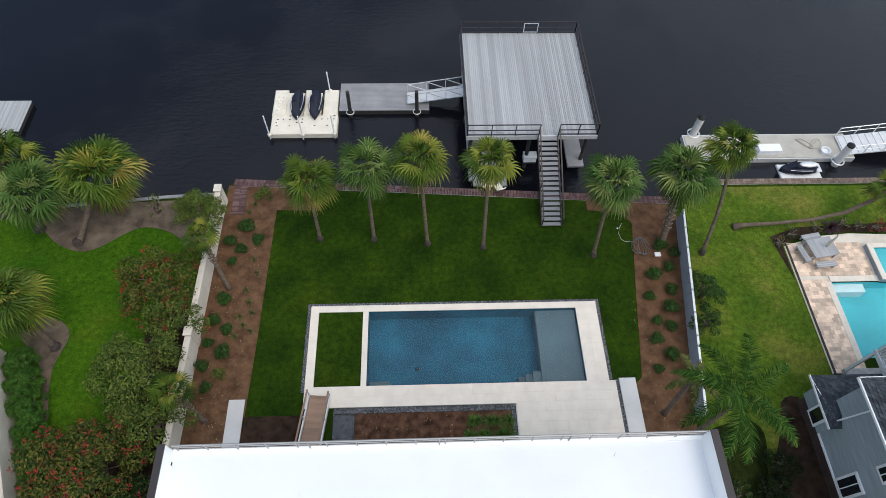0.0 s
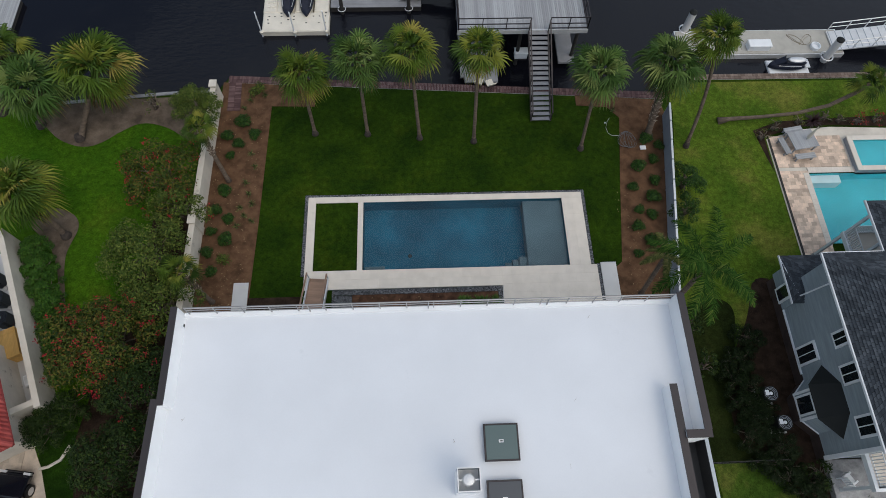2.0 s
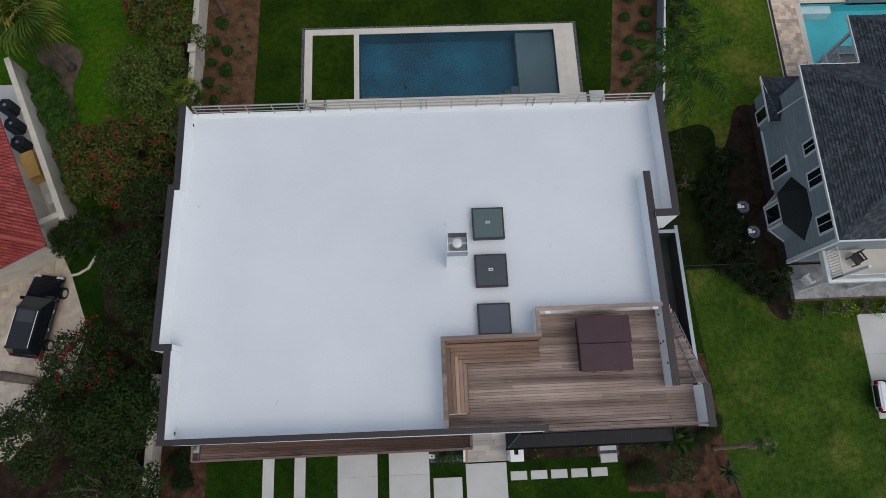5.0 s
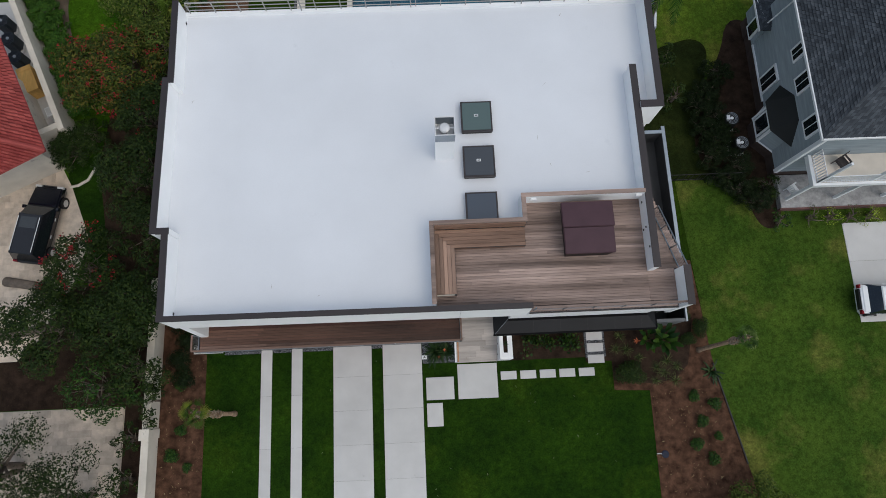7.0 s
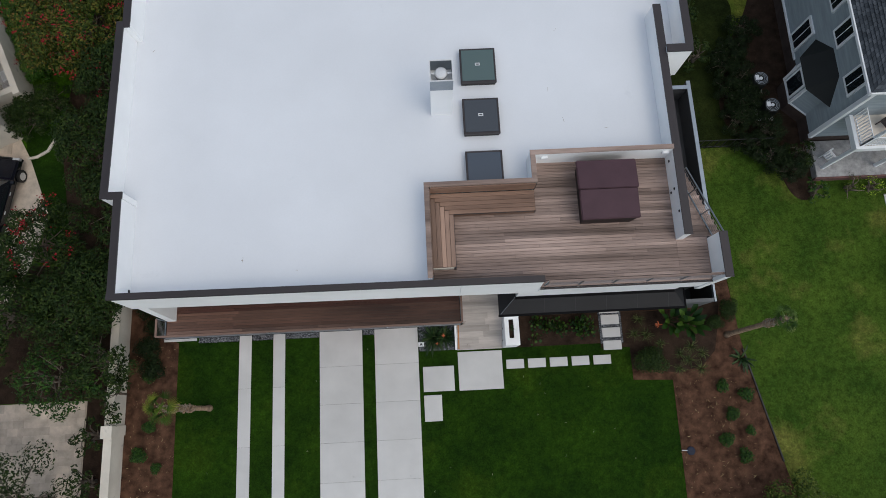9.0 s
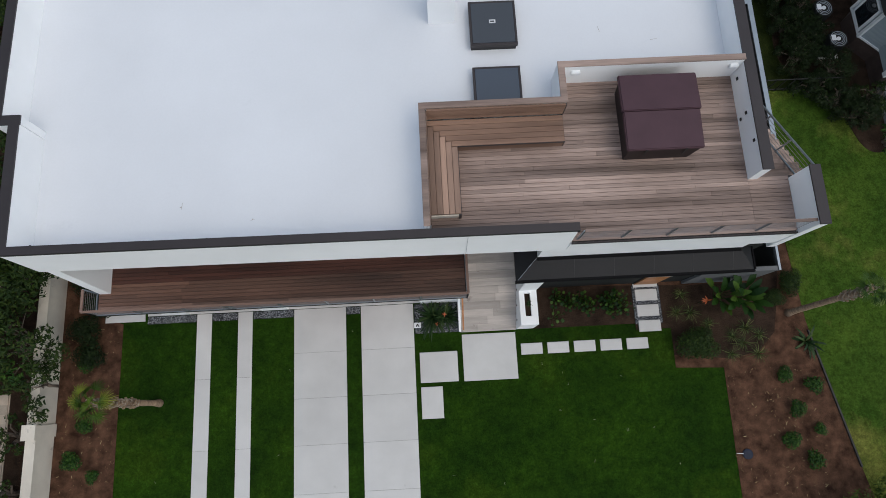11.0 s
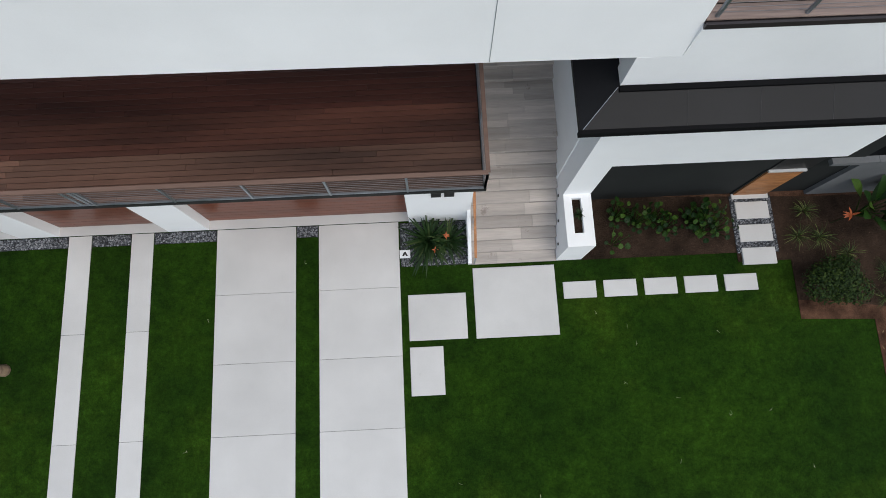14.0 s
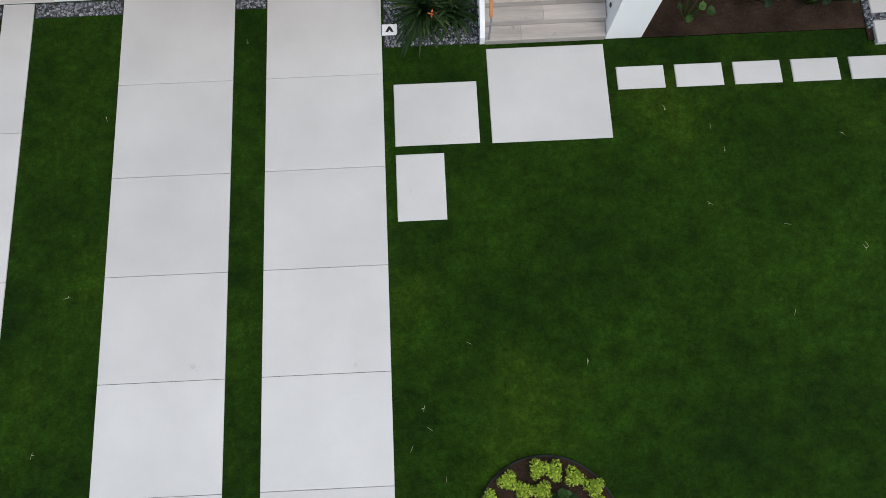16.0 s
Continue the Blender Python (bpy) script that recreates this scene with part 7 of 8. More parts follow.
def hip_roof(x0, x1, y0, y1, z, rise, name, parent, over=0.0):
    """A hip roof with rows of shingles lapped over one another."""
    bm = bmesh.new()
    d = min(x1 - x0, y1 - y0) / 2
    along_x = (x1 - x0) >= (y1 - y0)
    r = [(x0 + d, (y0 + y1) / 2), (x1 - d, (y0 + y1) / 2)] if along_x else [((x0 + x1) / 2, y0 + d), ((x0 + x1) / 2, y1 - d)]
    c = [(x0, y0), (x1, y0), (x1, y1), (x0, y1)]
    sides = [(c[0], c[1], r[1], r[0]), (c[1], c[2], r[1], r[1]), (c[2], c[3], r[0], r[1]), (c[3], c[0], r[0], r[0])] if along_x else [(c[0], c[1], r[0], r[0]), (c[1], c[2], r[1], r[0]), (c[2], c[3], r[1], r[1]), (c[3], c[0], r[0], r[1])]
    rnd = random.Random(5)
    for a, b, cc, dd in sides:
        a, b = Vector((*a, z)), Vector((*b, z))
        t1, t0 = Vector((*cc, z + rise)), Vector((*dd, z + rise))
        n = int((t0 - a).length / 0.21)
        for k in range(n):
            f0, f1 = k / n, min(1, (k + 1.15) / n)
            l0, r0 = a.lerp(t0, f0), b.lerp(t1, f0)
            l1, r1 = a.lerp(t0, f1), b.lerp(t1, f1)
            m = max(1, int((r0 - l0).length / 0.24))
            for j in range(m):
                g0, g1 = (j + 0.03) / m, (j + 0.97) / m
                up = Vector((0, 0, 0.02 + rnd.uniform(0, 0.02)))
                bm.faces.new([bm.verts.new(v) for v in (l0.lerp(r0, g0) + up * 1.6, l0.lerp(r0, g1) + up * 1.6, l1.lerp(r1, g1), l1.lerp(r1, g0))])
    tagged(part(name, bm, SHINGLE, parent), kind="stuff")
    bm = bmesh.new()
    v = [bm.verts.new((x, y, z - 0.02)) for x, y in c] + [bm.verts.new((*p, z + rise - 0.03)) for p in r]
    bm.faces.new((v[3], v[2], v[1], v[0]))
    if along_x:
        for q in ((0, 1, 5, 4), (1, 2, 5), (2, 3, 4, 5), (3, 0, 4)):
            bm.faces.new([v[i] for i in q])
    else:
        for q in ((0, 1, 4), (1, 2, 5, 4), (2, 3, 5), (3, 0, 4, 5)):
            bm.faces.new([v[i] for i in q])
    part("roof_deck", bm, CHARCOAL, parent)


hip_roof(22.05, 40.6, -1.0, 9.55, 7.0, 3.6, "roof", nh)
hip_roof(25.6, 34.0, 6.0, 12.75, 7.0, 2.8, "north_roof", nh)
hip_roof(22.0, 27.0, 7.9, 11.0, 3.3, 0.9, "side_roof", nh)
for a in ((21.98, 22.06, -1.05, 9.6), (22.0, 25.6, 9.53, 9.6), (25.55, 25.62, 9.5, 12.8), (22.0, 40.0, -1.06, -0.98)):
    part("gutter", slab(*a, 6.88, 7.03), TRIM, nh)
part("gutter", slab(21.95, 22.0, 7.9, 11.05, 3.2, 3.34), TRIM, nh)
# porch and balcony
part("porch_floor", slab(23.1, 40.0, -2.95, -0.76, 0.0, 0.5, 0.02), SLABSTONE, nh, "mottled grey stone porch floor")
part("porch_edge", slab(23.05, 40.0, -3.05, -2.95, 0.0, 0.42), BRICK, nh)
part("balcony_floor", slab(23.3, 40.0, -2.5, -0.76, 3.7, 3.9), PAVER, nh, "pale balcony floor")
part("balcony_edge", slab(23.1, 40.0, -2.66, -2.502, 3.6, 3.96), TRIM, nh)
part("balcony_edge", slab(23.1, 23.298, -2.5, -0.76, 3.6, 3.96), TRIM, nh)
for x in (23.4, 26.5, 29.6):
    part("porch_column", slab(x, x + 0.18, -2.5, -2.32, 0.5, 3.7), TRIM, nh)
    part("balcony_post", slab(x, x + 0.14, -2.5, -2.36, 3.9, 6.9), TRIM, nh)
rail_run(nh, [(23.38, -0.8), (23.38, -2.45), (32.0, -2.45)], 3.9, 1.0, 0.16, TRIM, 0.04, (1.0, 0.1))
part("back_porch_floor", slab(26.3, 40.0, 9.41, 12.4, 0.0, 0.4, 0.02), SLABSTONE, nh, "grey stone back porch floor")
part("back_balcony", slab(26.35, 40.0, 9.41, 12.3, 3.4, 3.6), PAVER, nh, "pale back balcony floor")
part("balcony_edge", slab(26.25, 26.348, 9.41, 12.4, 3.35, 3.66), TRIM, nh)
part("balcony_edge", slab(26.348, 40.0, 12.302, 12.4, 3.35, 3.66), TRIM, nh)
for x, y in ((26.3, 12.2), (26.3, 10.4), (30.0, 12.2)):
    part("porch_column", slab(x, x + 0.16, y, y + 0.16, 0.4, 6.9), TRIM, nh)
rail_run(nh, [(26.38, 9.5), (26.38, 12.28), (34.0, 12.28)], 3.6, 1.0, 0.15, TRIM, 0.05, (1.0, 0.1))


def porch_chair(at, turn, mat, label):
    c = thing("porch_chair", label, "chair", "", "", at, turn)
    part("seat", slab(-0.3, 0.3, -0.3, 0.3, 0.38, 0.44, 0.01), mat, c)
    for k in range(5):
        x = -0.26 + k * 0.13
        part("back_slat", slab(x - 0.04, x + 0.04, 0.28, 0.32, 0.44, 1.05), mat, c)
    for x in (-0.28, 0.28):
        part("arm", slab(x - 0.05, x + 0.05, -0.3, 0.3, 0.62, 0.66), mat, c)
        for y in (-0.27, 0.27):
            part("leg", slab(x - 0.03, x + 0.03, y - 0.03, y + 0.03, 0.0, 0.62), mat, c)
    return c


porch_chair((23.8, -1.9, 0.5), 120, TRIM, "white slatted chair on the porch")
porch_chair((24.8, -1.4, 3.9), 30, CAP, "dark slatted chair on the balcony")


def condenser(at, casing=None, plate=True):
    c = thing("air_conditioner", "round-cornered grey outdoor air conditioner with a fan grille", "air conditioner", "air conditioners in the bed", "", at)
    bm = slab(-0.42, 0.42, -0.42, 0.42, 0.0, 0.95)
    bmesh.ops.bevel(bm, geom=[e for e in bm.edges if abs(e.verts[0].co.z - e.verts[1].co.z) > 0.5], offset=0.15, segments=3, affect="EDGES")
    part("casing", bm, casing or CHARCOAL, c)
    for r in (0.38, 0.3, 0.22):
        bm = bmesh.new()
        tube(bm, [(r * math.cos(k * math.tau / 20), r * math.sin(k * math.tau / 20), 0.97) for k in range(21)], 0.015, 5, False)
        part("grille_ring", bm, GREYWALL if plate else NAVY, c)
    part("fan_hub", lathe(bmesh.new(), [(0.1, 0.95), (0.1, 0.99), (0.04, 1.0)], 12), TRIM if plate else GREYWALL, c)
    if plate:
        part("label_plate", slab(-0.34, -0.12, -0.1, 0.2, 0.99, 0.995), TRIM, c)
    part("pad", slab(-0.5, 0.5, -0.5, 0.5, -0.1, 0.0), CONCRETE, c)
    return c


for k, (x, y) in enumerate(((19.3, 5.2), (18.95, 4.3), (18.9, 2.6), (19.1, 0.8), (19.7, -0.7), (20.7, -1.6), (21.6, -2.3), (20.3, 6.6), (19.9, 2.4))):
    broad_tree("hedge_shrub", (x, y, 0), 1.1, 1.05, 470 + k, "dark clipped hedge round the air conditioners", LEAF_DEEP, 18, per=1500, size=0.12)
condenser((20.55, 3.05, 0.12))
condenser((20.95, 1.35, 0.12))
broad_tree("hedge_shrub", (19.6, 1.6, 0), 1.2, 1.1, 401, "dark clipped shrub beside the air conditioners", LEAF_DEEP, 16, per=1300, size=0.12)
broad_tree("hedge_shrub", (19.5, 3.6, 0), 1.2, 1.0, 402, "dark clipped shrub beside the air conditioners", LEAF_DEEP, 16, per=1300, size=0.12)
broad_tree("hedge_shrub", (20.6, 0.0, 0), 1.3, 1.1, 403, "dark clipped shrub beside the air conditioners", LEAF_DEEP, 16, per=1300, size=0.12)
broad_tree("hedge_shrub", (22.3, -1.6, 0), 1.2, 1.0, 404, "dark shrub at the porch corner", LEAF, 12, per=400)
broad_tree("hedge_shrub", (22.9, -3.7, 0), 1.0, 0.8, 405, "bright green fern-like shrub at the porch", LEAF_SHRUB, 8, per=400)
for k in range(4):
    broad_tree("hedge_shrub", (25.0 + k * 1.3, -3.6, 0), 0.7, 0.75, 406 + k, "yellow-green clipped hedge before the porch", LEAF_LIME if k % 2 else LEAF_OLIVE, 8, per=420, size=0.1)
solid("driveway_east", slab(27.1, 60.0, -6.5, -4.0, -0.05, 0.05, 0.01), CONCRETE, "pale concrete drive of the neighbouring house", "driveway", "structure")
solid("driveway_east", slab(27.1, 60.0, -10.35, -6.51, -0.05, 0.05, 0.01), CONCRETE, "pale concrete drive of the neighbouring house", "driveway", "structure")


def car(name, at, turn, paint, label, tall=1.75, length=4.75, rear=(0.08, 0.4)):
    """A car facing +y, built of a body, glass house, wheels and lamps."""
    c = thing(name, label, "car", "", "", at, turn)
    h, w = length / 2, 0.95
    bm = bmesh.new()
    side = [(-h, 0.42), (-h, 0.95), (-h + 0.1, 1.05), (h - 1.35, 1.08), (h - 0.15, 0.9), (h, 0.7), (h, 0.42)]
    prism(bm, side, -w, w, 0)
    bmesh.ops.bevel(bm, geom=bm.edges[:], offset=0.09, segments=2, affect="EDGES")
    for v in bm.verts:
        f = max(0.0, (abs(v.co.y) - h + 0.9) / 0.9)
        v.co.x *= 1 - 0.13 * f * f
    part("body", bm, paint, c, smooth=False)
    bm = bmesh.new()
    lo = [bm.verts.new(p) for p in ((-w * 0.94, -h + rear[0], 1.0), (w * 0.94, -h + rear[0], 1.0), (w * 0.92, h - 1.35, 1.03), (-w * 0.92, h - 1.35, 1.03))]
    hi = [bm.verts.new(p) for p in ((-w * 0.74, -h + rear[1], tall), (w * 0.74, -h + rear[1], tall), (w * 0.72, h - 2.15, tall), (-w * 0.72, h - 2.15, tall))]
    bm.faces.new(hi)
    for k in range(4):
        bm.faces.new((lo[k], lo[(k + 1) % 4], hi[(k + 1) % 4], hi[k]))
    part("glass_house", bm, PANE, c)
    b = slab(-w * 0.76, w * 0.76, -h + rear[1] - 0.04, h - 2.1, tall - 0.02, tall + 0.05, 0.04)
    roof = part("roof", b, paint, c)
    part("sunroof", slab(-0.5, 0.5, h - 3.0, h - 2.3, tall + 0.051, tall + 0.06), PANE, roof)
    for s in (-1, 1):
        bm = bmesh.new()
        tube(bm, [(s * w * 0.68, -h + rear[1] + 0.1, tall + 0.09), (s * w * 0.68, h - 2.3, tall + 0.09)], 0.025, 6)
        part("roof_rail", bm, ALU, c)
        part("mirror", slab(s * (w + 0.09) - 0.1, s * (w + 0.09) + 0.1, h - 1.62, h - 1.42, 1.02, 1.18, 0.03), paint, c)
        part("headlight", slab(s * 0.68 - 0.2, s * 0.68 + 0.2, h - 0.12, h + 0.012, 0.68, 0.84), ALU, c)
        part("tail_light", slab(s * 0.78 - 0.12, s * 0.78 + 0.12, -h - 0.012, -h + 0.1, 0.75, 1.0), FLOWER, c)
        for y in (-h + 0.85, h - 0.9):
            wh = part("wheel", tube(bmesh.new(), [(s * (w - 0.22), y, 0.36), (s * (w + 0.01), y, 0.36)], 0.36, 18), BLACK, c)
            part("rim", tube(bmesh.new(), [(s * (w - 0.02), y, 0.36), (s * (w + 0.02), y, 0.36)], 0.23, 10), ALU, wh)
    part("front_bumper", slab(-w * 0.8, w * 0.8, h - 0.05, h + 0.07, 0.35, 0.6, 0.03), paint, c)
    part("bumper_step", slab(-w * 0.66, w * 0.66, -h - 0.02, -h + 0.10, 0.62, 0.93, 0.03), BLACK, c)
    part("grille", slab(-0.42, 0.42, h - 0.05, h + 0.02, 0.62, 0.82), BLACK, c)
    for s in (-1, 1):
        for y in (0.35, -0.75):
            part("door_handle", slab(s * w - 0.02, s * w + 0.02, y - 0.1, y + 0.1, 0.9, 0.93), ALU, c)
    return c


CARBLACK = surface("black_car_paint", (0.006, 0.007, 0.012), 0.12, var=0.1, bump=0.0)
CARWHITE = surface("white_car_paint", (0.74, 0.76, 0.78), 0.2, var=0.05, bump=0.0)
car("suv", (-23.35, -2.2, 0.06), -9, CARBLACK, "black sport utility car parked on a paved drive", 1.8, 4.95)
car("parked_car", (29.0, -9.15, 0.05), -93, CARWHITE, "white car parked on a concrete drive", 1.55, rear=(0.42, 1.0))

# neighbouring pool terrace
npat = thing("pool_terrace_east", "travertine pool terrace in mixed tan pavers", "terrace", kind="structure")
bm = bmesh.new()
pp = [(25.7, 12.2), (28.0, 12.2), (28.0, 19.2), (40, 19.2), (40, 22.4), (30.8, 22.8), (28.5, 22.6), (25.7, 21.8)]
prism(bm, pp, -0.05, 0.06)
part("bedding", bm, WALLSTONE, npat)
part("terrace_edge", slab(25.78, 25.9, 12.2, 21.8, -0.02, 0.13), PILING, npat)
PLASTER = surface("turquoise_plaster", (0.09, 0.52, 0.60), 0.7, var=0.12, size=2.5, bump=0.05)
npool = thing("swimming_pool_east", "bright turquoise freeform pool", "swimming pool", kind="structure")
part("basin", basin(bmesh.new(), 28.05, 38.5, 13.2, 18.75, -1.4, 0.05), PLASTER, npool)
part("pool_step", slab(28.1, 30.4, 18.1, 18.74, -1.4, -0.25, 0.02), TRIM, npool)
surf = part("water_surface", sheet(bmesh.new(), [(28.05, 13.2), (38.5, 13.2), (38.5, 18.75), (28.05, 18.75)], -0.04), clear_water("turquoise_water", (0.75, 0.97, 0.99)), npool)
surf.visible_shadow = False
nspa = thing("raised_spa_east", "raised square stone spa with turquoise water", "spa", kind="structure")
bm = bmesh.new()
for a in ((31.48, 31.78, 18.75, 21.65), (35.18, 35.48, 18.75, 21.65), (31.78, 35.18, 18.75, 19.05), (31.78, 35.18, 21.35, 21.65)):
    box(bm, *a, -0.2, 0.44)
part("spa_wall", bm, GREYWALL, nspa, "blue-grey tiled spa wall")
for a in ((31.45, 31.83, 18.72, 21.68), (35.13, 35.51, 18.72, 21.68), (31.83, 35.13, 18.72, 19.1), (31.83, 35.13, 21.3, 21.68)):
    part("spa_coping", slab(*a, 0.441, 0.5, 0.01), PAVER, nspa, "pale stone coping")
part("basin", basin(bmesh.new(), 31.785, 35.175, 19.055, 21.345, 0.125, 0.43), PLASTER, nspa)
surf = part("water_surface", sheet(bmesh.new(), [(31.78, 19.05), (35.18, 19.05), (35.18, 21.35), (31.78, 21.35)], 0.4), bpy.data.materials["turquoise_water"], nspa)
surf.visible_shadow = False


def picnic(at, turn, length, wide, height, label, name):
    t = thing(name, label, "table" if "table" in name else "bench", "", "", at, turn)
    n = max(3, int(wide / 0.14))
    for k in range(n):
        x = -wide / 2 + k * wide / n
        part("top_board", slab(x, x + wide / n - 0.012, -length / 2, length / 2, height - 0.05, height, 0.006), GREYWOOD, t)
    for x in (-wide / 2 + 0.1, wide / 2 - 0.1):
        for y in (-length / 2 + 0.15, length / 2 - 0.15):
            part("leg", slab(x - 0.05, x + 0.05, y - 0.05, y + 0.05, 0, height - 0.05), GREYWOOD, t)
    return t


picnic((27.9, 21.2, 0.1), 10, 1.5, 1.9, 0.75, "weathered grey timber garden table", "garden_table")
picnic((26.6, 20.9, 0.1), 12, 1.4, 0.45, 0.45, "weathered grey timber bench", "garden_bench")
picnic((27.9, 20.0, 0.1), 96, 1.5, 0.45, 0.45, "weathered grey timber bench", "garden_bench")
picnic((27.6, 22.3, 0.1), 100, 1.4, 0.45, 0.45, "weathered grey timber bench", "garden_bench")
um = thing("parasol", "furled grey parasol leaning out of the table", "parasol", "", "", (28.1, 21.2, 0.1))
bm = bmesh.new()
tube(bm, [(0, 0, 0), (0.05, 0, 2.2)], 0.03, 8)
part("pole", bm, DOCKWOOD, um)
bm = bmesh.new()
tube(bm, [(0.02, 0, 0.95), (0.03, 0, 1.2), (0.05, 0, 2.25)], [0.12, 0.14, 0.03], 8)
part("canopy", bm, WALLSTONE, um)
bed("planting_bed_east", [(24.9, 22.6), (25.4, 20.0), (25.6, 19.0), (25.6, 22.0), (28.5, 22.9), (30.8, 23.0), (40, 22.6), (40, 24.0), (27.0, 23.4)], SOIL, "planting bed round the travertine terrace")
tuft((29.6, 23.3, 0.03), 80, 0.9, 0.07, 420, "dark purple spiky plant at the terrace", surface("purple_leaves", (0.04, 0.014, 0.02), 0.5, var=0.3), "spiky_plant")
for k, (x, y) in enumerate(((25.3, 21.9), (26.4, 22.7), (28.4, 23.2), (31.6, 23.3), (33.0, 23.2), (34.4, 23.3), (36.0, 23.2), (30.6, 23.6))):
    broad_tree("garden_shrub", (x, y, 0), 0.7, 0.6, 430 + k, "low green shrub in the terrace bed", LEAF_SHRUB if k % 2 else LEAF_OLIVE, 7, per=420, size=0.12, flowers=6 if k in (4, 5) else 0)

# ---- the neighbouring place to the west ----
YARDUNIT = surface("blue_grey_casing", (0.022, 0.03, 0.038), 0.6, var=0.15, size=0.5, bump=0.05)
encl = thing("service_yard_wall", "cream stucco wall round a service yard", "wall", kind="structure")
A, B, C = Vector((-26.75, 14.9, 0)), Vector((-21.85, 3.8, 0)), Vector((-24.2, 2.75, 0))
for p, q, high in ((A, B, 2.0), (B, C, 1.994)):
    d = (q - p).normalized()
    s = Vector((d.y, -d.x, 0)) * 0.36
    bm = bmesh.new()
    prism(bm, [tuple(v[:2]) for v in (p, q + d * 0.2, q + d * 0.2 + s, p + s)], 0.0, high)
    part("wall_body", bm, WALLSTONE, encl)
yard = bed("yard_floor", [(-27.0, 14.0), (-22.4, 4.0), (-24.2, 3.2), (-31, 3.2), (-31, 14.0)], CONCRETE, "stained concrete yard floor", 0.05)
for x, y in ((-27.2, 11.9), (-26.6, 10.55), (-26.0, 9.2)):
    u = condenser((x, y, 0.15), YARDUNIT, False)
    tagged(u, "dark blue-grey outdoor air conditioner in the service yard", "air conditioner", "air conditioners in the service yard")
OCHRE = surface("ochre_board", (0.66, 0.40, 0.12), 0.7, var=0.25, size=0.6, stretch=(1, 0.2, 1))
crate = thing("storage_chest", "ochre timber storage chest in the yard", "chest", "", "", (-25.08, 7.6, 0.05), 24)
part("chest_body", slab(-0.45, 0.45, -0.93, 0.93, 0.0, 0.95, 0.02), OCHRE, crate)
part("lid", slab(-0.48, 0.48, -0.96, 0.96, 0.95, 1.0, 0.02), OCHRE, crate)
part("rim", slab(-0.42, 0.42, 0.6, 0.9, 1.0, 1.03), OCHRE, crate)
ub2 = thing("yard_unit", "small white unit standing in the yard corner", "unit", "", "", (-23.6, 5.4, 0.05), 25)
part("casing", slab(-0.25, 0.25, -0.35, 0.35, 0.0, 0.7, 0.03), TRIM, ub2)
part("vent", slab(-0.18, 0.18, -0.25, 0.25, 0.7, 0.72), ALU, ub2)
red = thing("tiled_house", "house with a red clay tile hip roof", "house")
part("wall", prism(bmesh.new(), [(-22.6, 1.7), (-25.3, 7.4), (-33, 4.0), (-30.5, -2.0)], 0.0, 3.9), WALLSTONE, red)
bm = bmesh.new()
e0, e1, e2 = Vector((-26.5, 12.2, 4.0)), Vector((-21.4, 1.25, 4.0)), Vector((-31.5, -4.2, 4.0))
apex0, apex1 = Vector((-31.0, 9.5, 6.8)), Vector((-27.6, 2.4, 6.8))
rnd = random.Random(9)
for p, q, tp, tq in ((e0, e1, apex0, apex1), (e1, e2, apex1, Vector((-33, -0.5, 6.8)))):
    n = 20
    for k in range(n):
        l0, r0 = p.lerp(tp, k / n), q.lerp(tq, k / n)
        l1, r1 = p.lerp(tp, (k + 1.1) / n), q.lerp(tq, (k + 1.1) / n)
        m = int((r0 - l0).length / 0.26)
        for j in range(m):
            a, c = (j + 0.04) / m, (j + 0.96) / m
            mid = (a + c) / 2
            up = Vector((0, 0, 0.09))
            lift_ = Vector((0, 0, 0.04 + rnd.uniform(0, 0.015)))
            va = [bm.verts.new(v) for v in (l0.lerp(r0, a) + lift_, l0.lerp(r0, mid) + up + lift_, l0.lerp(r0, c) + lift_)]
            vb = [bm.verts.new(v) for v in (l1.lerp(r1, a), l1.lerp(r1, mid) + up, l1.lerp(r1, c))]
            bm.faces.new((va[0], va[1], vb[1], vb[0])), bm.faces.new((va[1], va[2], vb[2], vb[1]))
tagged(part("roof_tiles", bm, REDTILE, red), kind="stuff")
bm = bmesh.new()
vs = [bm.verts.new(v - Vector((0, 0, 0.06))) for v in (e0, e1, apex1, apex0)]
bm.faces.new(vs)
vs = [bm.verts.new(v - Vector((0, 0, 0.06))) for v in (e1, e2, Vector((-33, -0.5, 6.8)), apex1)]
bm.faces.new(vs)
part("roof", bm, REDTILE, red)
bm = bmesh.new()
tube(bm, [e1 + Vector((0, 0, 0.08)), apex1 + Vector((0, 0, 0.1))], 0.14, 8)
part("hip_tiles", bm, REDTILE, red)
for k in range(7):
    f = k / 6
    broad_tree("hedge_shrub", (-25.3 + 3.6 * f, 14.0 - 8.0 * f, 0), 1.2, 1.05, 450 + k, "clipped dense green hedge beside the yard wall", LEAF_HEDGE, 30, per=1500, size=0.13)
broad_tree("hedge_shrub", (-21.8, 2.6, 0), 1.6, 1.45, 460, "dark rounded shrub at the yard corner", LEAF, 22, per=1300, size=0.13)
broad_tree("hedge_shrub", (-20.6, 3.6, 0), 1.4, 1.2, 461, "dark rounded shrub at the yard corner", LEAF, 18, per=1300, size=0.13)
kerb = thing("garden_kerb", "curved pale stone kerb at the drive", "kerb", kind="structure")
bm = bmesh.new()
tube(bm, [(-22.2, 0.4, 0.06), (-21.7, 0.5, 0.06), (-21.1, 0.85, 0.06), (-20.7, 1.65, 0.06)], 0.09, 6)
part("kerb_stones", bm, WALLSTONE, kerb)
wdrive = thing("driveway_west", "tan paved drive of the neighbouring house", "driveway", kind="structure")
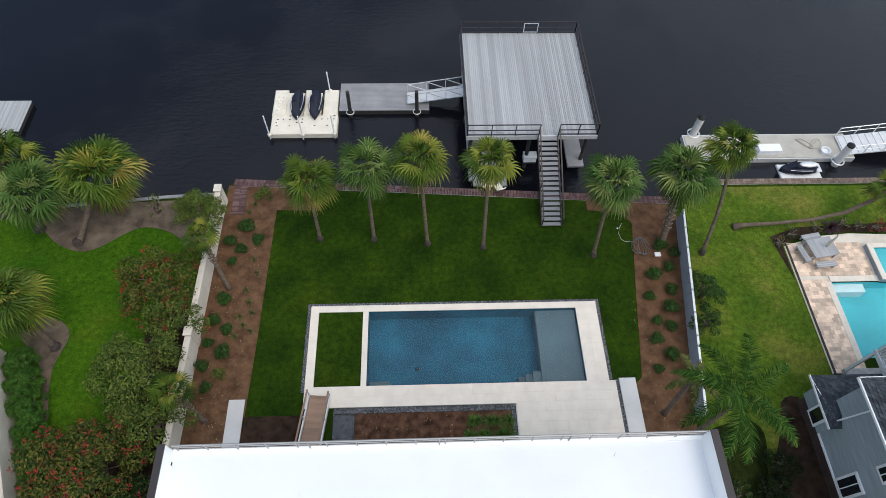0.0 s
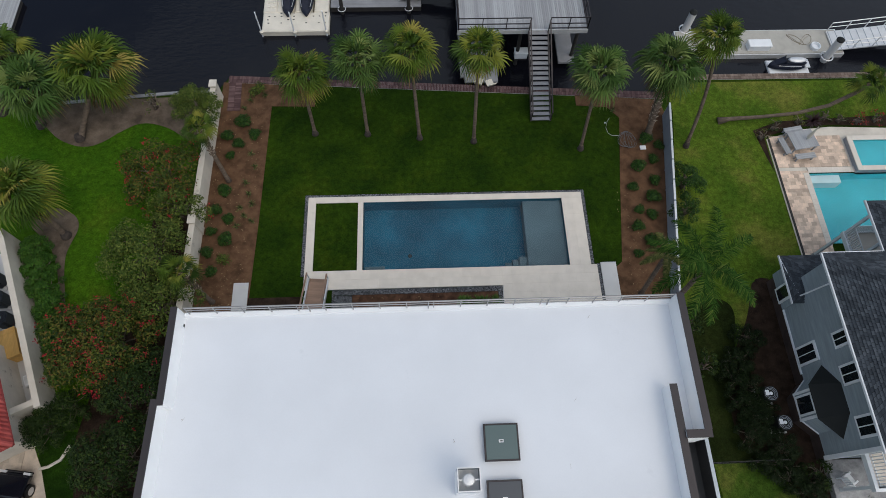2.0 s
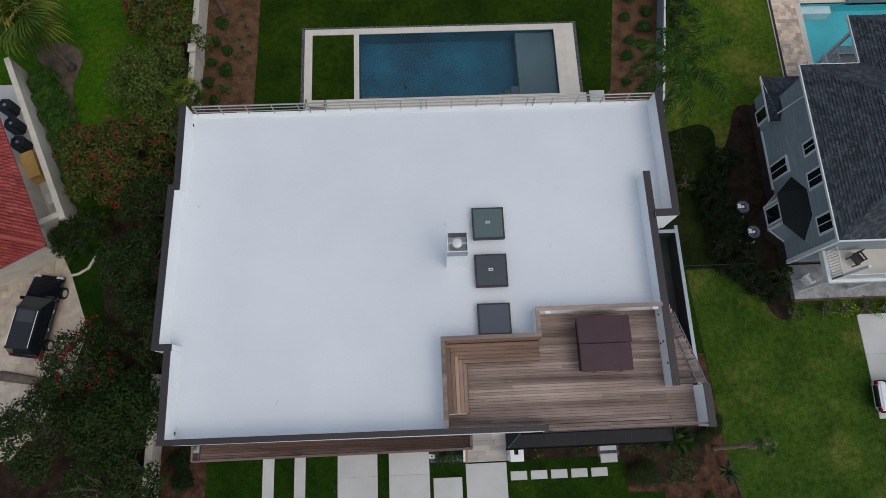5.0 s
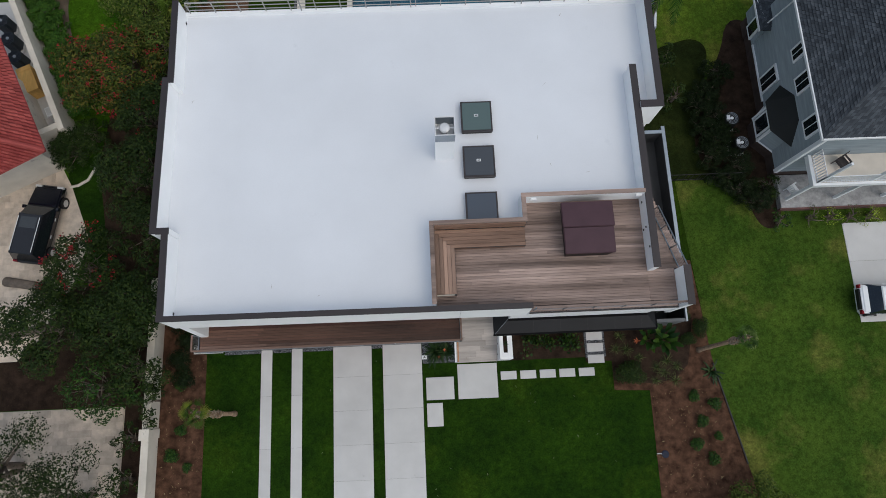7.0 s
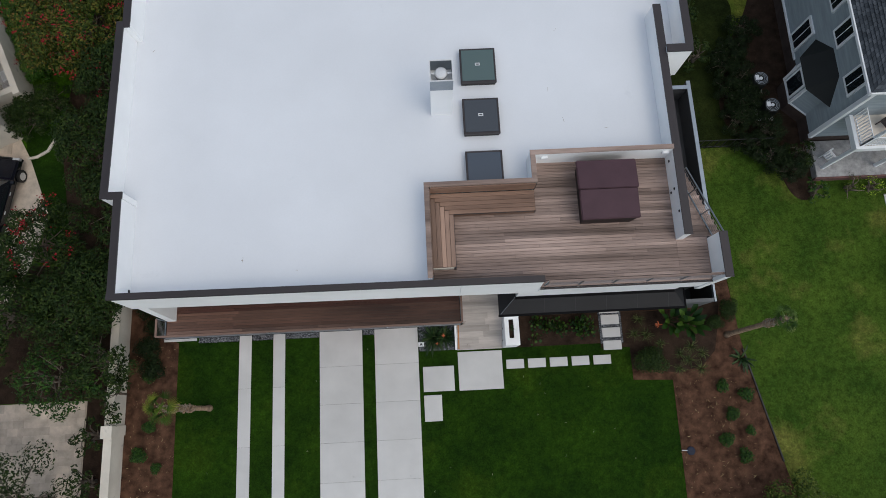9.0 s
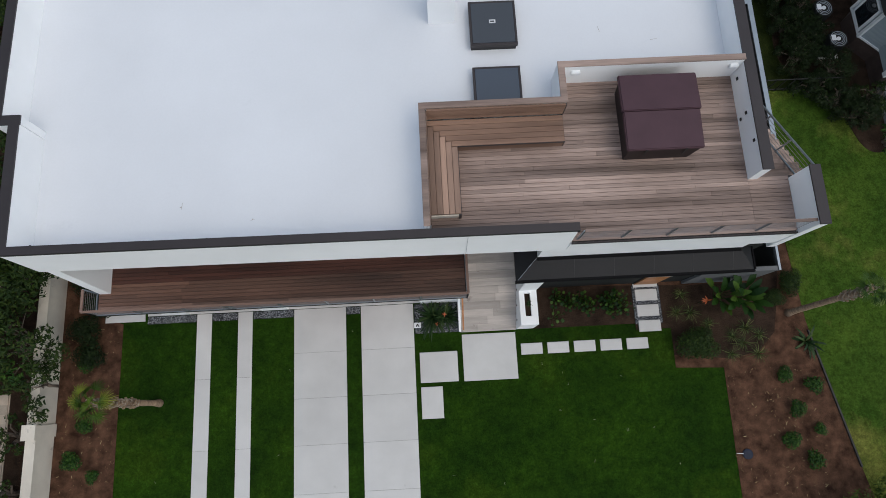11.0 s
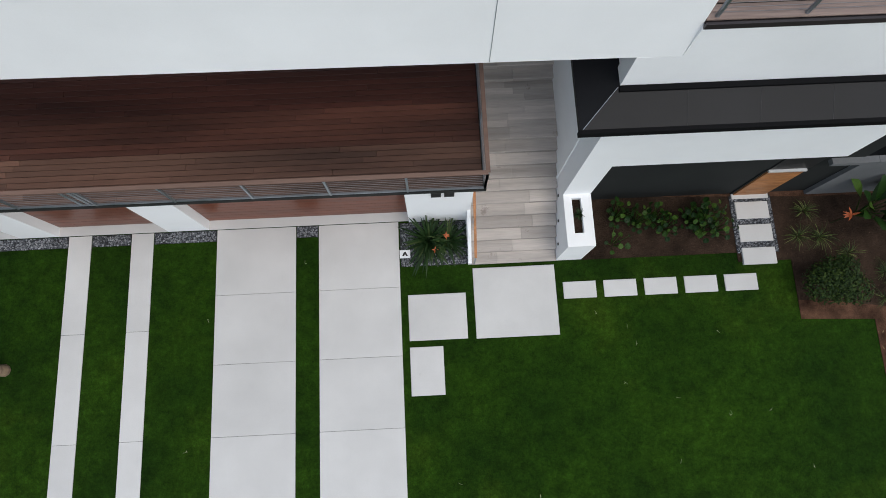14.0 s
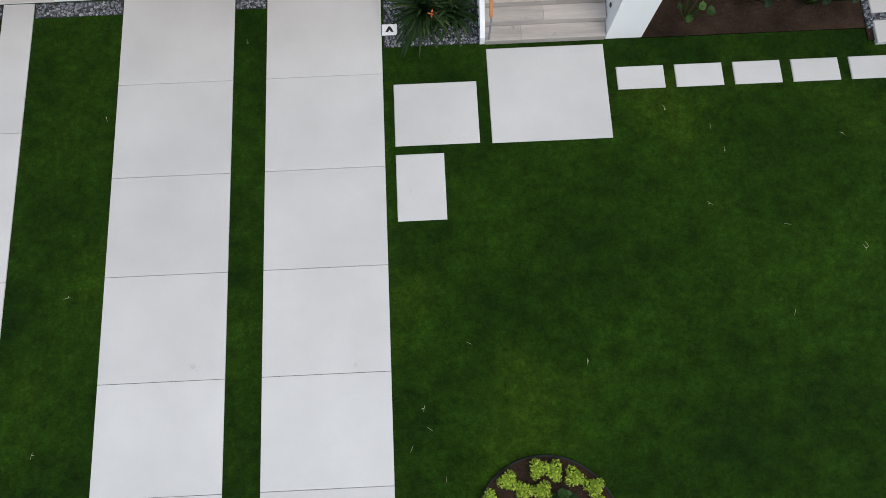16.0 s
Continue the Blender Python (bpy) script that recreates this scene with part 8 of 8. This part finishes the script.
part("bedding", prism(bmesh.new(), [(-23.4, 2.8), (-22.1, 0.45), (-20.7, -3.1), (-21.5, -6.0), (-22.7, -8.3), (-24.4, -10.5), (-40, -10.5), (-40, 2.8)], -0.05, 0.045), COBBLE, wdrive)
part("bedding", slab(-40.0, -17.75, -40.0, -13.4, -0.05, 0.045), COBBLE, wdrive)
for pts in (((-25.5, -5.6, 0.2), (-23.4, -6.0, 0.3), (-21.5, -7.0, 0.2)), ((-25.5, -9.0, 0.2), (-23.0, -8.6, 0.25), (-21.8, -8.8, 0.1))):
    lg = thing("fallen_tree", "grey fallen tree across the drive edge", "tree")
    part("trunk", tube(bmesh.new(), pts, [0.3, 0.26, 0.2], 8), BARK, lg, smooth=True)


# ---- small things lying about ----
HOSEGREY = surface("dull_grey_hose", (0.13, 0.14, 0.15), 0.6, var=0.15)
HOSEWHITE = surface("pale_hose", (0.55, 0.56, 0.55), 0.5, var=0.1)
hose = thing("garden_hose", "pale garden hose lying in a loop on lawn and mulch", "hose")
part("hose_run", tube(bmesh.new(), [(14.25, 24.0, 0.03), (14.0, 23.6, 0.03), (13.85, 23.1, 0.03), (13.95, 22.6, 0.04), (14.2, 22.4, 0.05), (14.75, 22.35, 0.06)], 0.012, 6), HOSEWHITE, hose)
part("hose_coil", tube(bmesh.new(), [(15.2 + (0.4 + 0.3 * math.sin(k * 0.37)) * math.cos(k * 0.52), 21.75 + (0.7 + 0.3 * math.sin(k * 0.53)) * math.sin(k * 0.52), 0.06 + 0.0012 * k) for k in range(90)], 0.012, 5), HOSEGREY, hose, "grey coiled hose heap")
part("nozzle", lathe(bmesh.new(), [(0.05, 0), (0.06, 0.06), (0.03, 0.09)], 10, (13.85, 23.55, 0.0)), TRIM, hose)

# marker tile in the pebble bed
mk = thing("ground_marker", "white square marker with a black chevron in the pebble bed", "sign", "", "", (0.03, -11.31, 0.05))
part("tile", slab(-0.155, 0.155, -0.12, 0.12, 0.0, 0.03, 0.005), TRIM, mk)
bm = bmesh.new()
prism(bm, [(-0.085, -0.06), (-0.03, -0.06), (0.0, -0.005), (0.03, -0.06), (0.085, -0.06), (0.02, 0.065), (-0.02, 0.065)], 0.031, 0.035)
part("chevron", bm, BLACK, mk)

# small black lights let into the deck wall and the pier
for y, z in ((-6.26, 9.5), (-7.19, 10.04), (-6.2, 9.86), (-4.95, 9.7)):
    sl = thing("wall_fixture", "small black fixture on the white deck wall", "wall fixture", "fixtures on the deck wall")
    part("plate", slab(10.81, 10.838, y - 0.045, y + 0.045, z - 0.045, z + 0.045), BLACK, sl)
for y, z in ((-10.1, 1.25), (-10.75, 0.95), (-11.35, 0.65)):
    sl = thing("step_light", "small dark step light in the white stair wall", "step light", "step lights beside the stairs")
    part("lens", slab(4.405, 4.428, y - 0.035, y + 0.035, z - 0.035, z + 0.035), BLACK, sl)
hr = thing("stair_rail", "low reddish timber rail along the entrance stairs", "railing")
bm = bmesh.new()
beam(bm, (2.03, -11.7, 0.95), (2.03, -8.4, 2.9), 0.07, 0.05)
part("hand_rail", bm, CEDAR, hr)
for k in range(4):
    y = -11.7 + k * 1.05
    bm = bmesh.new()
    beam(bm, (2.03, y, 0.19 + k * 0.6), (2.03, y, 0.94 + k * 0.62), 0.035, 0.035, (0, 1, 0))
    part("rail_post", bm, STEEL, hr)

# dry leaves and twigs
TWIG = surface("dry_leaf", (0.17, 0.125, 0.07), 0.9, var=0.3, size=0.2)
STRAW = surface("pale_straw", (0.30, 0.32, 0.20), 0.9, var=0.3, size=0.2)


def fallen(x, y, z, length, mat, label, group, seed):
    rnd = random.Random(seed)
    t = thing("fallen_leaf", label, "leaf", group, "", (x, y, z), rnd.uniform(0, 360))
    bm = bmesh.new()
    bend = rnd.uniform(-0.3, 0.3)
    tube(bm, [(-length / 2, 0, 0.012), (0, bend * length * 0.5, 0.02), (length / 2, bend * length, 0.012)], [0.0025, 0.0045, 0.002], 5)
    for k in range(rnd.randint(0, 1)):
        blade(bm, (rnd.uniform(-0.3, 0.3) * length, bend * length * 0.4, 0.02), (rnd.uniform(-1, 1), rnd.uniform(-1, 1), 0.1), length * 0.4, 0.016, 0.1, 2)
    part("leaf", bm, mat, t)


for k, (x, y) in enumerate(((6.75, 1.66), (6.19, -1.23), (6.72, -2.67), (8.53, -3.11), (1.13, 0.03), (-6.8, -8.18), (7.9, 5.6), (-4.64, -8.73), (-10.9, 1.35))):
    fallen(x, y, 9.2, 0.22 if k != 7 else 0.12, TWIG, "small dry brown leaf lying on the white roof", "dry leaves on the roof", 700 + k)
for k, (x, y) in enumerate(((5.46, -13.26), (6.31, -13.7), (7.36, -17.45), (1.3, -17.73), (0.42, -18.85), (8.9, -14.0), (6.51, -14.21), (7.52, -15.76), (8.97, -16.23), (-6.55, -19.35), (-6.15, -16.57), (0.77, -20.1), (0.51, -19.22), (0.19, -19.55), (-5.66, -12.98), (3.45, -18.17), (6.09, -15.3), (8.91, -16.29), (10.08, -16.23), (11.01, -17.77), (-11.34, -17.37), (-2.9, -11.4))):
    fallen(x, y, 0.0, 0.13, STRAW, "pale dry grass blade lying on the lawn", "dry blades on the lawn", 730 + k)



def litter(x0, x1, y0, y1, z, count, seed, label):
    """Loose dry leaves and needles strewn over a bed."""
    rnd = random.Random(seed)
    bm = bmesh.new()
    for _ in range(count):
        p = Vector((rnd.uniform(x0, x1), rnd.uniform(y0, y1), z))
        a = rnd.uniform(0, math.tau)
        blade(bm, p, (math.cos(a), math.sin(a), rnd.uniform(0.05, 0.5)), rnd.uniform(0.07, 0.2), rnd.uniform(0.015, 0.035), 0.5, 3)
    return solid("leaf_litter", bm, LITTER, label, "leaves", "stuff")


LITTER = island_surface("dry_litter", ((0.0, (0.09, 0.05, 0.026)), (0.6, (0.21, 0.135, 0.07)), (1.0, (0.42, 0.34, 0.19))), 0.8)
litter(-14.6, -11.5, 11.5, 25.5, 0.032, 420, 801, "dry brown leaves strewn over the mulch bed")
litter(-14.4, -11.4, 6.2, 11.4, 0.032, 260, 802, "dry brown leaves strewn over the mulch bed")
litter(13.6, 15.7, 6.5, 18.0, 0.032, 240, 803, "dry brown leaves strewn over the mulch bed")
litter(-15.6, -13.15, -24.0, -10.6, 0.032, 300, 804, "pale dry needles strewn over the mulch bed")
litter(13.45, 17.4, -24.0, -13.9, 0.032, 320, 805, "pale dry needles strewn over the mulch bed")
litter(-4.6, 1.6, 6.5, 10.3, 0.063, 260, 806, "dry brown leaves strewn over the terrace bed")

# ---- pieces of floors and pavements ----
later_paving()
deck_boards()
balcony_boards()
stair_tiles()


def boathouse_boards():
    for k in range(66):
        x = 3.03 + k * 0.1467
        part("terrace_board", slab(x, x + 0.136, 29.93, 41.28, 2.945, 2.98 + random.uniform(0, 0.004), 0.004), GREYWOOD, boat)


boathouse_boards()
paving(npat, 25.9, 28.0, 12.2, 19.0, 0.38, 0.30, 0.105, TRAVERTINE, "paver")
paving(npat, 25.9, 31.3, 19.3, 22.0, 0.40, 0.30, 0.105, TRAVERTINE, "paver")
paving(npat, 35.2, 40.0, 19.3, 22.3, 0.40, 0.30, 0.105, TRAVERTINE, "paver")
paving(npat, 28.0, 40.0, 18.8, 19.25, 0.2, 0.45, 0.13, PAVER, "coping_slab")
paving(npat, 27.6, 28.02, 13.0, 18.8, 0.42, 0.2, 0.13, PAVER, "coping_slab")
paving(wdrive, -27.0, -17.8, -21.0, -13.45, 0.55, 0.4, 0.085, COBBLE, "paver", lift=0.006)
paving(wdrive, -27.0, -23.2, -9.4, 2.0, 0.55, 0.4, 0.085, COBBLE, "paver", lift=0.006)
